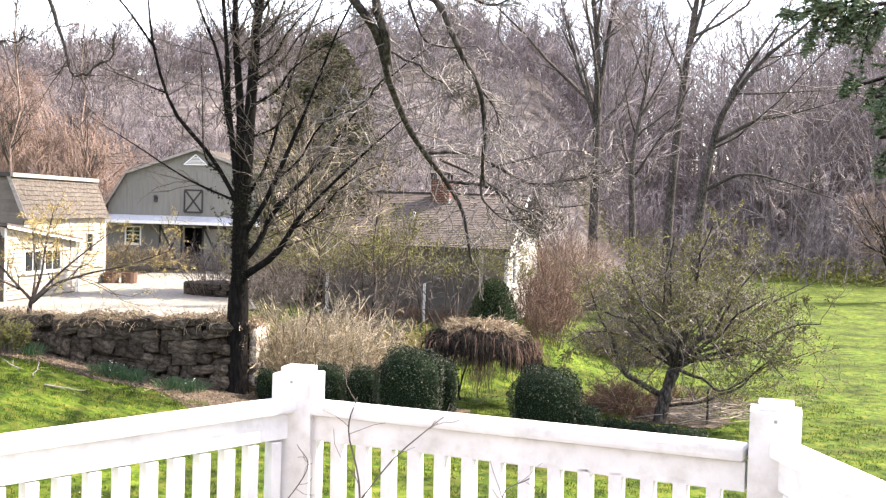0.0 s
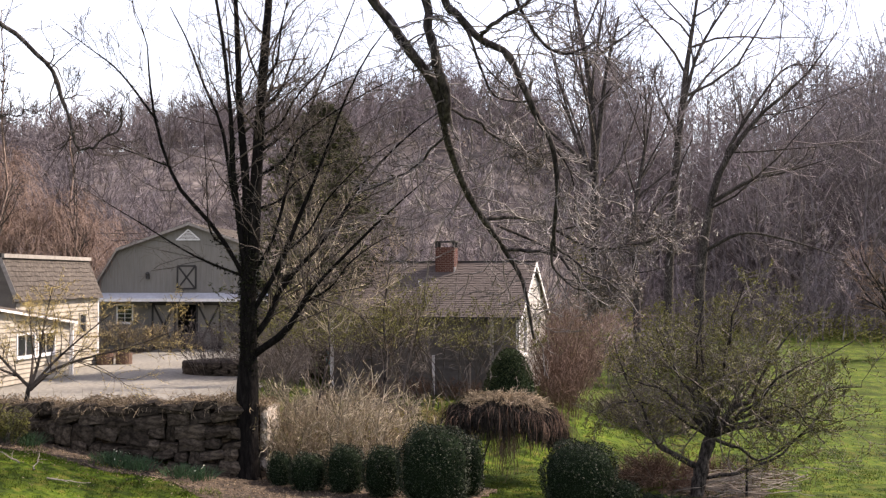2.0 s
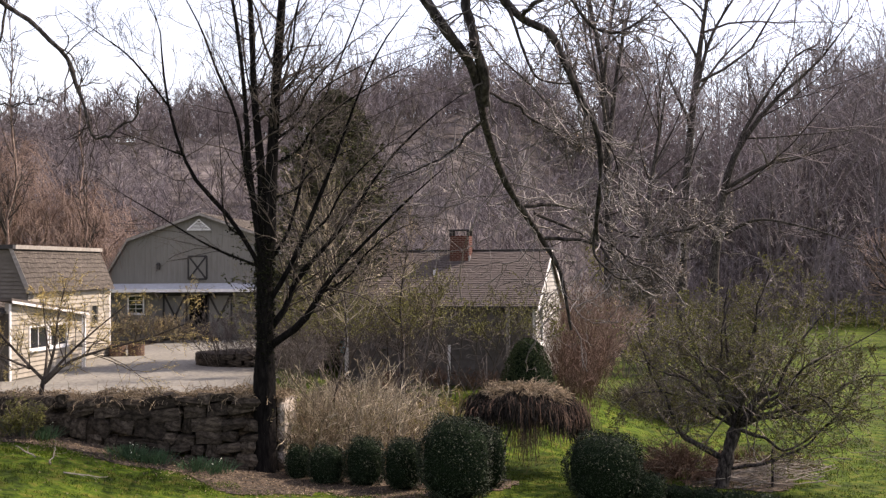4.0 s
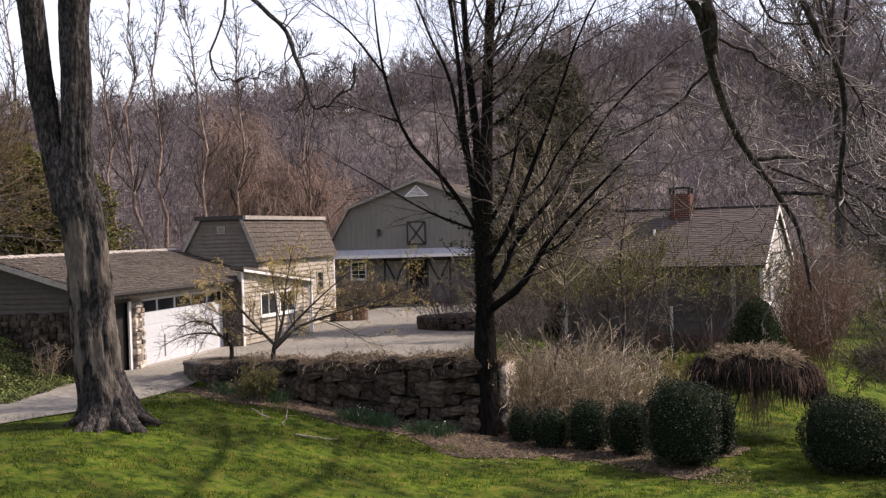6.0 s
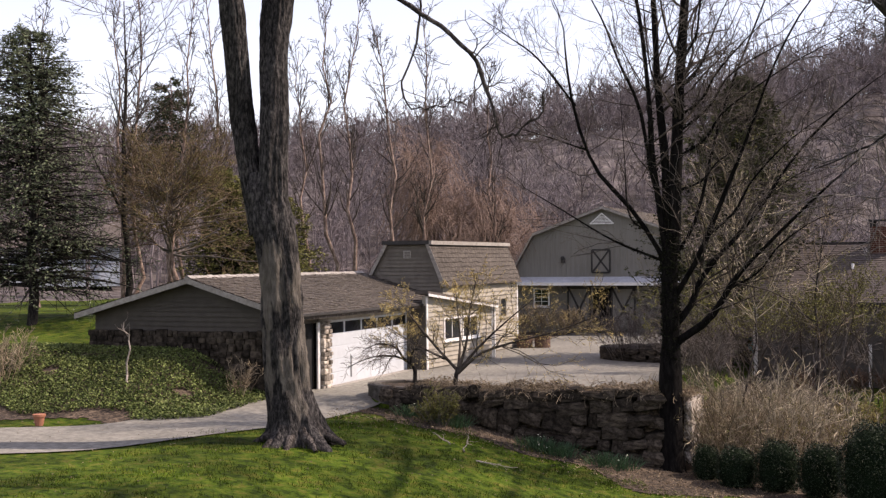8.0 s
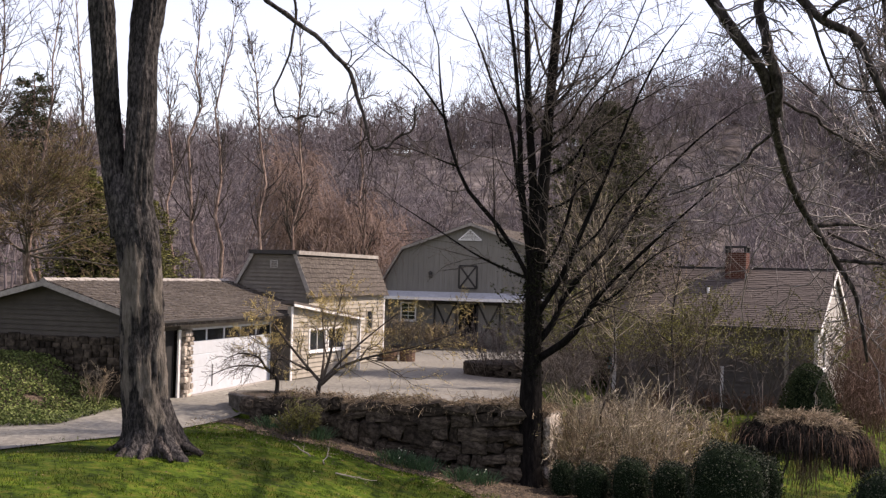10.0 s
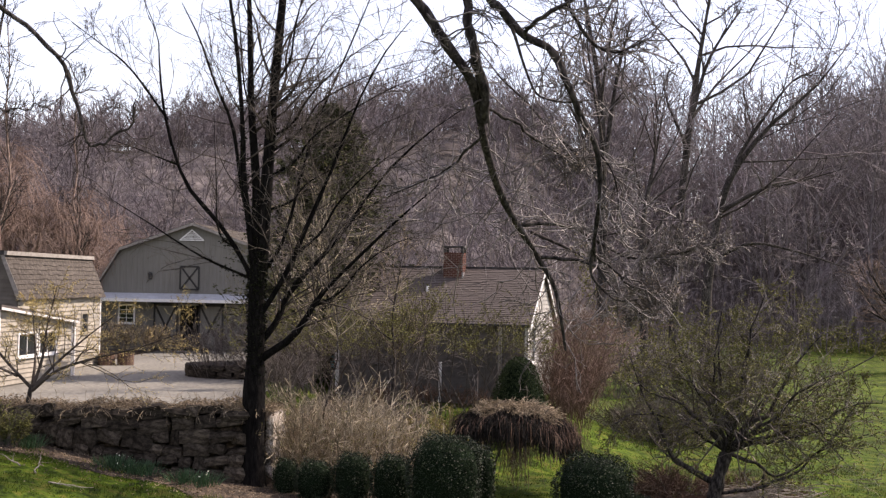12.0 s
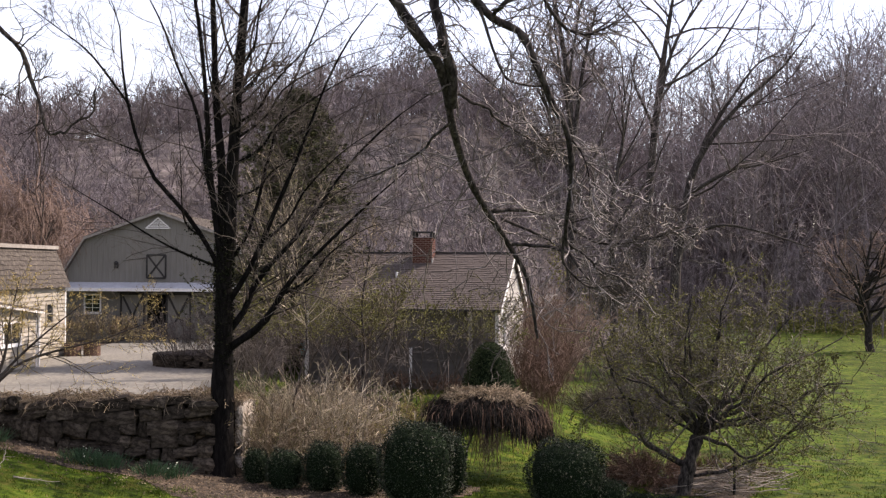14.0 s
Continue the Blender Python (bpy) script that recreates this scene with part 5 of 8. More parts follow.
    wood(t, "branch_spray", [(P2, floor_radius(R2, 0.008), 4)], TWIG_DARK)["kind"] = "stuff"
    wood(t, "twig_spray", [(P3, floor_radius(R3, 0.0048), 3), (P4, floor_radius(R4, 0.0033), 3)], TWIG)["kind"] = "stuff"
    # curving tan branches that fill the sunny side
    P5, R5 = sprout(P1[9:], R1[9:] * 0.6, 10, 0.4, 42, 9, 0.17, 0.0, 0.12, 0.9, 0.4, 0.25)
    P6, R6 = sprout(P5, floor_radius(R5, 0.007), 7, 0.42, 46, 6, 0.22, 0.03, 0.15, 1.0, 0.5)
    wood(t, "branch_spray", [(P5, floor_radius(R5, 0.0075), 4)], TWIG_DARK)["kind"] = "stuff"
    wood(t, "twig_spray", [(P6, floor_radius(R6, 0.0048), 3)], TWIG)["kind"] = "stuff"
    # dark evergreen vine leaves that hug the trunk and the lower limbs
    a = rng.uniform(0, 2 * np.pi, 2600)
    c = P0[0][rng.integers(0, 14, 2600)] + rng.normal(size=(2600, 3)) * [0, 0, 0.25]
    pts = c + np.stack([np.cos(a), np.sin(a), 0 * a], 1) * rng.uniform(0.2, 0.29, (2600, 1))
    low = np.vstack([along(P1[:3, :7], 260) + rng.normal(size=(780, 3)) * 0.085, along(P1[3:, :4], 50) + rng.normal(size=(50 * (len(P1) - 3), 3)) * 0.07])
    v, q = leaves_at(np.vstack([pts, low]), 0.08)
    leafage(t, "vine_leaves", v, q, VINELEAF, "small dark vine leaves")["kind"] = "stuff"


black_tree()


def maple():
    t = tree_thing("old_maple", (-14.02, 23.57, -0.3), "huge old maple with grey flaking forked trunk")
    k = 150
    def stem(points, radii, name, lobes):
        P = curve_points(points, k)[None]
        s = np.linspace(0, 1, len(radii))
        R = np.interp(np.linspace(0, 1, k), s, radii)
        sides = 72
        v, q = tubes(P, R[None], sides)
        o = P[0].repeat(sides, 0)
        a = np.tile(np.arange(sides) * 2 * np.pi / sides, k)
        h = v[:, 2]
        groove = 0.05 * np.sin(a * lobes * 0.6 + h * 0.5) + 0.03 * np.sin(a * (lobes + 2) - h * 0.9)
        plates = np.array([noise.noise(Vector((math.cos(x) * 4.2, math.sin(x) * 4.2, z * 0.55))) + 0.7 * noise.noise(Vector((math.cos(x) * 10, math.sin(x) * 10, z * 1.3 + 9))) for x, z in zip(a, h)])
        ridge = np.array([1 - 2 * abs(noise.noise(Vector((math.cos(x) * 5.5 + 40, math.sin(x) * 5.5, z * 0.6)))) - 1.2 * abs(noise.noise(Vector((math.cos(x) * 11 + 70, math.sin(x) * 11, z * 1.6)))) for x, z in zip(a, h)])
        groove = groove + 0.05 * plates + 0.12 * (ridge - 0.5) + 0.008 * rng.normal(size=len(a))
        flare = 0.42 * np.exp(-np.clip(h + 0.35, 0, 9) * 2.6) * (1 + np.sin(a * 5 + 0.6 + 0.5 * np.sin(2 * a)))
        v = o + (v - o) * (1 + groove + flare)[:, None]
        me = mesh_of(name, v - np.array(t.matrix_basis.translation), q, BARK_MAPLE, True)
        part(name, me, None, t, "grey bark in long flaking plates with a bare pale strip" if name == "trunk" else "")
        return P, R[None]
    P0, R0 = stem([(-14.02, 23.57, -0.55), (-14.05, 23.56, 0.1), (-14.19, 23.5, 0.95), (-14.28, 23.45, 2.25), (-14.33, 23.4, 3.6), (-14.5, 23.35, 4.95), (-14.68, 23.3, 5.7), (-14.74, 23.28, 6.15)],
                  [0.68, 0.58, 0.52, 0.50, 0.50, 0.51, 0.46, 0.30], "trunk", 7)
    P1, R1 = stem([(-14.78, 23.28, 4.7), (-15.11, 23.25, 6.4), (-15.21, 23.1, 7.6), (-15.19, 22.9, 8.9), (-15.20, 22.7, 10.2), (-15.22, 22.5, 11.6), (-15.7, 22.2, 15.5)], [0.30, 0.28, 0.285, 0.29, 0.28, 0.26, 0.16], "left_stem", 5)
    P2, R2 = stem([(-14.44, 23.3, 4.7), (-14.43, 23.25, 6.4), (-14.42, 23.3, 7.6), (-14.50, 23.45, 9.0), (-14.44, 23.6, 10.4), (-14.2, 23.7, 11.8), (-13.5, 23.5, 15.0)], [0.34, 0.335, 0.335, 0.34, 0.37, 0.34, 0.2], "right_stem", 5)
    # roots that run out over the lawn
    for a, L in ((0.3, 1.1), (1.5, 0.9), (2.7, 1.0), (3.7, 1.05), (4.5, 1.2), (5.0, 0.95), (5.6, 1.25)):
        c, s_ = math.cos(a), math.sin(a)
        base = [(-14.02 + c * d, 23.57 + s_ * d, z) for d, z in ((0.35, 0.15), (0.6, -0.1), (0.5 + L * 0.35, -0.22), (0.5 + L * 0.6, -0.36))]
        PR, RR = limbs([(base, 0.17, 0.05)], 12)
        wood(t, "root", [(PR, knobbly(PR, RR, 0.12), 9)], BARK_GREY)
    # long low branch that hangs out over the courtyard, with a curled tip
    low = [([(-13.9, 23.6, 12.6), (-12.6, 22.3, 12.0), (-10.83, 20.44, 10.48), (-10.05, 20.71, 9.45), (-9.47, 20.86, 8.99), (-8.79, 21.04, 8.48), (-8.31, 21.11, 7.84), (-8.05, 21.09, 7.15), (-7.87, 21.04, 6.58), (-7.66, 21.00, 6.42), (-7.37, 20.99, 6.51), (-7.00, 21.00, 6.87), (-6.85, 21.0, 7.3)], 0.062, 0.018),
           ([(-10.4, 20.7, 11.2), (-9.69, 21.00, 10.20), (-9.54, 20.98, 9.49), (-9.52, 20.90, 8.54), (-9.79, 20.68, 7.54), (-9.59, 20.68, 7.08), (-9.14, 20.79, 7.05), (-8.65, 20.92, 7.20)], 0.035, 0.012)]
    PL, RL = limbs(low, 40)
    PL = PL + 0.05 * np.stack([np.sin(np.arange(40) * 1.1), np.cos(np.arange(40) * 0.9), np.sin(np.arange(40) * 1.7 + 1)], 1)[None] * np.linspace(0.2, 1, 40)[None, :, None]
    RL = knobbly(PL, RL, 0.1)
    up = [([(-15.3, 22.8, 11), (-16.8, 21.2, 13), (-18.5, 19.5, 15), (-20, 18, 18)], 0.14, 0.03), ([(-14.1, 23.5, 11), (-12.2, 24.2, 14), (-10.5, 25, 17), (-9, 25.5, 20)], 0.16, 0.03),
          ([(-13.8, 23.5, 12.5), (-13.2, 21.2, 15), (-12.6, 19, 18)], 0.13, 0.03), ([(-15.5, 22.6, 12.5), (-16.8, 24, 15.5), (-18, 25, 19)], 0.13, 0.03)]
    PU, RU = limbs(up, 14)
    wood_each(t, "limb", PL, RL, 7, BARK_GREY)
    wood_each(t, "limb", PU, RU, 7, BARK_DARK)
    tops = np.linspace(118, 149, 14).astype(int)
    PU = np.concatenate([PU, P1[:, tops], P2[:, tops]])
    RU = np.concatenate([RU, R1[:, tops] * 0.4, R2[:, tops] * 0.4])
    A, B = sprout(PU, RU, 9, 0.5, 45, 6, 0.14, 0.05, 0.45)
    C, D = sprout(A, B, 5, 0.45, 42, 5, 0.18, 0.03)
    E, F = sprout(C, D, 4, 0.5, 40, 4, 0.2, 0.0)
    G, H = sprout(PL[:, 16:], RL[:, 16:], 30, 0.28, 55, 8, 0.26, 0.10, 0.05, 1.0, 0.4)
    I, J = sprout(G, floor_radius(H, 0.006), 6, 0.5, 45, 5, 0.2, 0.06)
    wood(t, "twig_spray", [(A, floor_radius(B, 0.012), 4), (C, floor_radius(D, 0.007), 3), (E, floor_radius(F, 0.004), 3), (G, floor_radius(H, 0.007), 4), (I, floor_radius(J, 0.004), 3)], TWIG_DARK)["kind"] = "stuff"


maple()


def overhanging_tree():
    t = tree_thing("overhanging_tree", (8.2, 9.5, -1.9), "bare tree by the deck, crooked limbs before the view, unseen limbs added to shade the lawn")
    # the stem stands out of sight beside the deck; the limbs arch over
    lines = [
        ([(-1.6, 11.2, 9.6), (-1.3, 12.2, 8.2), (-1.02, 12.63, 7.35), (-0.83, 12.77, 7.06), (-0.52, 12.90, 6.67), (-0.29, 13.03, 6.40), (-0.18, 13.15, 6.10), (-0.12, 13.27, 5.65), (0.07, 13.39, 5.13), (0.34, 13.50, 4.64), (0.58, 13.61, 4.23), (0.76, 13.72, 3.86), (0.83, 13.84, 3.38), (0.91, 13.95, 3.10)], 0.10, 0.015),
        ([(-0.9, 11.8, 9.4), (-0.36, 12.97, 7.43), (-0.32, 13.02, 7.06), (-0.23, 13.08, 6.67), (-0.16, 13.13, 6.16), (-0.13, 13.18, 5.84)], 0.075, 0.06),
        ([(0.34, 13.48, 4.63), (0.75, 13.68, 4.60), (1.14, 13.88, 4.48), (1.68, 14.04, 4.25), (2.33, 14.18, 4.32), (2.91, 14.29, 4.50)], 0.036, 0.01),
        ([(0.58, 13.57, 4.25), (1.11, 13.41, 4.25), (1.39, 13.26, 3.93), (1.60, 13.11, 3.66), (1.87, 12.95, 3.65)], 0.032, 0.009),
        ([(-0.7, 11.6, 9.3), (-0.13, 12.88, 7.41), (0.09, 12.99, 7.11), (0.36, 13.10, 6.84), (0.75, 13.19, 6.63), (0.93, 13.29, 6.25), (1.10, 13.39, 5.87), (1.28, 13.49, 5.41), (1.30, 13.60, 4.95), (1.22, 13.72, 4.48), (1.26, 13.83, 4.21)], 0.075, 0.022),
        ([(0.36, 13.08, 6.84), (0.57, 12.82, 6.91), (0.94, 12.55, 7.13), (1.5, 12.2, 7.6)], 0.04, 0.02),
        ([(0.5, 12.3, 8.2), (0.83, 12.85, 7.27), (1.06, 12.97, 6.91), (1.43, 13.07, 6.67), (1.77, 13.17, 6.82)], 0.035, 0.012),
        ([(-0.12, 13.18, 6.00), (0.20, 13.35, 5.86), (0.47, 13.52, 5.72), (0.89, 13.68, 5.50), (1.14, 13.84, 5.34)], 0.028, 0.008),
        ([(-0.13, 13.18, 5.69), (-0.47, 13.47, 5.39), (-0.89, 13.75, 5.16), (-1.40, 14.00, 4.97)], 0.024, 0.007),
        ([(1.23, 13.83, 4.34), (1.54, 14.03, 4.00), (1.91, 14.22, 3.86), (2.36, 14.39, 3.79)], 0.022, 0.007),
    ]
    P, R = limbs(lines, 40)
    R = R * np.linspace(0.74, 1.05, 40)
    eye_high = np.array([0.01, 0.18, 3.98])

    def aloft(P, R):
        """Only the twigs that stay above the hanging limb ends."""
        ok = P[..., 2].min(1) > 3.3
        return P[ok], R[ok]

    def nearer(P, R, right):
        """The limbs reach down and outwards, so their upper ends stand nearer the deck."""
        s = np.interp(P[..., 2], (4.3, 6.2), (0.88, 0.83)) if right else np.interp(P[..., 2], (4.3, 4.9, 5.7, 6.5), (1.0, 0.95, 0.9, 0.87))
        return eye_high + (P - eye_high) * s[..., None], R * s
    for i in range(len(P)):
        P[i], R[i] = nearer(P[i], R[i], i in (4, 5, 6, 9))
    stem = [([(8.2, 9.5, -2.1), (8.0, 9.6, 3.0), (7.2, 10.0, 8.0), (6.4, 10.6, 12.0), (6.0, 11.0, 16)], 0.36, 0.18),
            ([(7.1, 10.1, 8.4), (4.6, 9.9, 10.6), (1.6, 9.8, 10.7), (-0.6, 9.8, 9.8), P[0, 0]], 0.19, 0.085), ([(1.6, 9.8, 10.7), (0.2, 10.1, 10.1), P[1, 0]], 0.09, 0.06),
            ([(1.0, 9.8, 10.6), (0.0, 9.8, 9.4), P[4, 0]], 0.09, 0.055), ([(3.2, 9.9, 10.7), (1.4, 10.2, 9.0), P[6, 0]], 0.06, 0.03),
            # from here on: unseen limbs, added above the view to streak the lawn with shadow
            ([(6.6, 10.4, 11.0), (6.0, 15.0, 13.6), (4.5, 20.0, 14.2), (2.5, 25.5, 14.6)], 0.18, 0.05), ([(6.2, 10.8, 13.0), (8.0, 15, 15.5), (9.0, 20, 16.5), (8.0, 26, 17)], 0.16, 0.05),
            ([(6.0, 14.8, 13.5), (3.0, 18.0, 12.6), (0.5, 21.5, 12.2)], 0.11, 0.03),
            ([(6.3, 10.8, 13.5), (5.0, 17, 15), (5.0, 23, 15.2), (6.5, 29, 15.5)], 0.22, 0.08), ([(5.0, 19, 15.2), (2.0, 23, 15.5), (-1.0, 26, 15.5)], 0.15, 0.05),
            ([(6.0, 12, 15), (9.5, 19, 16.5), (10.5, 25, 17), (12.0, 30, 17)], 0.20, 0.07),
            ([(5.0, 22, 15.2), (4.8, 27, 15.4), (3.6, 31.5, 15.6), (1.0, 35.5, 15.8)], 0.16, 0.06), ([(6.0, 26.5, 15.4), (7.0, 31, 15.8), (6.0, 35, 16)], 0.14, 0.05)]
    S, Q = limbs(stem, 16)
    wood(t, "trunk", [(S[:1], knobbly(S[:1], Q[:1], 0.05), 10)], BARK_GREY)
    wood_each(t, "limb", S[1:], Q[1:], 8, BARK_GREY)
    # twigs of the added high limbs, out of view, only for their shadows
    U, W = sprout(S[5:], Q[5:], 14, 0.35, 48, 6, 0.15, 0.05, 0.3)
    X, Y = sprout(U, W, 6, 0.5, 45, 5, 0.2, 0.05)
    wood(t, "high_twig_spray", [(U, floor_radius(W, 0.02), 4), (X, floor_radius(Y, 0.012), 3)], TWIG)["kind"] = "stuff"
    kink = np.cumsum(rng.normal(size=P.shape), 1)
    kink -= np.linspace(0, 1, 40)[None, :, None] * kink[:, -1:] + (1 - np.linspace(0, 1, 40)[None, :, None]) * kink[:, :1]
    kink = (kink[:, np.maximum(np.arange(40) - 1, 0)] + kink + kink[:, np.minimum(np.arange(40) + 1, 39)]) / 3
    P = P + kink * 0.011
    wood_each(t, "limb", P, knobbly(P, R, 0.07), 7, BARK_LIMB)
    A, B = sprout(P, R, 8, 0.16, 52, 6, 0.25, -0.02, 0.4, 1.0, 0.2, 0.4)
    C, D = sprout(A, floor_radius(B, 0.005), 5, 0.45, 45, 5, 0.25, 0.04)
    E, F = sprout(C, floor_radius(D, 0.003), 3, 0.45, 45, 4, 0.25, 0.05)
    # dense fine spray about the hanging ends
    G, H = sprout(P[[0, 2, 3, 9, 7]][:, 22:], R[[0, 2, 3, 9, 7]][:, 22:], 52, 0.5, 58, 9, 0.34, 0.03, 0.05, 1.0, 0.2)
    G, H = aloft(G, H)
    I, J = aloft(*sprout(G, floor_radius(H, 0.004), 5, 0.45, 45, 5, 0.25, 0.05))
    K, M = aloft(*sprout(I, floor_radius(J, 0.003), 3, 0.5, 40, 4, 0.25, 0.05))
    wood(t, "twig_spray", [(A, floor_radius(B, 0.006), 4), (C, floor_radius(D, 0.0035), 3), (E, floor_radius(F, 0.0022), 3), (G, floor_radius(H, 0.006), 4), (I, floor_radius(J, 0.0038), 3), (K, floor_radius(M, 0.0024), 3)], TWIG_SILVER)["kind"] = "stuff"
    ends = np.vstack([E[:, -1], K[:, -1]])
    v, q = leaves_at(ends[rng.random(len(ends)) < 0.4], 0.022)
    leafage(t, "bud_spray", v, q, DRY, "small pale buds")["kind"] = "stuff"
    # lesser limbs and short crooked twigs all along
    kept = rng.bit_generator.state
    Z, O = limbs([([(1.22, 13.76, 4.36), (1.22, 13.9, 4.07), (1.34, 14.0, 3.90), (1.57, 14.1, 3.73), (1.92, 14.2, 3.75)], 0.022, 0.007),
                  ([(0.12, 13.0, 7.08), (0.23, 13.0, 6.8), (0.35, 13.1, 6.46), (0.50, 13.2, 6.17), (0.76, 13.3, 6.10), (1.05, 13.35, 6.10)], 0.022, 0.008),
                  ([(1.24, 13.49, 5.55), (1.42, 13.5, 5.30), (1.50, 13.5, 5.0), (1.50, 13.55, 4.75)], 0.013, 0.006),
                  ([(0.45, 13.5, 4.55), (1.0, 13.7, 4.32), (1.5, 13.9, 4.05), (2.2, 14.1, 3.95), (2.9, 14.2, 4.1)], 0.02, 0.006),
                  ([(1.14, 13.88, 4.48), (1.6, 14.0, 4.6), (2.1, 14.1, 4.75), (2.7, 14.2, 4.72)], 0.014, 0.005)], 40)
    for i in range(3):
        Z[i], O[i] = nearer(Z[i], O[i], True)
    wood_each(t, "limb", Z, knobbly(Z, O, 0.07), 6, BARK_LIMB)
    P, R = np.concatenate([P, Z]), np.concatenate([R, O])
    A, B = sprout(P, R, 15, 0.75, 60, 7, 0.30, -0.02, 0.22, 1.0, 0.2, 0.4, absolute=True)
    A, B = aloft(A, B)
    C, D = aloft(*sprout(A, floor_radius(B, 0.005), 4, 0.45, 48, 5, 0.28, 0.03))
    E, F = aloft(*sprout(C, floor_radius(D, 0.003), 3, 0.45, 45, 4, 0.25, 0.05))
    wood(t, "twig_spray", [(A, floor_radius(B, 0.0065), 4), (C, floor_radius(D, 0.0042), 3), (E, floor_radius(F, 0.0025), 3)], TWIG_SILVER)["kind"] = "stuff"
    rng.bit_generator.state = kept


overhanging_tree()


def crown_tree(name, base, h, spread, label, trunk_r, bark, twig, first=0.2, lean=(0, 0), n=16, levels=3, droop=0.05, angle=50, floor=0.006, group="", category="tree", counts=(7, 4), k=8, limb=None):
    """A bare broad-leaved tree: a leading stem and rising limbs in several orders."""
    t = tree_thing(name, base, label, category, group)
    b = np.array(base, float)
    P, R = bent(b - [0, 0, 0.2], b + [lean[0], lean[1], h * 0.92], 10, 0.015, trunk_r, trunk_r * 0.12)
    A, B = sprout(P, R, n, spread / h, angle, k, 0.10, droop, first, 0.97, 0.55, 0.25)
    C, D = sprout(A, B, counts[0], 0.45, 42, 5, 0.16, 0.05)
    E, F = sprout(C, D, counts[1], 0.5, 40, 4, 0.2, 0.02)
    wood(t, "trunk", [(P, knobbly(P, R, 0.05), 8)], bark)
    wood_each(t, "limb", A, floor_radius(B, floor * 1.6), 5, limb or bark)
    wood(t, "twig_spray", [(C, floor_radius(D, floor * 1.4), 3), (E, floor_radius(F, floor), 3)], twig)["kind"] = "stuff"
    return t, (A, C, E)


def apple_tree():
    base = (5.62, 29.2, -1.8)
    t = tree_thing("apple_tree", base, "old spreading apple tree just breaking into green bud")
    crotch = (5.98, 29.2, -0.3)
    L = [([(5.58, 29.2, -2.0), (5.68, 29.2, -1.4), (5.82, 29.2, -0.8), crotch], 0.23, 0.19),
         ([(5.68, 29.2, -1.1), (5.0, 29.25, -0.75), (4.66, 29.3, -0.5), (4.4, 29.3, 0.1), (3.9, 29.3, 1.1), (3.4, 29.2, 2.3)], 0.10, 0.02)]
    L.append(([(5.72, 29.2, -1.35), (6.3, 29.1, -1.2), (7.0, 29.05, -1.0), (7.7, 29.0, -0.55), (8.5, 28.9, 0.25), (9.2, 28.8, 1.2)], 0.07, 0.014))
    # scaffold limbs from the crotch: each through a middle place to its tip
    for mid, tip, r in (((5.3, 28.6, 1.0), (4.2, 28.0, 2.7), 0.085), ((5.85, 29.5, 1.2), (5.8, 29.8, 3.4), 0.085), ((7.0, 28.85, 0.8), (8.3, 28.5, 2.7), 0.095), ((7.2, 29.4, 0.35), (9.9, 29.7, 2.1), 0.085), ((8.0, 28.9, 0.45), (9.7, 28.7, 1.2), 0.075), ((7.6, 29.3, -0.9), (9.6, 29.0, 0.1), 0.06), ((6.5, 29.0, 1.4), (7.3, 29.3, 3.3), 0.07), ((5.6, 29.0, 0.9), (5.7, 28.6, 2.9), 0.07), ((4.7, 29.0, 0.9), (3.1, 28.9, 1.6), 0.06), ((7.5, 29.8, 1.3), (8.4, 30.2, 2.9), 0.07),
                        ((7.3, 28.9, -0.05), (8.8, 28.6, 0.3), 0.075), ((6.4, 30.6, 0.9), (7.2, 32.0, 2.2), 0.08), ((5.1, 30.6, 0.7), (4.0, 31.9, 1.9), 0.08), ((5.8, 27.6, 0.6), (4.8, 26.4, 1.6), 0.075),
                        ((6.9, 27.9, 0.7), (8.2, 26.8, 1.9), 0.075), ((7.9, 28.9, 0.6), (8.9, 28.9, -0.3), 0.05), ((4.3, 29.2, 0.5), (3.2, 29.1, 0.1), 0.05), ((6.4, 29.1, 1.3), (7.0, 29.0, 3.5), 0.07)):
        mid, tip = np.array(mid), np.array(tip)
        L.append(([crotch, tuple((np.array(crotch) + mid) / 2 + [0.05, -0.04, 0.1]), tuple(mid), tuple((mid + tip) / 2 + [-0.08, 0.05, 0.12]), tuple(tip)], r, 0.016))
    P, R = limbs(L, 14)
    R = R * 0.85
    bend = np.cumsum(rng.normal(size=P[1:].shape), 1) * 0.035
    P[1:] += bend - bend[:, :1]
    A, B = sprout(P[1:], R[1:], 11, 0.48, 62, 7, 0.24, 0.08, 0.12)
    C, D = sprout(A, B, 7, 0.5, 55, 5, 0.26, 0.05)
    E, F = sprout(C, D, 3, 0.55, 50, 3, 0.26, 0.04)
    wood(t, "trunk", [(P[:1], knobbly(P[:1], R[:1], 0.06), 9)], BARK_GREY)
    wood_each(t, "limb", P[1:], knobbly(P[1:], R[1:], 0.06), 6, BARK_GREY)
    wood(t, "twig_spray", [(A, floor_radius(B, 0.0095), 3), (C, floor_radius(D, 0.0062), 3), (E, floor_radius(F, 0.0034), 3)], TWIG)["kind"] = "stuff"
    pts = np.vstack([along(C, 9), along(E, 5)])
    v, q = leaves_at(pts, 0.056)
    leafage(t, "bud_spray", v, q, BUDS, "tiny opening green leaves")["kind"] = "stuff"
    # a second flush of fine spurs
    kept = rng.bit_generator.state
    G, H = sprout(A, B, 5, 0.42, 62, 5, 0.28, 0.02)
    I, J = sprout(G, H, 3, 0.5, 50, 3, 0.25, 0.02)
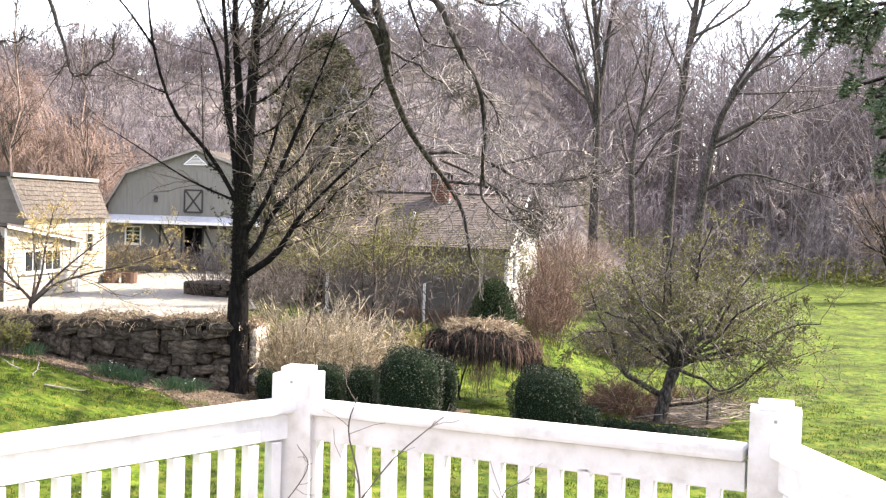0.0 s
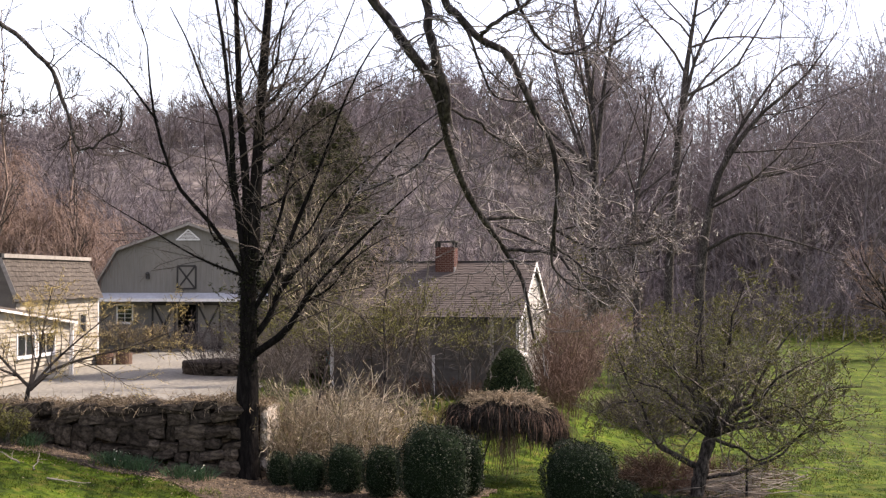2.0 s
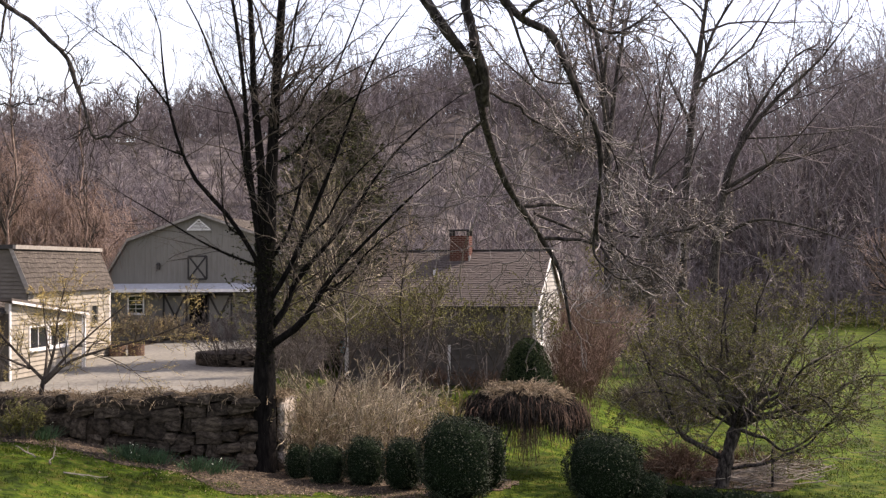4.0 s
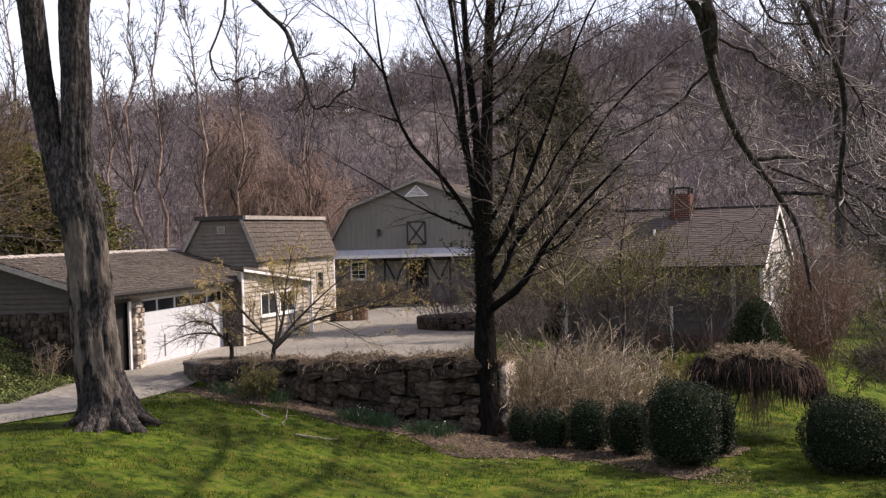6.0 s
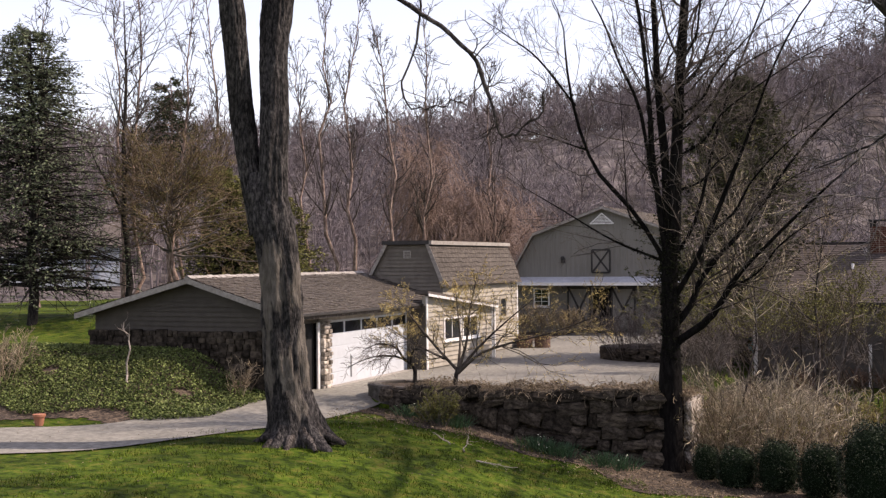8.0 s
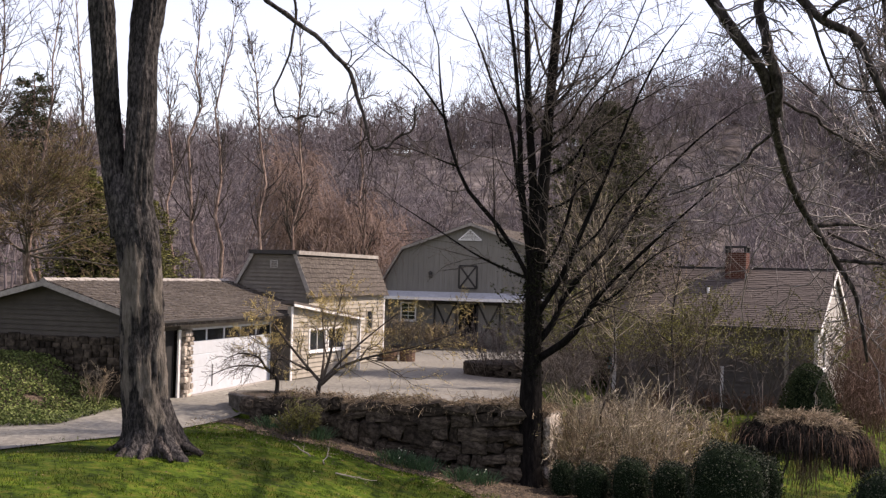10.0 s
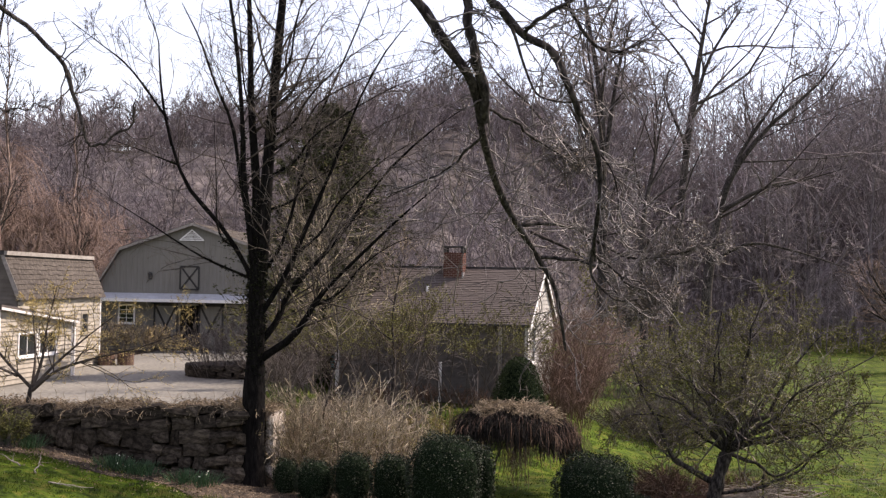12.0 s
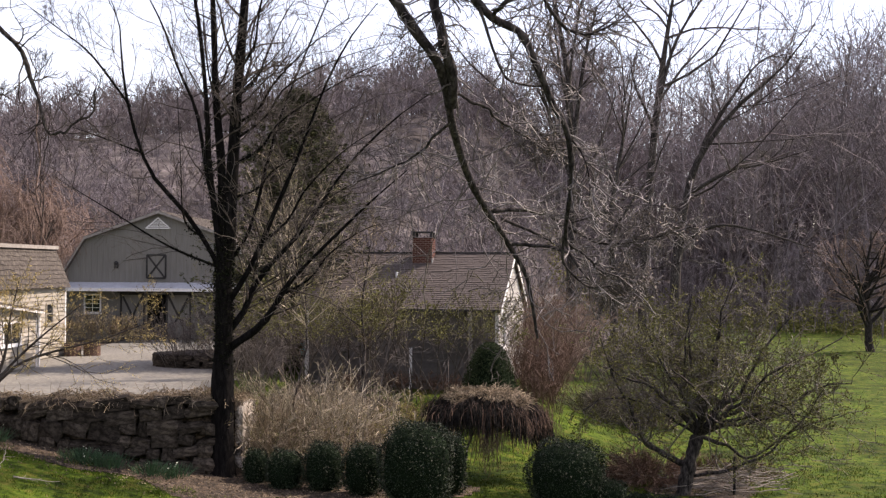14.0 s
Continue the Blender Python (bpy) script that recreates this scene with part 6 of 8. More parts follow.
    wood(t, "twig_spray", [(G, floor_radius(H, 0.0042), 3), (I, floor_radius(J, 0.003), 3)], TWIG_SILVER)["kind"] = "stuff"
    leafage(t, "bud_spray", *leaves_at(along(G, 4), 0.052), BUDS, "tiny opening green leaves")["kind"] = "stuff"
    rng.bit_generator.state = kept


apple_tree()
stake = tubes(np.array([[(0, 0, -0.2), (0.01, 0, 0.35), (0, 0.01, 0.9), (0.02, 0, 1.0)]]), np.array([[0.036, 0.034, 0.033, 0.02]]), 7)
tagged(new("stake", mesh_of("stake", *stake, BARK_DARK)), "short dark wooden stake under the apple tree", "stake").matrix_basis = pose(6.9, 29.2, float(height(6.9, 29.2)))


def conifer(name, base, h, r, label, mat=CONIFER, bark=BARK_DARK, dens=34, first=0.08, droop=-0.05, leaf=0.16, thin=1.0, group="", shape=0.75):
    """An evergreen: a straight stem, whorled boughs, sprays of needles as many small blades."""
    t = tree_thing(name, base, label, "conifer", group)
    b = np.array(base, float)
    P, R = bent(b - [0, 0, 0.2], b + [0, 0, h], 10, 0.006, h * 0.018, 0.02)
    A, B = [], []
    n = dens * 6
    tt = first + (1 - first) * rng.random(n) ** 0.9
    az = rng.uniform(0, 2 * np.pi, n)
    L = r * (1 - tt) ** shape * rng.uniform(0.55, 1.15, n) + 0.15
    st = b + np.stack([0 * tt, 0 * tt, tt * h], 1)
    d = np.stack([np.cos(az), np.sin(az), rng.uniform(-0.1, 0.35, n)], 1)
    pts = [st]
    for i in range(5):
        d = unit(d + np.array([0, 0, droop]) + 0.08 * rng.normal(size=d.shape))
        pts.append(pts[-1] + d * (L / 5)[:, None])
    A = np.stack(pts, 1)
    B = (0.012 + 0.012 * L)[:, None] * np.linspace(1, 0.2, 6)
    C, D = sprout(A, B, 7, 0.38, 50, 4, 0.12, droop * 0.5, 0.15)
    wood(t, "trunk", [(P, R, 8)], bark)
    wood(t, "bough_spray", [(A, B, 3), (C, floor_radius(D, 0.006), 3)], bark)["kind"] = "stuff"
    pts = np.vstack([along(A, 11), along(C, 10)])
    pts = pts[rng.random(len(pts)) < thin]
    v, q = leaves_at(pts + rng.normal(size=pts.shape) * 0.05, leaf, 0.4, 0.45)
    leafage(t, "needles", v, q, mat)["kind"] = "stuff"
    return t


conifer("dark_spruce", (-6.9, 46.5, -0.2), 11.4, 4.6, "tall loose olive-dark spruce behind the vine-clad tree", SPRUCE, leaf=0.19, dens=78, thin=0.75, shape=0.6)
conifer("pine", (-37.2, 49.7, float(height(-37.2, 49.7))), 12.0, 3.4, "open evergreen with orange-brown trunk", CONIFER, first=0.42, thin=0.95, leaf=0.13, bark=BIRCH, dens=30, shape=0.45)
conifer("red_cedar", (-31.0, 45.6, float(height(-31.0, 45.6))), 6.6, 2.8, "bushy yellow-green cedar behind the garage", CEDAR, leaf=0.15, thin=1.0, shape=0.5, dens=40)
conifer("red_cedar", (-28.6, 46.6, float(height(-28.6, 46.6))), 5.4, 2.4, "bushy yellow-green cedar behind the garage", CEDAR, leaf=0.15, thin=1.0, shape=0.5, dens=36)
conifer("fir", (-33.2, 35.2, float(height(-33.2, 35.2))), 11.8, 4.4, "loose drooping evergreen at the drive's far side", FIR, leaf=0.13, thin=0.6, droop=-0.06, dens=90, first=0.12, shape=0.4)
russet, sets = crown_tree("russet_tree", (-29.3, 39.2, float(height(-29.3, 39.2))), 6.6, 4.4, "low spreading tree with dense olive-russet twigs beside the garage", 0.16, BIRCH, RUSSET, 0.42, n=64, floor=0.0095, angle=66, counts=(10, 6), limb=TWIG)
p = np.vstack([along(sets[1], 8), along(sets[2], 4)])
leafage(russet, "bud_spray", *leaves_at(p, 0.055), BUDS, "olive-brown opening buds")["kind"] = "stuff"

crown_tree("dark_tree", (-32.8, 40.5, float(height(-32.8, 40.5))), 15, 5.5, "tall dark bare tree beyond the garage", 0.17, BARK_DARK, TWIG_DARK, 0.3, n=20, angle=55, floor=0.008, counts=(6, 4))
# large trees at the wood's edge
def back_tree(name, lines, label, n=10, angle=42, slim=0.8):
    base = lines[0][0][0]
    t = tree_thing(name, (base[0], base[1], float(height(base[0], base[1]))), label)
    P, R = limbs(lines, 14)
    A, B = sprout(P, R, n, 0.42, angle, 6, 0.14, 0.08, 0.3)
    C, D = sprout(A, B, 9, 0.5, 40, 4, 0.16, 0.05)
    E, F = sprout(C, D, 5, 0.55, 40, 3, 0.2, 0.03)
    R = R * 0.8
    wood(t, "trunk", [(P, knobbly(P, R, 0.05), 8)], BARK_GREY)
    wood_each(t, "limb", A, floor_radius(B * slim, 0.025), 4, BARK_GREY)
    wood(t, "twig_spray", [(C, floor_radius(D, 0.016), 3), (E, floor_radius(F, 0.011), 3)], FOREST)["kind"] = "stuff"


back_tree("leaning_tree", [([(13.0, 71, -2.2), (13.09, 70.89, 4.02), (13.77, 70.76, 8.62), (14.61, 70.59, 11.07), (16.61, 70.15, 13.84), (19.22, 69.48, 16.18), (21.12, 68.93, 18.84)], 0.46, 0.025),
                           ([(13.87, 70.74, 8.61), (16.28, 70.22, 9.99), (17.92, 69.82, 10.31), (21.11, 68.93, 11.26)], 0.2, 0.02),
                           ([(14.61, 70.59, 11.07), (15.12, 70.48, 12.47), (17.60, 69.91, 16.25), (19.06, 69.52, 17.23)], 0.22, 0.02),
                           ([(13.3, 70.8, 5.5), (15.5, 70, 6.6), (18, 69.5, 6.2), (21, 69, 5.2)], 0.16, 0.04)], "great leaning bare tree at the wood's edge", 10, 58, 0.5)
back_tree("tall_tree", [([(11.5, 74.2, -2.2), (11.67, 74.17, 5.13), (12.20, 74.09, 12.16), (12.74, 74.00, 16.97), (13.27, 73.90, 20.66), (13.81, 73.81, 24)], 0.42, 0.1),
                        ([(12.56, 74.03, 15.12), (13.63, 73.84, 18.79), (15.57, 73.45, 22.0)], 0.2, 0.06)], "tall bare tree at the wood's edge")
back_tree("tall_tree", [([(6.0, 64.8, -2.1), (6.01, 64.80, 4.65), (6.00, 64.81, 9.51), (5.83, 64.82, 14.39), (5.18, 64.88, 18.31), (4.69, 64.91, 21)], 0.4, 0.09),
                        ([(5.99, 64.81, 10.0), (6.63, 64.74, 15.35), (7.42, 64.66, 19.0)], 0.2, 0.06), ([(6, 64.8, 9), (4.6, 64.6, 13), (3.2, 64.5, 18)], 0.16, 0.05)], "tall many-stemmed bare tree behind the cottage", 12)
back_tree("tall_tree", [([(7.8, 59.6, -2.1), (7.75, 59.58, 3.12), (7.60, 59.60, 6.69), (8.04, 59.54, 9.66), (8.6, 59.5, 13)], 0.3, 0.06)], "dark bare tree behind the apple tree", 14)
crown_tree("pale_tree", (-5.0, 33.8, float(height(-5.0, 33.8))), 8.2, 3.4, "small tree of pale sunlit crooked branches behind the dark trunk", 0.045, BARK_GREY, STRAW, 0.5, n=22, angle=46, floor=0.0055, limb=STRAW)
t, sets = crown_tree("budding_tree", (-6.6, 40.6, 0.0), 7.6, 3.0, "small tree hazed with olive-green buds beside the spruce", 0.08, TWIG, TWIG, 0.15, n=22, angle=50, floor=0.005)
p = np.vstack([along(sets[1], 6), along(sets[2], 4)])
leafage(t, "bud_spray", *leaves_at(p, 0.055), BUDS, "small olive-green buds")["kind"] = "stuff"
crown_tree("lone_tree", (29.5, 83, -2.15), 9.6, 5.4, "lone bare tree with reddish crown on the lawn", 0.36, BARK_DARK, WILLOW, 0.2, n=34, floor=0.012, angle=58)

for i, (x, y, h) in enumerate([(-38, 46.6, 14.5), (-35.4, 48.6, 15), (-34.2, 49.4, 15.5), (-29.4, 52.4, 15), (-28.1, 53.2, 15.2), (-26.8, 53.8, 14.5), (-25.0, 55.5, 15.5), (-41, 44, 14), (-31.8, 55, 13), (-22.4, 58.5, 13.5), (-36.8, 45.5, 15.5)]):
    crown_tree("birch", (x, y, float(height(x, y))), h * 1.17, 2.7, "slender birch with pinkish-tan trunk and sparse upright twigs", 0.12, BIRCH, TWIG_DARK, 0.25, (0.7 * math.sin(i * 2.1), 0), 34, angle=36, droop=0.16, floor=0.0095, group="birches", counts=(4, 3), limb=TWIG_DARK)
for x, y, h in ((-27.1, 60.3, 8.8), (-23.6, 61.5, 7.4), (-25.2, 58.8, 7.0)):
    t, sets = crown_tree("weeping_tree", (x, y, float(height(x, y))), h, 4.6, "weeping tree with pinkish-tan hanging twigs", 0.2, BIRCH, WILLOW, 0.45, n=18, floor=0.012)
    H, K = sprout(sets[0], np.full(sets[0].shape[:2], 0.02), 34, 3.8, 60, 6, 0.06, -0.5, 0.3, absolute=True)
    wood(t, "hanging_spray", [(H, floor_radius(K, 0.010), 3)], WILLOW)["kind"] = "stuff"


# ---- the wood on the hill ----
def far_wood(name, n, sampler, hmin, hmax, mat, label, floor=0.022, branches=13, twigs=6, low=0.15, reach=0.36):
    XY = sampler(n)
    z = height(XY[:, 0], XY[:, 1])
    n = len(XY)
    h = rng.uniform(hmin, hmax, n)
    b = np.column_stack([XY, z - 0.3])
    s = np.linspace(0, 1, 6)
    off = np.cumsum(rng.normal(size=(n, 6, 3)) * [1, 1, 0], 1) * (h * 0.012)[:, None, None]
    off -= off[:, :1]
    P = b[:, None] + off + np.array([0, 0, 1.0]) * (h[:, None] * s)[..., None] + (rng.normal(size=(n, 1, 3)) * [0.5, 0.5, 0]) * s[:, None]
    R = (h * rng.uniform(0.005, 0.010, n))[:, None] * np.linspace(1, 0.15, 6)
    A, B = sprout(P, R, branches, reach, 46, 3, 0.12, 0.10, low, 1.0, 0.5)
    C, D = sprout(A, B, twigs, 0.6, 42, 2, 0.18, 0.04, 0.15)
    me = joined(name, [tubes(P, floor_radius(R, 0.03), 5), tubes(A, floor_radius(B, floor * 1.4), 3), tubes(C, floor_radius(D, floor), 3)], mat)
    return tagged(new(name, me), label, "woodland", kind="stuff")


def fan(a0, a1, d0, d1, ok=lambda x, y: True):
    """Places spread over a fan of bearings (degrees to the left of +y) and distances."""
    def pick(n):
        out = []
        while len(out) < n:
            a, d = radians(rng.uniform(a0, a1)), math.sqrt(rng.uniform(d0 * d0, d1 * d1))
            x, y = -math.sin(a) * d, math.cos(a) * d
            if ok(x, y):
                out.append((x, y))
        return np.array(out)
    return pick


open_left = lambda x, y: y > 66 and x < 6 and not (-26 < x < -8 and y < 76)
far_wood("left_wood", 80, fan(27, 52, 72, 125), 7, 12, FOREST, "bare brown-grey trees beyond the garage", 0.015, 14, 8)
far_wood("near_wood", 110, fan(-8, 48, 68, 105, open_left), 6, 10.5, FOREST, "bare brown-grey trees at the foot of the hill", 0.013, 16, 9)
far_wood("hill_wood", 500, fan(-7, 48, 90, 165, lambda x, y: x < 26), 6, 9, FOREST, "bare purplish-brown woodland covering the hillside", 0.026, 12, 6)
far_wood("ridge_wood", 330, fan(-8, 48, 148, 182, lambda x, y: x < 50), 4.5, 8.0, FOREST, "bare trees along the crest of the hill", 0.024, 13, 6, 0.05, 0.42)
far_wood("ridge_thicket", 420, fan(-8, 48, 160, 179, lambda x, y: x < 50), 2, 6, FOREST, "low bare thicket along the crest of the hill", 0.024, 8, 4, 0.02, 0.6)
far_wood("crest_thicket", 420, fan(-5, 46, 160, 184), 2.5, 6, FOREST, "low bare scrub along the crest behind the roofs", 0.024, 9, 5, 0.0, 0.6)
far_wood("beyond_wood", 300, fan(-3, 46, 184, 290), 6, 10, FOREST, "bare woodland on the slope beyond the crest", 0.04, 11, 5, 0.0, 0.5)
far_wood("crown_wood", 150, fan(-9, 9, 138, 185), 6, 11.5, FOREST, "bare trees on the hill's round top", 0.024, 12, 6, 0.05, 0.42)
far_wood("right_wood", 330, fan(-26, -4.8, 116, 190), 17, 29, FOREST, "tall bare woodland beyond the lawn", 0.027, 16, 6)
# this far wood is paled by its bark colour, in place of air haze
far_wood("far_right_wood", 260, fan(-34, -15, 190, 260), 22, 36, HAZE_WOOD, "woodland far beyond the lawn, paled in colour for haze", 0.04, 16, 6)
far_wood("right_thicket", 80, fan(-26, -3, 116, 150, lambda x, y: x > 8), 6, 12, FOREST, "dense dark bare understorey beyond the lawn", 0.024, 14, 7)
far_wood("edge_saplings", 130, fan(-26, -3, 106, 124, lambda x, y: x > 10), 3, 8, FOREST, "slender saplings along the wood's edge", 0.014, 10, 6)

# ---- shrubs and small things ----
def dome_points(n, w, h, squash=1.0, power=2.6):
    """Points over a rounded upright form of width w and height h, base at z=0."""
    d = unit(rng.normal(size=(n, 3)))
    p = np.abs(d) ** power
    r = (p.sum(1)) ** (-1 / power)
    q = d * r[:, None]
    lump = 1 + 0.06 * np.sin(q[:, 0] * 5 + q[:, 2] * 4) + 0.05 * np.sin(q[:, 1] * 9 - q[:, 2] * 6)
    return q * lump[:, None] * [w / 2, w / 2 * squash, h / 2] + [0, 0, h / 2]


def boxwood(base, w, h, label, n=None, group="clipped boxwoods", power=2.6):
    t = thing("boxwood", base, label, "boxwood", group)
    bm = bmesh.new()
    bmesh.ops.create_icosphere(bm, subdivisions=3, radius=1)
    for v in bm.verts:
        d = np.array(v.co)
        r = (np.abs(d) ** power).sum() ** (-1 / power)
        v.co = Vector(d * r * [w * 0.45, w * 0.45, h * 0.455]) + Vector((0, 0, h / 2))
        v.co *= 1 + 0.02 * noise.noise(v.co * 5)
    # solid fill coloured dark for the shade behind the leaves
    part("core", bm, SHADE_CORE, t)
    n = n or int(3400 * w * h)
    p = dome_points(n, w, h, 1, power)
    p = p + unit(p - [0, 0, h / 2]) * rng.normal(0, 0.025, (n, 1))
    v, q = leaves_at(p, 0.042, 0.9, 0.75)
    part("foliage", mesh_of("foliage", v, q, BOXLEAF), None, t)["kind"] = "stuff"
    return t


def gz(x, y):
    return float(height(x, y))


for x, y, w, h, lab in [(-5.5, 29.87, 0.64, 0.95, "small round clipped boxwood beside the wall end"), (-4.66, 29.4, 0.95, 1.05, "loosely clipped boxwood in the row"),
                        (-3.61, 29.15, 1.0, 1.3, "egg-shaped clipped boxwood in the row"), (-2.54, 28.56, 1.0, 1.35, "tall egg-shaped clipped boxwood in the row"),
                        (-1.14, 27.25, 1.75, 2.05, "largest dark rounded boxwood in the row"), (-0.36, 28.4, 0.85, 1.6, "slim boxwood behind the largest one"),
                        (2.42, 26.87, 1.8, 1.68, "broad dark rounded boxwood on the lawn"), (3.39, 26.6, 0.85, 0.85, "small boxwood beside the broad one")]:
    boxwood((x, y, gz(x, y) - 0.06), w, h, lab)
for i in range(4):
    x, y = 4.25 + i * 0.62, 27.35 - i * 0.25
    boxwood((x, y, gz(x, y) - 0.05), 0.72, 0.42, "low clipped boxwood of a small hedge", group="low hedge", power=3.5)


def yew():
    x, y = 0.815, 37.0
    t = thing("yew", (x, y, gz(x, y)), "dense dark green conical yew before the cottage", "yew")
    H, w = 1.50 - gz(x, y), 2.1
    prof = lambda s: w / 2 * np.clip(1 - s, 0, 1) ** 0.42 * (1 - 0.2 * np.exp(-s * 9))
    bm = bmesh.new()
    rings = []
    for i in range(12):
        s = i / 11
        rings.append([bm.verts.new((0.88 * prof(s) * math.cos(a), 0.88 * prof(s) * math.sin(a), s * H * 0.97)) for a in np.linspace(0, 2 * np.pi, 17)[:-1]])
    for a, b in zip(rings, rings[1:]):
        for i in range(16):
            bm.faces.new((a[i], a[(i + 1) % 16], b[(i + 1) % 16], b[i]))
    # the yew gets the same fill, dark for its shaded inside
    part("core", bm, SHADE_CORE, t)
    n = 9000
    s, a = rng.random(n) ** 1.3, rng.uniform(0, 2 * np.pi, n)
    r = prof(s) * (1 + 0.06 * np.sin(5 * a + 9 * s)) + rng.normal(0, 0.04, n)
    v, q = leaves_at(np.stack([r * np.cos(a), r * np.sin(a), s * H], 1), 0.09, 1.2, 0.4)
    part("foliage", mesh_of("foliage", v, q, CONIFER), None, t)["kind"] = "stuff"


yew()


def shrub(name, base, h, r, stems, mat, label, category="shrub", leaf=None, leaf_size=0.04, per=3, floor=0.005, twigs=7, fine=3, group="", arch=0.0, share=1.0, lean=0.55, bare=0.0, start=0.3):
    """A many-stemmed shrub: stems fan out from the foot, with twigs and, where given, small leaves or flowers."""
    t = thing(name, base, label, category, group)
    a = rng.uniform(0, 2 * np.pi, stems)
    out = rng.random(stems) ** 0.7
    foot = np.stack([np.cos(a), np.sin(a), 0 * a], 1) * (r * 0.35 * out)[:, None]
    d = unit(np.stack([np.cos(a) * out * lean, np.sin(a) * out * lean, np.ones(stems)], 1))
    L = h * rng.uniform(0.7, 1.15, stems)
    pts = [foot - [0, 0, 0.1]]
    for i in range(6):
        d = unit(d + 0.09 * rng.normal(size=d.shape) + np.stack([np.cos(a), np.sin(a), 0 * a], 1) * 0.06 * lean + np.array([0, 0, -arch * i * 0.12]))
        pts.append(pts[-1] + d * (L / 6)[:, None])
    A = np.stack(pts, 1)
    B = (0.006 + 0.006 * h * rng.random(stems))[:, None] * np.linspace(1, 0.3, 7)
    C, D = sprout(A, B, twigs, 0.34, 38, 4, 0.18, 0.06 - arch * 0.3, start)
    E, F = sprout(C, D, fine, 0.55, 40, 3, 0.2, 0.02 - arch * 0.2)
    sets = [tubes(A, floor_radius(B, floor * 1.3), 3), tubes(C, floor_radius(D, floor), 3), tubes(E, floor_radius(F, floor * 0.75), 3)]
    part("stem_spray", joined("stem_spray", sets, mat), None, t)["kind"] = "stuff"
    if leaf is not None:
        p = np.vstack([along(C, per), along(E, per)])
        p = p[(rng.random(len(p)) < share) & (p[:, 2] > bare * h * rng.uniform(0.8, 1.2, len(p)))]
        v, q = leaves_at(p + rng.normal(size=p.shape) * 0.015, leaf_size)
        part("leaf_spray", mesh_of("leaf_spray", v, q, leaf), None, t)["kind"] = "stuff"
    return t


def shrubs(rows, name, mat, label, h, r, stems, **k):
    for x, y, s in rows:
        shrub(name, (x, y, gz(x, y)), h * s, r * s, int(stems * s), mat, label, **k)


shrubs([(-5.3, 31.6, 0.85), (-4.7, 32.4, 0.95), (-4.1, 31.2, 0.75), (-3.5, 32.2, 0.8), (-2.9, 31.3, 0.6), (-2.2, 32.6, 0.7), (-1.5, 31.9, 0.5)], "bare_shrub", STRAW,
       "thicket shrub of thin upright pale stems beside the wall", 3.2, 1.3, 20, category="shrub", floor=0.009, twigs=5, group="thicket of bare shrubs", arch=0.02, leaf=BUDS, leaf_size=0.05, per=2, share=0.3, fine=2, lean=0.45)
shrubs([(-5.5, 31.7, 1.4), (-5.6, 32.4, 1.5), (-5.45, 31.3, 0.8), (-5.2, 30.9, 0.6), (-4.8, 30.9, 0.9), (-4.3, 30.4, 0.7), (-3.8, 30.7, 0.9), (-3.2, 30.2, 0.7), (-2.6, 30.5, 0.8), (-5.0, 31.6, 1.2), (-3.4, 31.4, 1.1)], "bare_shrub", DRY,
       "low shrub of thin brown stems on the bank beside the wall", 1.5, 1.0, 26, floor=0.0055, twigs=6, group="low brush on the bank", leaf=BUDS, leaf_size=0.045, per=2, share=0.35, fine=2, lean=0.7)
shrubs([(-5.6, 33.3, 1.0), (-4.9, 33.8, 1.4), (-4.2, 34.3, 1.45)], "vine_mound", STRAW,
       "mound of grey-tan tangled dry vines at the yard's edge", 1.7, 1.3, 44, category="shrub", floor=0.005, twigs=8, group="vine-tangled mounds", arch=0.3, fine=3, lean=0.8)
shrubs([(-5.6, 37.4, 1.0), (-4.3, 38.6, 1.05), (-3.0, 38.0, 1.1), (-1.8, 39.0, 1.1), (-0.6, 39.2, 1.0), (0.5, 40.4, 0.85), (-5.4, 40.2, 1.05), (-3.6, 40.4, 1.1)], "budding_shrub", TWIG,
       "tall shrub hazed with olive-green buds before the cottage", 3.85, 1.9, 15, leaf=BUDS, leaf_size=0.055, per=11, floor=0.006, twigs=9, group="budding shrubs by the cottage", lean=0.8, share=0.95, bare=0.6, start=0.55)
shrubs([(-2.6, 34.6, 0.9), (-1.2, 34.0, 0.8), (-3.4, 33.4, 1.0), (-2.0, 33.2, 0.85), (-0.4, 35.6, 0.8), (-1.4, 35.6, 0.9)], "forsythia", DRY, "low shrub with sparse yellow-green flowers", 1.4, 1.0, 24,
       leaf=BUDS_YELLOW, leaf_size=0.05, per=3, share=0.8, group="yellow-flecked shrubs", floor=0.006)
shrubs([(2.5, 38.0, 0.75), (3.1, 38.8, 0.85), (1.75, 39.6, 1.05), (2.4, 40.8, 1.1), (3.0, 41.6, 1.1), (3.2, 43.6, 1.1), (2.9, 40.2, 0.8)], "redstem_shrub", REDSTEM, "upright shrub of reddish-brown stems by the cottage gable", 2.0, 1.0, 30, floor=0.006, twigs=7, group="reddish shrubs", lean=0.35)
shrubs([(3.0, 45.2, 1.1), (3.3, 46.8, 1.15), (3.4, 50.0, 1.25), (4.3, 53.0, 1.1), (2.6, 54.0, 1.1), (3.7, 48.5, 1.0)], "tall_shrub", WILLOW, "tall tawny shrub behind the cottage gable", 3.4, 1.8, 32, floor=0.007, leaf=BUDS, leaf_size=0.06, per=2, share=0.25, twigs=7, group="tawny shrubs")
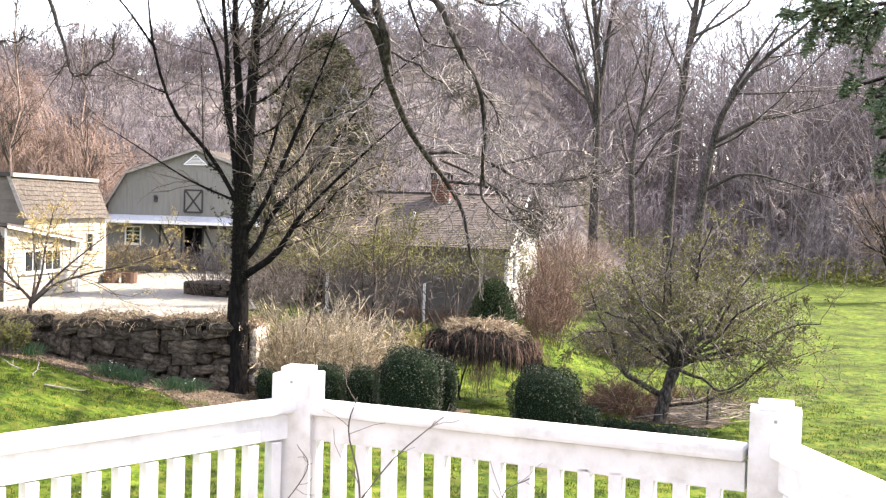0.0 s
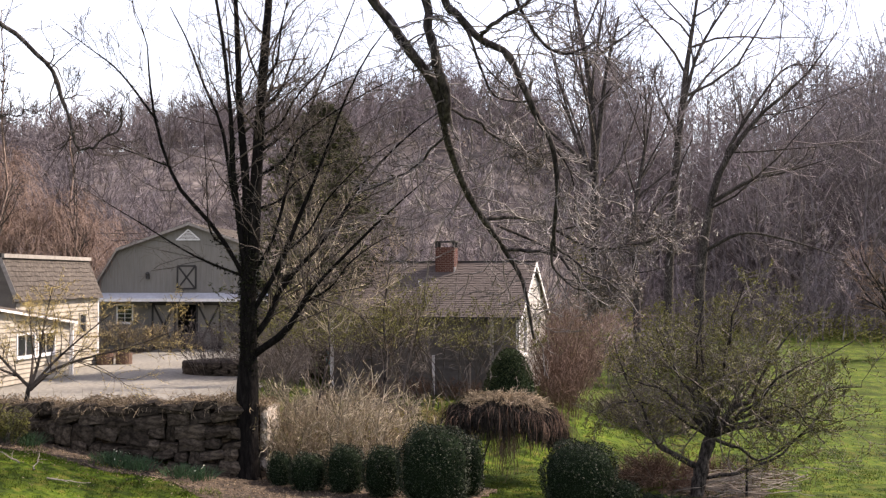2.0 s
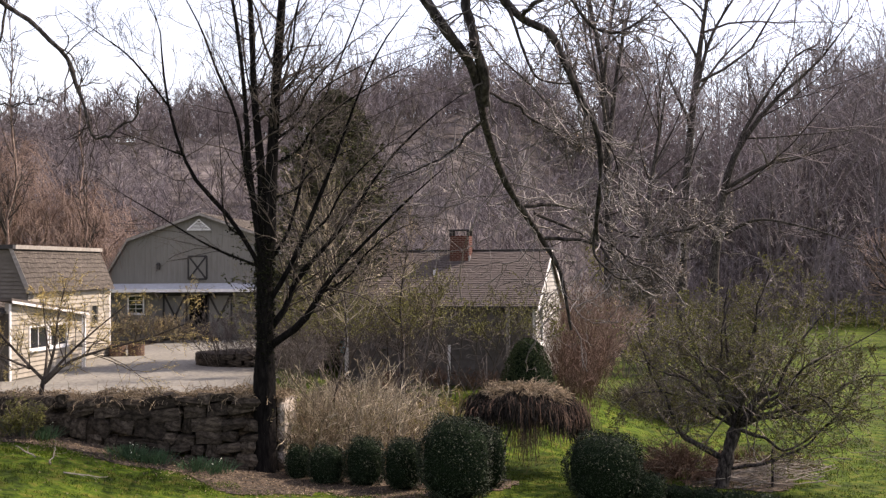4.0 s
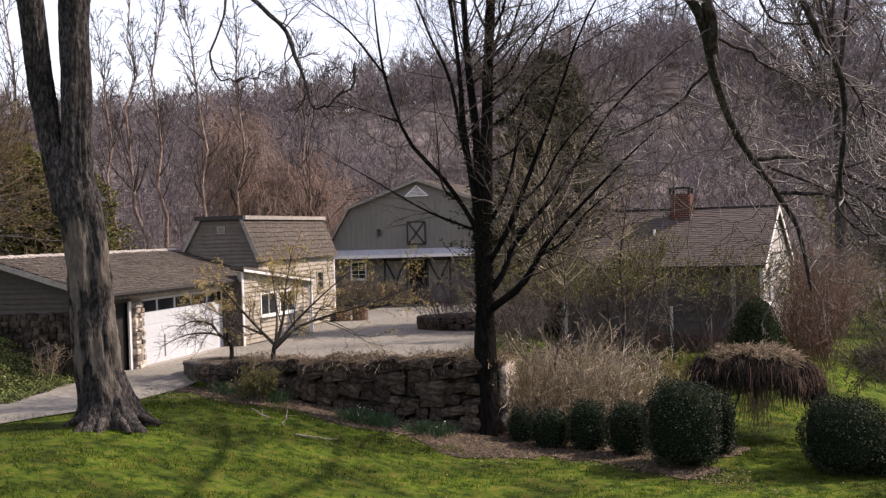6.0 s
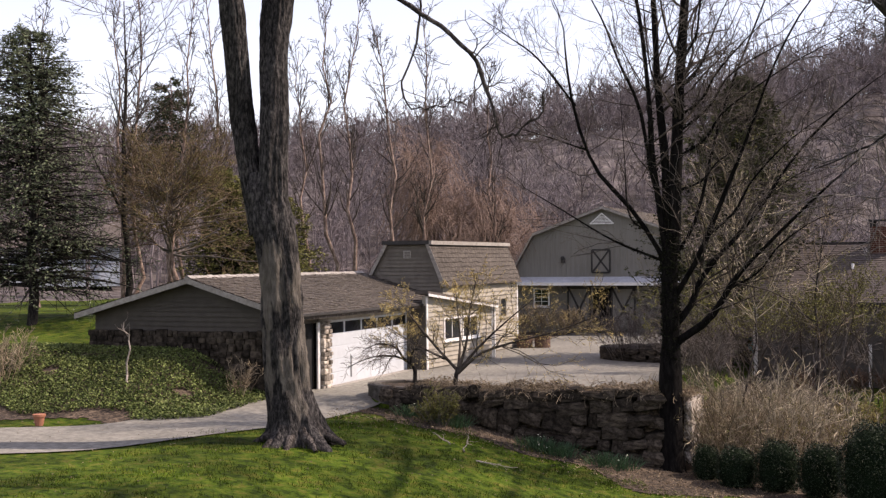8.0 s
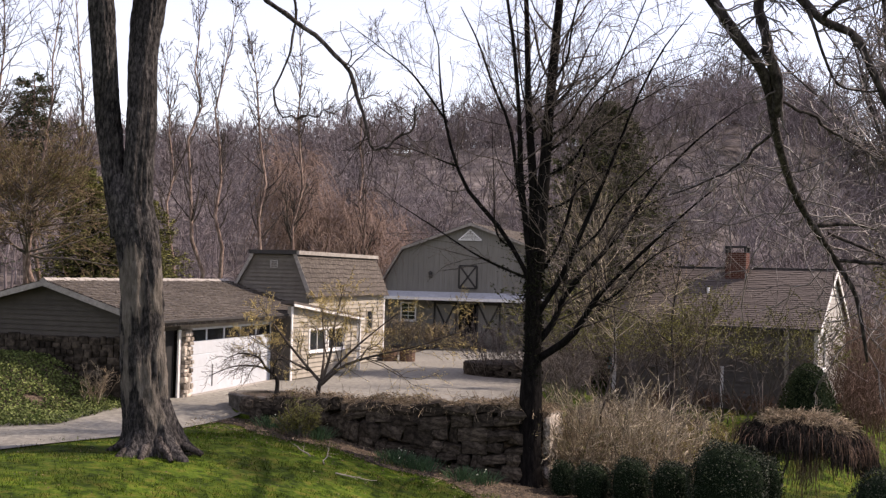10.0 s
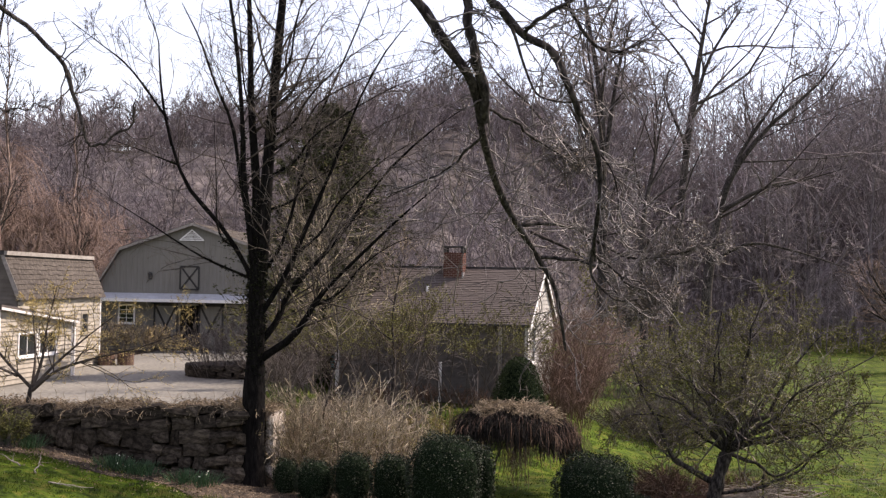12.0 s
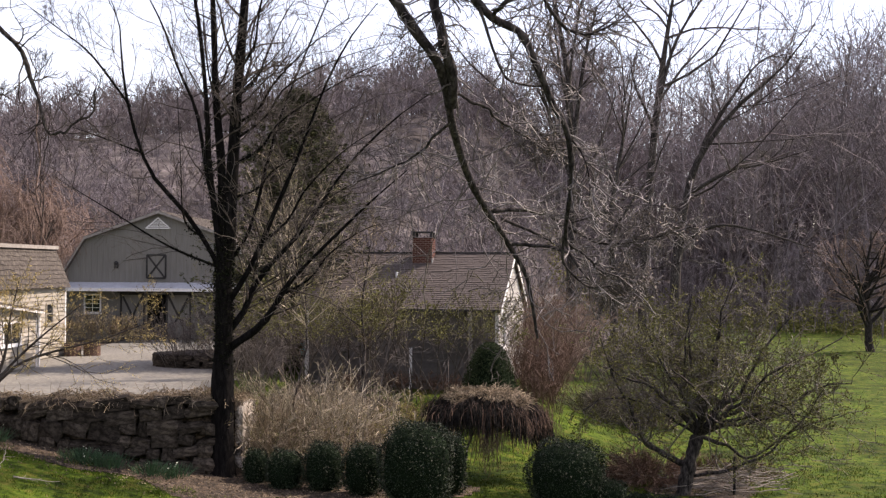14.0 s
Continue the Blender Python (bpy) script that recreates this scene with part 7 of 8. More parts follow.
shrubs([(6.0, 57.0, 0.9), (7.6, 59.0, 1.1), (9.2, 58.0, 1.0), (10.8, 60.0, 1.1), (12.4, 59.0, 0.95), (13.8, 61.0, 0.8), (8.4, 62.0, 1.2)], "tall_shrub", TWIG, "tangled brown brush beyond the cottage lawn", 3.0, 2.2, 30, floor=0.008, twigs=8,
       group="brush beyond the lawn", lean=0.9, leaf=BUDS, leaf_size=0.07, share=0.3)
shrubs([(5.0, 41.0, 1.0), (5.9, 40.8, 1.2), (6.9, 41.6, 1.1), (6.2, 42.6, 1.3)], "low_shrub", TWIG, "low olive-brown twiggy shrub on the lawn", 1.45, 1.3, 70, floor=0.007, twigs=7, group="low brown shrubs", lean=1.0, leaf=BUDS, share=0.25)
shrub("low_shrub", (-12.35, 28.15, gz(-12.35, 28.15)), 0.95, 0.5, 44, TWIG, "low yellow-green shrub against the stone wall", floor=0.005, leaf=BUDS, leaf_size=0.045, per=5, lean=0.5)
shrubs([(-4.0, 40.9, 0.9), (-2.6, 40.8, 1.0), (-1.4, 40.9, 0.9), (-0.3, 41.0, 1.0)], "low_shrub", REDSTEM, "low reddish-brown scrub along the cottage's foot", 0.85, 0.9, 34, floor=0.006, group="scrub along the cottage")
shrubs([(-11.0, 43.5, 1.0), (-9.6, 44.6, 1.1), (-8.4, 45.2, 1.0), (-7.9, 43.0, 1.0), (-7.0, 41.0, 0.9), (-7.2, 38.5, 0.8), (-6.9, 36, 0.8)], "tangled_shrub", TWIG, "tangled bare shrub in the courtyard bed", 2.4, 1.4, 34, floor=0.007, twigs=8, group="courtyard shrubs", arch=0.2)
shrubs([(-19.2, 57.6, 1.0), (-18.0, 57.2, 0.9), (-16.9, 57.4, 0.9), (-20.2, 57.0, 1.1), (-16.0, 57.6, 0.6)], "forsythia", DRY, "yellow-green flowering shrub before the barn", 1.6, 1.1, 26, leaf=BLOSSOM, leaf_size=0.06, per=3, floor=0.008, share=0.3, group="shrubs before the barn")
shrubs([(-18.7, 28.2, 0.75), (-25.5, 26.0, 1.1), (-26.4, 25.6, 0.9)], "bare_shrub", DRY, "dry bare shrub beside the ivy bank", 1.5, 0.8, 24, floor=0.006, group="bare shrubs by the drive")
shrub("round_shrub", (4.75, 30.4, gz(4.75, 30.4)), 1.05, 1.3, 150, REDSTEM, "rounded brown twiggy shrub under the apple tree", floor=0.007, twigs=9, lean=1.2, arch=0.3)
shrubs([(6.3, 31.3, 1.0), (7.2, 31.0, 0.9), (8.0, 31.6, 0.8)], "bare_shrub", REDSTEM, "low brown brush behind the cut branches", 0.9, 1.1, 40, floor=0.007, twigs=7, group="brush under the apple tree", lean=1.0)


def yellow_tree():
    base = (-12.55, 29.75, 0.3)
    t = thing("witch_hazel", base, "small spreading tree with sparse golden-yellow blossom", "flowering tree")
    L = [([(0, 0, -0.2), (0.05, 0, 0.35), (0.1, 0, 0.6)], 0.075, 0.06), ([(0.1, 0, 0.5), (-0.35, -0.1, 1.1), (-0.9, -0.2, 1.9), (-1.3, -0.2, 2.5)], 0.045, 0.012),
         ([(0.1, 0, 0.5), (0.25, 0.1, 1.2), (0.3, 0.2, 2.0), (0.45, 0.3, 3.0)], 0.045, 0.012), ([(0.1, 0, 0.45), (0.6, 0, 0.95), (1.3, 0.1, 1.25), (2.1, 0.3, 1.5), (3.1, 0.4, 1.95)], 0.045, 0.01),
         ([(0.1, 0, 0.5), (0.5, 0.2, 1.1), (1.0, 0.4, 1.7), (1.6, 0.5, 2.3)], 0.04, 0.01), ([(-0.2, 0, 0.8), (-0.9, 0.2, 1.1), (-1.7, 0.2, 1.6)], 0.035, 0.01), ([(0.1, 0, 0.5), (-0.05, 0.5, 1.3), (-0.3, 0.9, 2.4)], 0.04, 0.01)]
    P, R = limbs(L, 12)
    P = P * [1.35, 1.3, 1.12]
    o = np.array(base)
    wood(t, "trunk", [(P[:1] + o, R[:1], 8)], BARK_GREY)
    wood_each(t, "limb", P[1:] + o, R[1:] * 1.15, 6, TWIG_DARK)
    A, B = sprout(P[1:], R[1:], 14, 0.45, 48, 5, 0.16, 0.05, 0.2)
    C, D = sprout(A, B, 10, 0.5, 50, 4, 0.22, 0.03)
    part("twig_spray", joined("twig_spray", [tubes(A, floor_radius(B, 0.006), 3), tubes(C, floor_radius(D, 0.0035), 3)], TWIG_DARK), None, t)["kind"] = "stuff"
    p = np.vstack([along(A, 16), along(C, 24)])
    p = p + rng.normal(size=p.shape) * 0.02
    v, q = leaves_at(p, 0.031)
    part("blossom_spray", mesh_of("blossom_spray", v, q, BLOSSOM), None, t)["kind"] = "stuff"


yellow_tree()


def dwarf_maple():
    base = (-13.9, 29.95, 0.42)
    t = thing("dwarf_maple", base, "dwarf weeping maple with a crooked trunk in the stone planter", "small tree")
    L = [([(0, 0, -0.2), (0.05, 0, 0.3), (-0.02, 0, 0.55), (-0.3, 0, 0.72)], 0.07, 0.05), ([(-0.2, 0, 0.7), (-0.55, -0.1, 0.8), (-1.0, -0.2, 0.75), (-1.5, -0.3, 0.5)], 0.035, 0.008),
         ([(-0.3, 0, 0.72), (-0.6, 0.2, 1.0), (-1.1, 0.3, 1.05), (-1.5, 0.4, 0.85)], 0.035, 0.008), ([(-0.1, 0, 0.6), (0.1, -0.3, 0.95), (0.35, -0.5, 1.0), (0.6, -0.7, 0.85)], 0.03, 0.008),
         ([(-0.3, 0, 0.72), (-0.4, -0.3, 1.05), (-0.6, -0.7, 1.15), (-0.8, -1.0, 1.0)], 0.03, 0.008)]
    P, R = limbs(L, 12)
    P[1:] = P[1:, :1] + (P[1:] - P[1:, :1]) * [1.35, 1.25, 1.15]
    o = np.array(base)
    wood(t, "trunk", [(P[:1] + o, R[:1], 8)], BARK_DARK)
    wood_each(t, "limb", P[1:] + o, R[1:], 6, BARK_DARK)
    A, B = sprout(P[1:], R[1:], 17, 0.5, 50, 7, 0.24, -0.03, 0.2)
    C, D = sprout(A, B, 7, 0.5, 45, 4, 0.25, -0.03)
    part("twig_spray", joined("twig_spray", [tubes(A, floor_radius(B, 0.005), 3), tubes(C, floor_radius(D, 0.0032), 3)], TWIG), None, t)["kind"] = "stuff"


dwarf_maple()
crown_tree("sapling", (-3.05, 35.95, gz(-3.05, 35.95)), 6.3, 2.6, "slim grey young tree with thin upright twigs", 0.085, BARK_GREY, DRY, 0.3, n=14, angle=40, floor=0.005, droop=0.12)


def weeping_mound():
    base = (0.6, 31.0, gz(0.6, 31.0))
    t = thing("weeping_shrub", base, "umbrella-shaped weeping shrub of dry brown hanging stems", "shrub")
    top = 0.62 - base[2]
    rx, ry = 1.75, 1.2

    def hang(n, s_pow, length, stiff, drop, low, reach=1.0):
        a = rng.uniform(0, 2 * np.pi, n)
        s = rng.random(n) ** s_pow * reach
        z = top - 0.42 * s ** 2.2 - low * rng.random(n) + 0.10 * np.sin(3 * a) * s + 0.07 * np.sin(7 * a + 4 * s) - 0.25 * s * np.clip(np.cos(a), 0, 1)
        P = [np.stack([np.cos(a) * rx * s, np.sin(a) * ry * s, z], 1)]
        d = unit(np.stack([np.cos(a), np.sin(a), stiff + 0 * a], 1) + 0.6 * rng.normal(size=(n, 3)))
        L = length * rng.uniform(0.35, 1.5, n) * (0.6 + 0.4 * np.clip(np.cos(a - 0.4), 0, 1))
        for i in range(5):
            d = unit(d + np.array([0, 0, -drop]) + 0.16 * rng.normal(size=d.shape))
            P.append(P[-1] + d * (L / 5)[:, None])
        return np.stack(P, 1)
    A = hang(2300, 0.5, 0.24, 0.6, 0.14, 0.05, 0.66)
    part("stem_spray", joined("stem_spray", [tubes(A, np.full(A.shape[:2], 0.006), 3)], DRY), None, t, "sunlit dry tan stems")["kind"] = "stuff"
    B = hang(260, 0.2, 0.7, 0.0, 0.65, 0.12, 1.0)
    part("hanging_spray", joined("hanging_spray", [tubes(B, np.full(B.shape[:2], 0.006), 3)], REDSTEM), None, t, "reddish-brown hanging stems")["kind"] = "stuff"
    # inner stems take dark bark, so the hollow's shade is in their colour
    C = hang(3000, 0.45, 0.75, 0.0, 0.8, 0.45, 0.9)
    part("inner_tangle", joined("inner_tangle", [tubes(C, np.full(C.shape[:2], 0.009), 3)], BARK_DARK), None, t, "matted stems coloured dark for the shade of the hollow underside")["kind"] = "stuff"
    # the longest stems hang in tufts from the middle and the ends
    for x, y, n, drop in ((0.05, -0.85, 120, 1.35), (-0.3, -0.8, 60, 0.9), (1.6, -0.4, 60, 0.9), (-1.1, -0.6, 40, 0.8), (0.7, -0.85, 60, 0.9)):
        s0 = np.stack([x + 0.22 * rng.normal(size=n), y + 0.15 * rng.normal(size=n), top - 0.55 + 0.15 * rng.normal(size=n)], 1)
        step = np.stack([0.03 * rng.normal(size=n), 0.03 * rng.normal(size=n), -drop * rng.uniform(0.4, 1.15, n) / 4], 1)
        T = np.stack([s0 + step * i + 0.012 * rng.normal(size=(n, 3)) * i for i in range(5)], 1)
        part("hanging_spray", joined("hanging_spray", [tubes(T, np.full(T.shape[:2], 0.006), 3)], REDSTEM if x > 0 else TWIG_DARK), None, t, "long tuft of hanging stems")["kind"] = "stuff"
    for x0, x1 in ((-0.55, -0.95), (-0.7, -0.2), (-1.0, -1.2)):
        p, r = bent((x0, 0.1, -0.1), (x1, 0, top - 0.45), 8, 0.07, 0.03, 0.018)
        part("trunk", mesh_of("trunk", *tubes(p, r, 6), BARK_DARK, True), None, t)


weeping_mound()


# dry vines that crown the wall and spill over its face
def wall_vines():
    t = thing("dry_vines", (-10, wall_y(-10), 0.3), "mat of dry tan vines and dead leaves along the wall top", "vines")
    n = 2300
    x = rng.uniform(-13.6, -6.0, n)
    d = unit(np.stack([rng.normal(size=n), -np.abs(rng.normal(size=n)) * 0.6, rng.normal(0.35, 0.3, n)], 1))
    P = [np.stack([x, wall_y(x) + rng.uniform(-0.15, 1.1, n), 0.36 + 0 * x], 1)]
    L = rng.uniform(0.2, 0.65, n)
    for i in range(5):
        d = unit(d + np.array([0, 0, -0.22]) + 0.25 * rng.normal(size=d.shape))
        q = P[-1] + d * (L / 5)[:, None]
        q[:, 2] = np.where(q[:, 1] > wall_y(q[:, 0]) - 0.22, np.maximum(q[:, 2], 0.33), q[:, 2])
        P.append(q)
    A = np.stack(P, 1)
    o = np.array(t.matrix_basis.translation)
    part("vine_spray", joined("vine_spray", [tubes(A - o, np.full(A.shape[:2], 0.0048), 3)], DRY), None, t)["kind"] = "stuff"
    m = 15000
    x = rng.uniform(-13.8, -5.9, m)
    p = np.stack([x, wall_y(x) + rng.uniform(-0.2, 1.25, m), 0.34 + rng.random(m) ** 1.5 * 0.2 * (1 + 0.4 * np.sin(x * 2.3) + 0.3 * np.sin(x * 5.1))], 1)
    v, q = leaves_at(p - o, 0.055)
    part("leaf_litter", mesh_of("leaf_litter", v, q, LITTER_LEAF), None, t)["kind"] = "stuff"
    soil = prism([(-13.9, wall_y(-13.9) + 0.2, 0.05), (-6.2, wall_y(-6.2) + 0.2, 0.05), (-6.2, wall_y(-6.2) + 1.5, 0.0), (-13.9, wall_y(-13.9) + 1.5, 0.0)], (0, 0, 0.30))
    part("soil", soil, LITTER, t).matrix_basis = Matrix.Translation(-t.matrix_basis.translation)


LITTER_LEAF = material("dead_leaf", [(0.085, 0.06, 0.037), (0.175, 0.13, 0.083), (0.33, 0.265, 0.18)], 4, 0.85, 0, vary=-0.45)
wall_vines()


def scatter(name, pts, size, mat, label, category, aspect=0.6, flat=0.5):
    v, q = leaves_at(pts, size, flat, aspect)
    return tagged(new(name, mesh_of(name, v, q, mat)), label, category, kind="stuff")


def on_ground(n, x0, x1, y0, y1, ok, lift=0.02):
    x, y = rng.uniform(x0, x1, n), rng.uniform(y0, y1, n)
    k = ok(x, y)
    return np.stack([x[k], y[k], height(x[k], y[k]) + lift], 1)


p = on_ground(16000, -15.5, 0.4, 24, 31, lambda x, y: ((y < wall_y(x) - 0.1) & (y > wall_y(x) - 1.9 - 1.4 * smooth((x + 9) / 3)) & (x < -4.9)) | ((x > -5.3) & (y < 30.0 - 0.62 * (x + 5)) & (y > 28.0 - 0.62 * (x + 5))), 0.035)
scatter("fallen_leaves", p, 0.05, LITTER_LEAF, "fallen brown leaves in the planting beds", "leaves", flat=0.25)
p = on_ground(64000, -28, -17.9, 22, 29.4, lambda x, y: (y > 24.7 + 0.10 * (x + 22) + 0.35 * np.sin(x * 1.7)) & (np.sin(x * 1.3 + 2 * np.sin(y)) * np.sin(y * 1.7) < 0.93), 0.05)
p[:, 2] += rng.random(len(p)) * 0.12
q0 = on_ground(9000, -15.5, 1.2, 22, 30, lambda x, y: (rng.random(x.shape) < np.exp(-1.6 * np.clip(np.where(x < -4.9, wall_y(x) - 1.9 - 1.4 * smooth((x + 9) / 3), 28.4 - 0.62 * (x + 5)) - y, 0, 9))) & (y < np.where(x < -4.9, wall_y(x) - 1.6, 28.8 - 0.62 * (x + 5))), 0.03)
scatter("strewn_leaves", q0, 0.05, LITTER_LEAF, "loose brown leaves strewn over the lawn's edge", "leaves", flat=0.25)
q0 = on_ground(2600, -26, 12, 14, 30, lambda x, y: y < wall_y(x) - 2, 0.035)
scatter("lawn_flecks", q0, 0.045, LITTER_LEAF, "scattered dead leaves on the lawn", "leaves", flat=0.25)
scatter("ivy", p, 0.07, IVY, "bank of glossy green ground ivy below the garage", "ivy", 0.8)
p = on_ground(30000, -30, 60, 96, 126, lambda x, y: (x > 8) & (y > 104 + 4 * np.sin(x * 0.3)), 0.1)
p[:, 2] += rng.random(len(p)) ** 2 * 2.2
scatter("undergrowth", p, 0.28, BUDS, "haze of fresh green undergrowth along the wood's edge", "undergrowth")


def grass_blades(n, x0, x1, y0, y1, ok, size):
    """Upright blades, one slim triangle each, thinning out with distance."""
    p = on_ground(n, x0, x1, y0, y1, ok, 0.0)
    p = p[rng.random(len(p)) < np.clip((58 - p[:, 1]) / 34, 0, 1)]
    clump = np.sin(p[:, 0] * 5.1 + 2 * np.sin(p[:, 1] * 3.3)) + np.sin(p[:, 1] * 6.7 + 2 * np.sin(p[:, 0] * 2.9)) + np.sin(p[:, 0] * 1.3 - p[:, 1] * 1.9)
    p = p[clump > rng.normal(-0.2, 0.6, len(p))]
    n = len(p)
    a = rng.uniform(0, 2 * np.pi, n)
    w = np.stack([np.cos(a), np.sin(a), 0 * a], 1) * (size * 0.16)
    size = size * rng.uniform(0.7, 1.9, (n, 1)) ** 1.3
    w = w * (1 + 0 * size)
    tip = p + np.stack([rng.normal(0, 0.45, n), rng.normal(0, 0.45, n), np.ones(n)], 1) * (size * rng.uniform(0.5, 1.2, (n, 1)))
    return np.stack([p - w, p + w, tip], 1).reshape(-1, 3), np.arange(3 * n).reshape(n, 3)


lawn = lambda x, y: (y < wall_y(x) - 1.5 - 1.2 * smooth((x + 9) / 3)) | (x > -4.6) & ((y < 28.7 - 0.62 * (x + 5)) | (y > 30.5 - 0.62 * (x + 5)) | (x > 0.5))
not_drive = lambda x, y: lawn(x, y) & ((x > -15.4) | (y < 19.0 + 0.95 * (x + 21.5)))
sets = [grass_blades(230000, -17, 12, 13, 40, not_drive, 0.05), grass_blades(36000, 1, 26, 30, 58, lambda x, y: x > 1.5 + 0.05 * (y - 30), 0.05),
        grass_blades(34000, -15, 0, 25, 30.5, lambda x, y: (y > wall_y(x) - 3.2) & (np.sin(x * 3.1 + 2 * np.sin(y * 2)) > -0.15 + 0.9 * (y > wall_y(x) - 1.0)) & (x < -6.5), 0.06)]
tagged(new("grass", joined("grass", sets, BLADES)), "short green spring grass blades of the lawn", "grass", kind="stuff")


def daffodils(x, y, n=110, group="daffodil clumps"):
    t = thing("daffodil_clump", (x, y, gz(x, y) + 0.02), "clump of blue-green daffodil leaves with pale flowers", "daffodils", group)
    a = rng.uniform(0, 2 * np.pi, n)
    r = rng.random(n) * 0.45
    f = np.stack([np.cos(a) * r, np.sin(a) * r, 0 * a], 1)
    pts = [f]
    d = unit(np.stack([np.cos(a) * r, np.sin(a) * r, 0.8 + 0 * a], 1) + 0.15 * rng.normal(size=(n, 3)))
    for i in range(4):
        d = unit(d + np.array([0, 0, -0.12]) + 0.05 * rng.normal(size=d.shape))
        pts.append(pts[-1] + d * 0.085)
    A = np.stack(pts, 1)
    part("leaf_tuft", joined("leaf_tuft", [tubes(A, np.full(A.shape[:2], 0.012) * np.linspace(1, 0.3, 5), 3)], DAFF), None, t)["kind"] = "stuff"
    v, q = leaves_at(A[:4, -1] + [0, 0, 0.03], 0.055)
    part("flower_spray", mesh_of("flowers", v, q, PETAL), None, t)["kind"] = "stuff"


for x, y in ((-9.35, 28.7), (-9.0, 28.8), (-8.0, 28.9), (-7.5, 29.0), (-13.3, 28.6), (-12.6, 28.5), (-12.0, 28.6), (-9.8, 28.7)):
    daffodils(x, y)


def brush_pile():
    t = thing("brush_pile", (6.75, 30.4, gz(6.75, 30.4)), "loose pile of pale cut branches under the apple tree", "brush pile")
    for i in range(95):
        a = rng.uniform(-0.5, 0.5) + (np.pi if rng.random() < 0.5 else 0)
        L = rng.uniform(0.8, 2.2)
        c = np.array([rng.normal(-0.2, 0.75), rng.normal(-0.3, 0.5), 0.06 + 0.45 * rng.random()])
        d = np.array([math.cos(a), math.sin(a), rng.normal(0, 0.12)])
        p, r = bent(c - d * L / 2, c + d * L / 2, 7, 0.03, 0.016, 0.007)
        part("branch", mesh_of("branch", *tubes(p, r, 4), PALE_WOOD), None, t)


PALE_WOOD = material("pale_dead_wood", [(0.19, 0.16, 0.135), (0.36, 0.315, 0.27)], 5, 0.85, 0.2, 30)
brush_pile()
for x, y, L, a in ((-10.7, 26.0, 1.6, 1.9), (-10.2, 25.5, 1.0, 0.4), (-11.2, 26.3, 0.8, 2.6)):
    z = gz(x, y) + 0.05
    p, r = bent((x, y, z), (x + L * math.cos(a), y + L * math.sin(a), gz(x + L * math.cos(a), y + L * math.sin(a)) + 0.12), 8, 0.02, 0.022, 0.007)
    C, D = sprout(p, r, 5, 0.3, 40, 4, 0.15, 0.05)
    tagged(new("fallen_branch", joined("fallen_branch", [tubes(p, r, 5), tubes(C, D, 4)], PALE_WOOD)), "pale fallen branch lying on the lawn", "branch", "fallen branches")

# dead sapling on the ivy bank
p, r = bent((-21.4, 26.6, gz(-21.4, 26.6) - 0.1), (-21.6, 26.6, gz(-21.4, 26.6) + 1.75), 9, 0.04, 0.035, 0.015)
C, D = sprout(p, r, 6, 0.35, 55, 5, 0.25, 0.1, 0.5)
tagged(new("dead_sapling", joined("dead_sapling", [tubes(p, r, 6), tubes(C, D, 4)], PALE_WOOD)), "pale dead sapling standing in the ivy", "sapling")


def half_barrel(x, y, label):
    t = thing("planter_tub", (x, y, 0.03), label, "planter", "planter tubs")
    n = 14
    for i in range(n):
        a = 2 * math.pi * i / n
        part("stave", prism([(0.36 * math.cos(a - 0.21), 0.36 * math.sin(a - 0.21), 0), (0.36 * math.cos(a + 0.21), 0.36 * math.sin(a + 0.21), 0), (0.31 * math.cos(a + 0.21), 0.31 * math.sin(a + 0.21), 0), (0.31 * math.cos(a - 0.21), 0.31 * math.sin(a - 0.21), 0)], (0, 0, 0.5)), PLANTER, t)
    part("soil", prism([(0.31 * math.cos(2 * math.pi * i / 16), 0.31 * math.sin(2 * math.pi * i / 16), 0.35) for i in range(16)], (0, 0, 0.08)), LITTER, t)


half_barrel(-17.0, 48.6, "brown wooden planter tub beside the annex")
half_barrel(-16.25, 48.9, "brown wooden planter tub beside the annex")


def pot(x, y):
    t = thing("flower_pot", (x, y, gz(x, y) + 0.02), "small terracotta flower pot on the bank", "flower pot")
    bm = bmesh.new()
    bmesh.ops.create_cone(bm, cap_ends=True, segments=18, radius1=0.10, radius2=0.15, depth=0.26, matrix=Matrix.Translation((0, 0, 0.13)))
    part("body", bm, TERRACOTTA, t)
    bm = bmesh.new()
    bmesh.ops.create_cone(bm, cap_ends=True, segments=18, radius1=0.165, radius2=0.17, depth=0.06, matrix=Matrix.Translation((0, 0, 0.27)))
    part("rim", bm, TERRACOTTA, t)


pot(-21.6, 23.2)


def covered_stack():
    t = thing("covered_stack", (-6.9, 50.5, -0.1), "stack beside the cottage under a teal cover", "covered stack")
    bm = boxed(-0.8, 0.8, -0.5, 0.5, 0, 1.25, 0.12)
    bmesh.ops.subdivide_edges(bm, edges=list(bm.edges), cuts=2, use_grid_fill=True)
    for v in bm.verts:
        v.co += Vector((noise.noise(v.co * 2.1), noise.noise(v.co * 2.3 + Vector((5, 0, 0))), noise.noise(v.co * 1.9 + Vector((0, 7, 0))))) * 0.12
    part("cover", bm, TEAL, t)
    part("skid", boxed(-0.85, 0.85, -0.55, 0.55, -0.05, 0.02), PLANTER, t)


covered_stack()


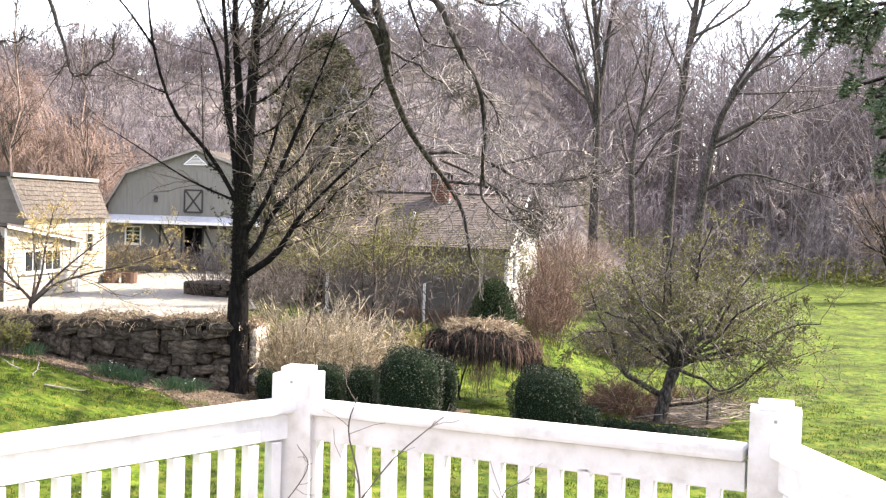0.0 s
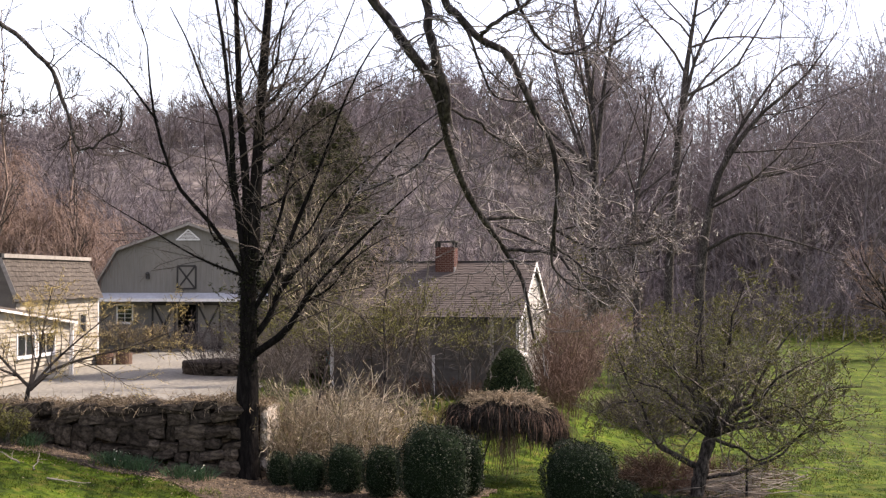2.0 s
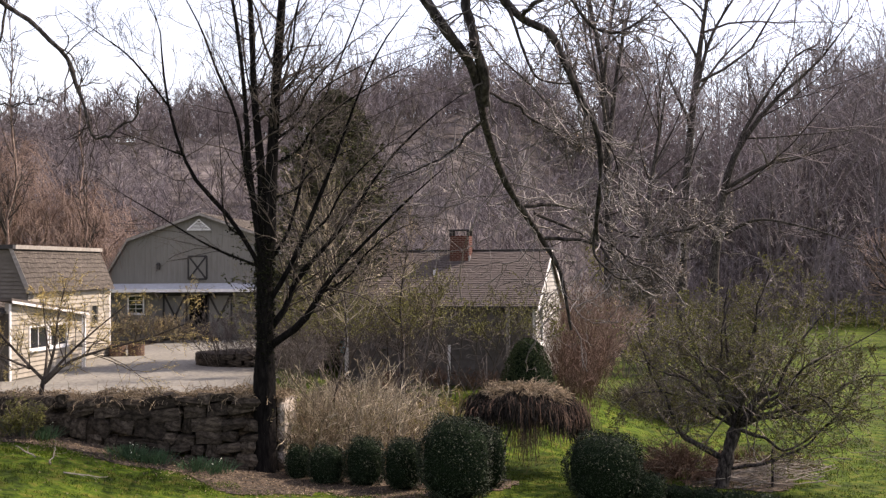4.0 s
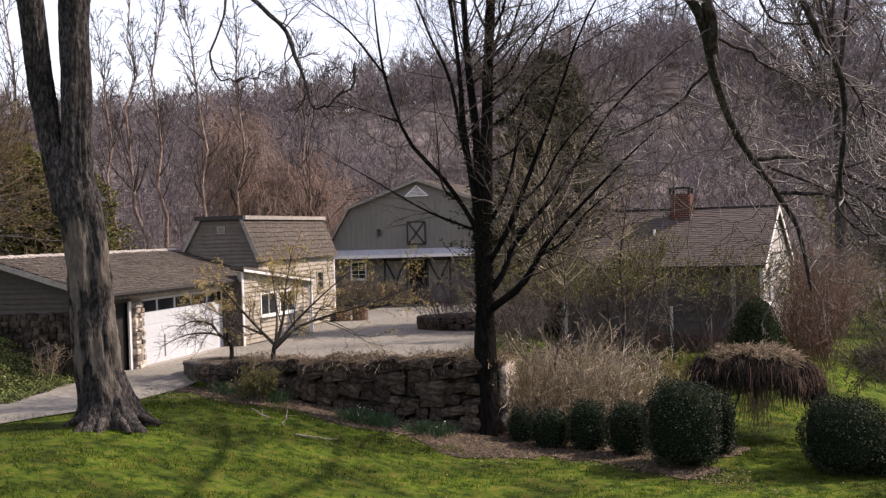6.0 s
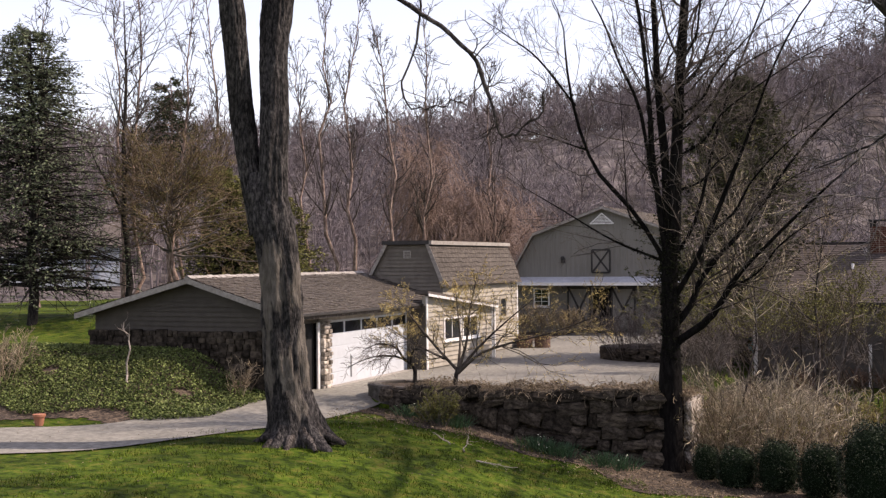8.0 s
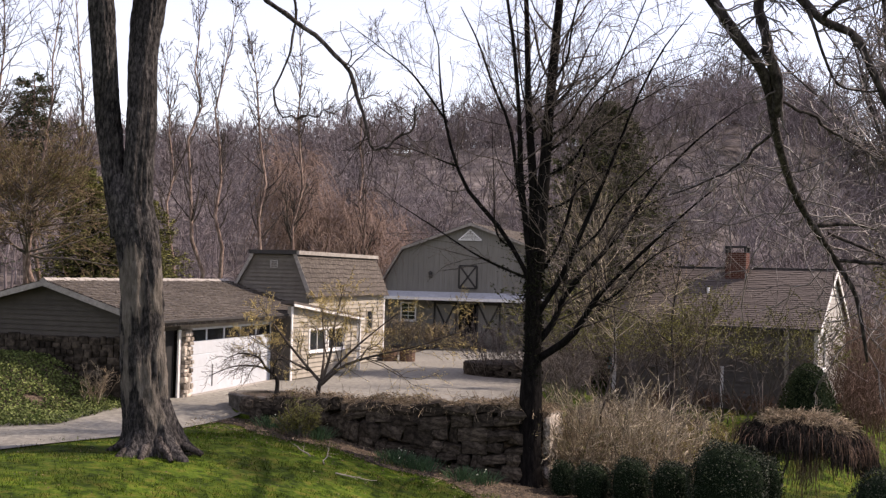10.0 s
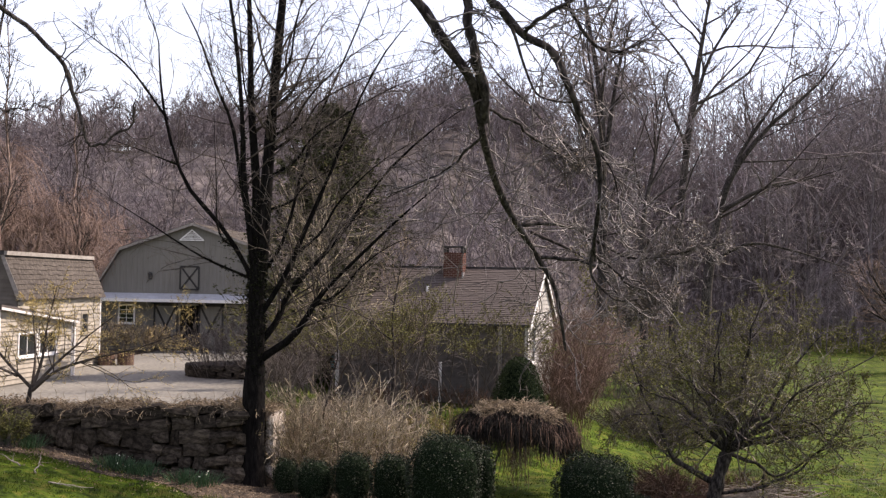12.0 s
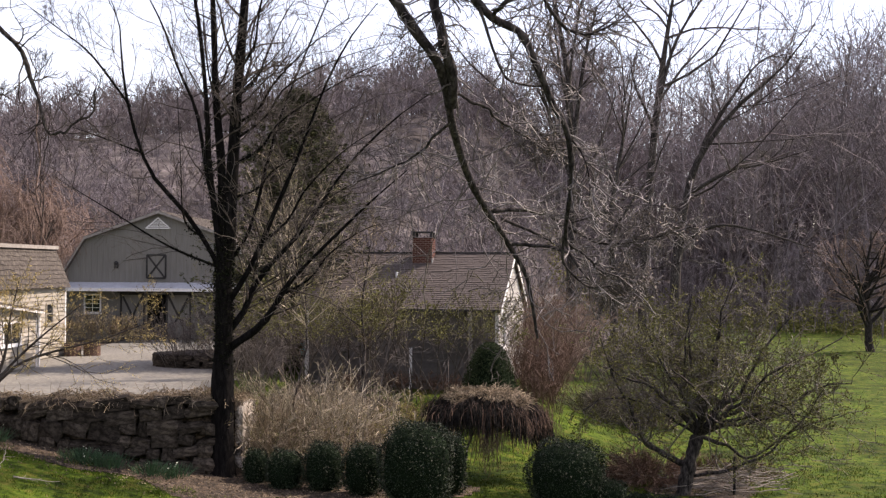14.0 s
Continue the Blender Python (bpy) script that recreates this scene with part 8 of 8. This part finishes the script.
def dark_shed():
    t = thing("open_shed", (-5.6, 52.5, -0.2), "low dark open shed behind the courtyard shrubs", "shed")
    for x in (-1.2, 1.2):
        part("post", boxed(x - 0.06, x + 0.06, -0.06, 0.06, 0, 2.0), DARK_TRIM, t)
    part("back", boxed(-1.3, 1.3, 1.6, 1.7, 0, 2.1), DARK_TRIM, t)
    part("roof", prism([(-1.5, -0.3, 2.0), (1.5, -0.3, 2.0), (1.5, 1.9, 2.3), (-1.5, 1.9, 2.3)], (0, 0, 0.08)), SHINGLE_BED, t)


dark_shed()


def far_house():
    x, y = -57.2, 62
    t = thing("far_house", pose(x, y, gz(x, y), 0, 0, 45), "pale blue-grey house far off among the trees", "house")
    pale = material("pale_blue_siding", [(0.3, 0.335, 0.37), (0.38, 0.42, 0.455)], 3, 0.7, 0.1, 20)
    part("wall", boxed(-5, 5, 0, 6, 0, 2.8), pale, t)
    part("roof", prism([(-5.4, -0.4, 2.8), (-5.4, 6.4, 2.8), (-5.4, 3, 5.0)], (10.8, 0, 0)), SHINGLE_BED, t)
    for u in (-3, 0):
        window(t, Matrix.Translation((u, 0, 1.5)), 1.0, 1.2, 2, 2)


far_house()


def hemlock():
    t = thing("hemlock", (5.2, 1.3, gz(5.2, 1.3)), "hemlock beside the deck whose dark drooping boughs reach into view", "conifer")
    o = np.array(t.matrix_basis.translation)
    P, R = bent((5.2, 1.3, -2.2), (5.2, 1.3, 9), 10, 0.005, 0.2, 0.05)
    L = [([(5.2, 1.3, 4.5), (4.0, 1.1, 4.62), (3.0, 0.98, 4.50), (2.30, 0.92, 4.40)], 0.03, 0.004), ([(5.2, 1.3, 4.3), (4.0, 1.1, 4.5), (3.0, 0.95, 4.36), (2.42, 0.88, 4.18)], 0.03, 0.004),
         ([(5.2, 1.3, 4.1), (4.0, 1.1, 4.3), (3.0, 0.95, 4.2), (2.44, 0.90, 4.08)], 0.025, 0.004), ([(5.2, 1.3, 4.7), (4.0, 1.2, 4.8), (3.0, 1.1, 4.62), (2.32, 1.0, 4.36)], 0.03, 0.004),
         ([(5.2, 1.3, 4.4), (4.0, 1.3, 4.5), (3.0, 1.15, 4.40), (2.40, 1.05, 4.22)], 0.025, 0.004)]
    B, C = limbs(L, 14)
    wood(t, "trunk", [(P, R, 8)], BARK_DARK)
    wood_each(t, "bough", B, C, 6, BARK_DARK)
    D, E = sprout(B, C, 34, 0.2, 42, 5, 0.10, -0.16, 0.5, absolute=True)
    F, G = sprout(D, E, 9, 0.4, 42, 4, 0.12, -0.12, 0.1)
    wood(t, "twig_spray", [(D, floor_radius(E, 0.0018), 3), (F, floor_radius(G, 0.001), 3)], BARK_DARK)["kind"] = "stuff"
    p = np.vstack([along(D, 24), along(F, 16)])
    v, q = leaves_at(p - o + rng.normal(size=p.shape) * 0.004, 0.02, 0.3, 0.3)
    part("needles", mesh_of("needles", v, q, HEMLOCK), None, t)["kind"] = "stuff"


hemlock()


def fence_vine():
    t = thing("bare_vine", (1.15, 1.62, DECK), "thin bare vine twining over the white railing", "vine")
    o = np.array(t.matrix_basis.translation)
    L = [([(1.02, 1.70, 2.4), (1.05, 1.66, 2.9), (1.0, 1.70, 3.12), (1.03, 1.68, 3.24)], 0.004, 0.002), ([(1.05, 1.66, 2.9), (1.16, 1.62, 3.05), (1.28, 1.56, 3.17), (1.33, 1.5, 3.22)], 0.003, 0.0015),
         ([(0.74, 1.74, 2.8), (0.86, 1.72, 2.98), (0.82, 1.74, 3.06)], 0.0025, 0.0012), ([(1.5, 1.50, 2.3), (1.56, 1.46, 2.8), (1.52, 1.48, 2.98), (1.6, 1.44, 3.05)], 0.004, 0.002),
         ([(1.7, 1.42, 2.3), (1.66, 1.42, 2.75), (1.72, 1.4, 2.95)], 0.003, 0.0015)]
    P, R = limbs(L, 16)
    wood_each(t, "stem", P, R, 5, TWIG)
    A, B = sprout(P, R, 5, 0.25, 50, 5, 0.25, 0.05)
    wood(t, "twig_spray", [(A, floor_radius(B, 0.001), 3)], TWIG)["kind"] = "stuff"


fence_vine()
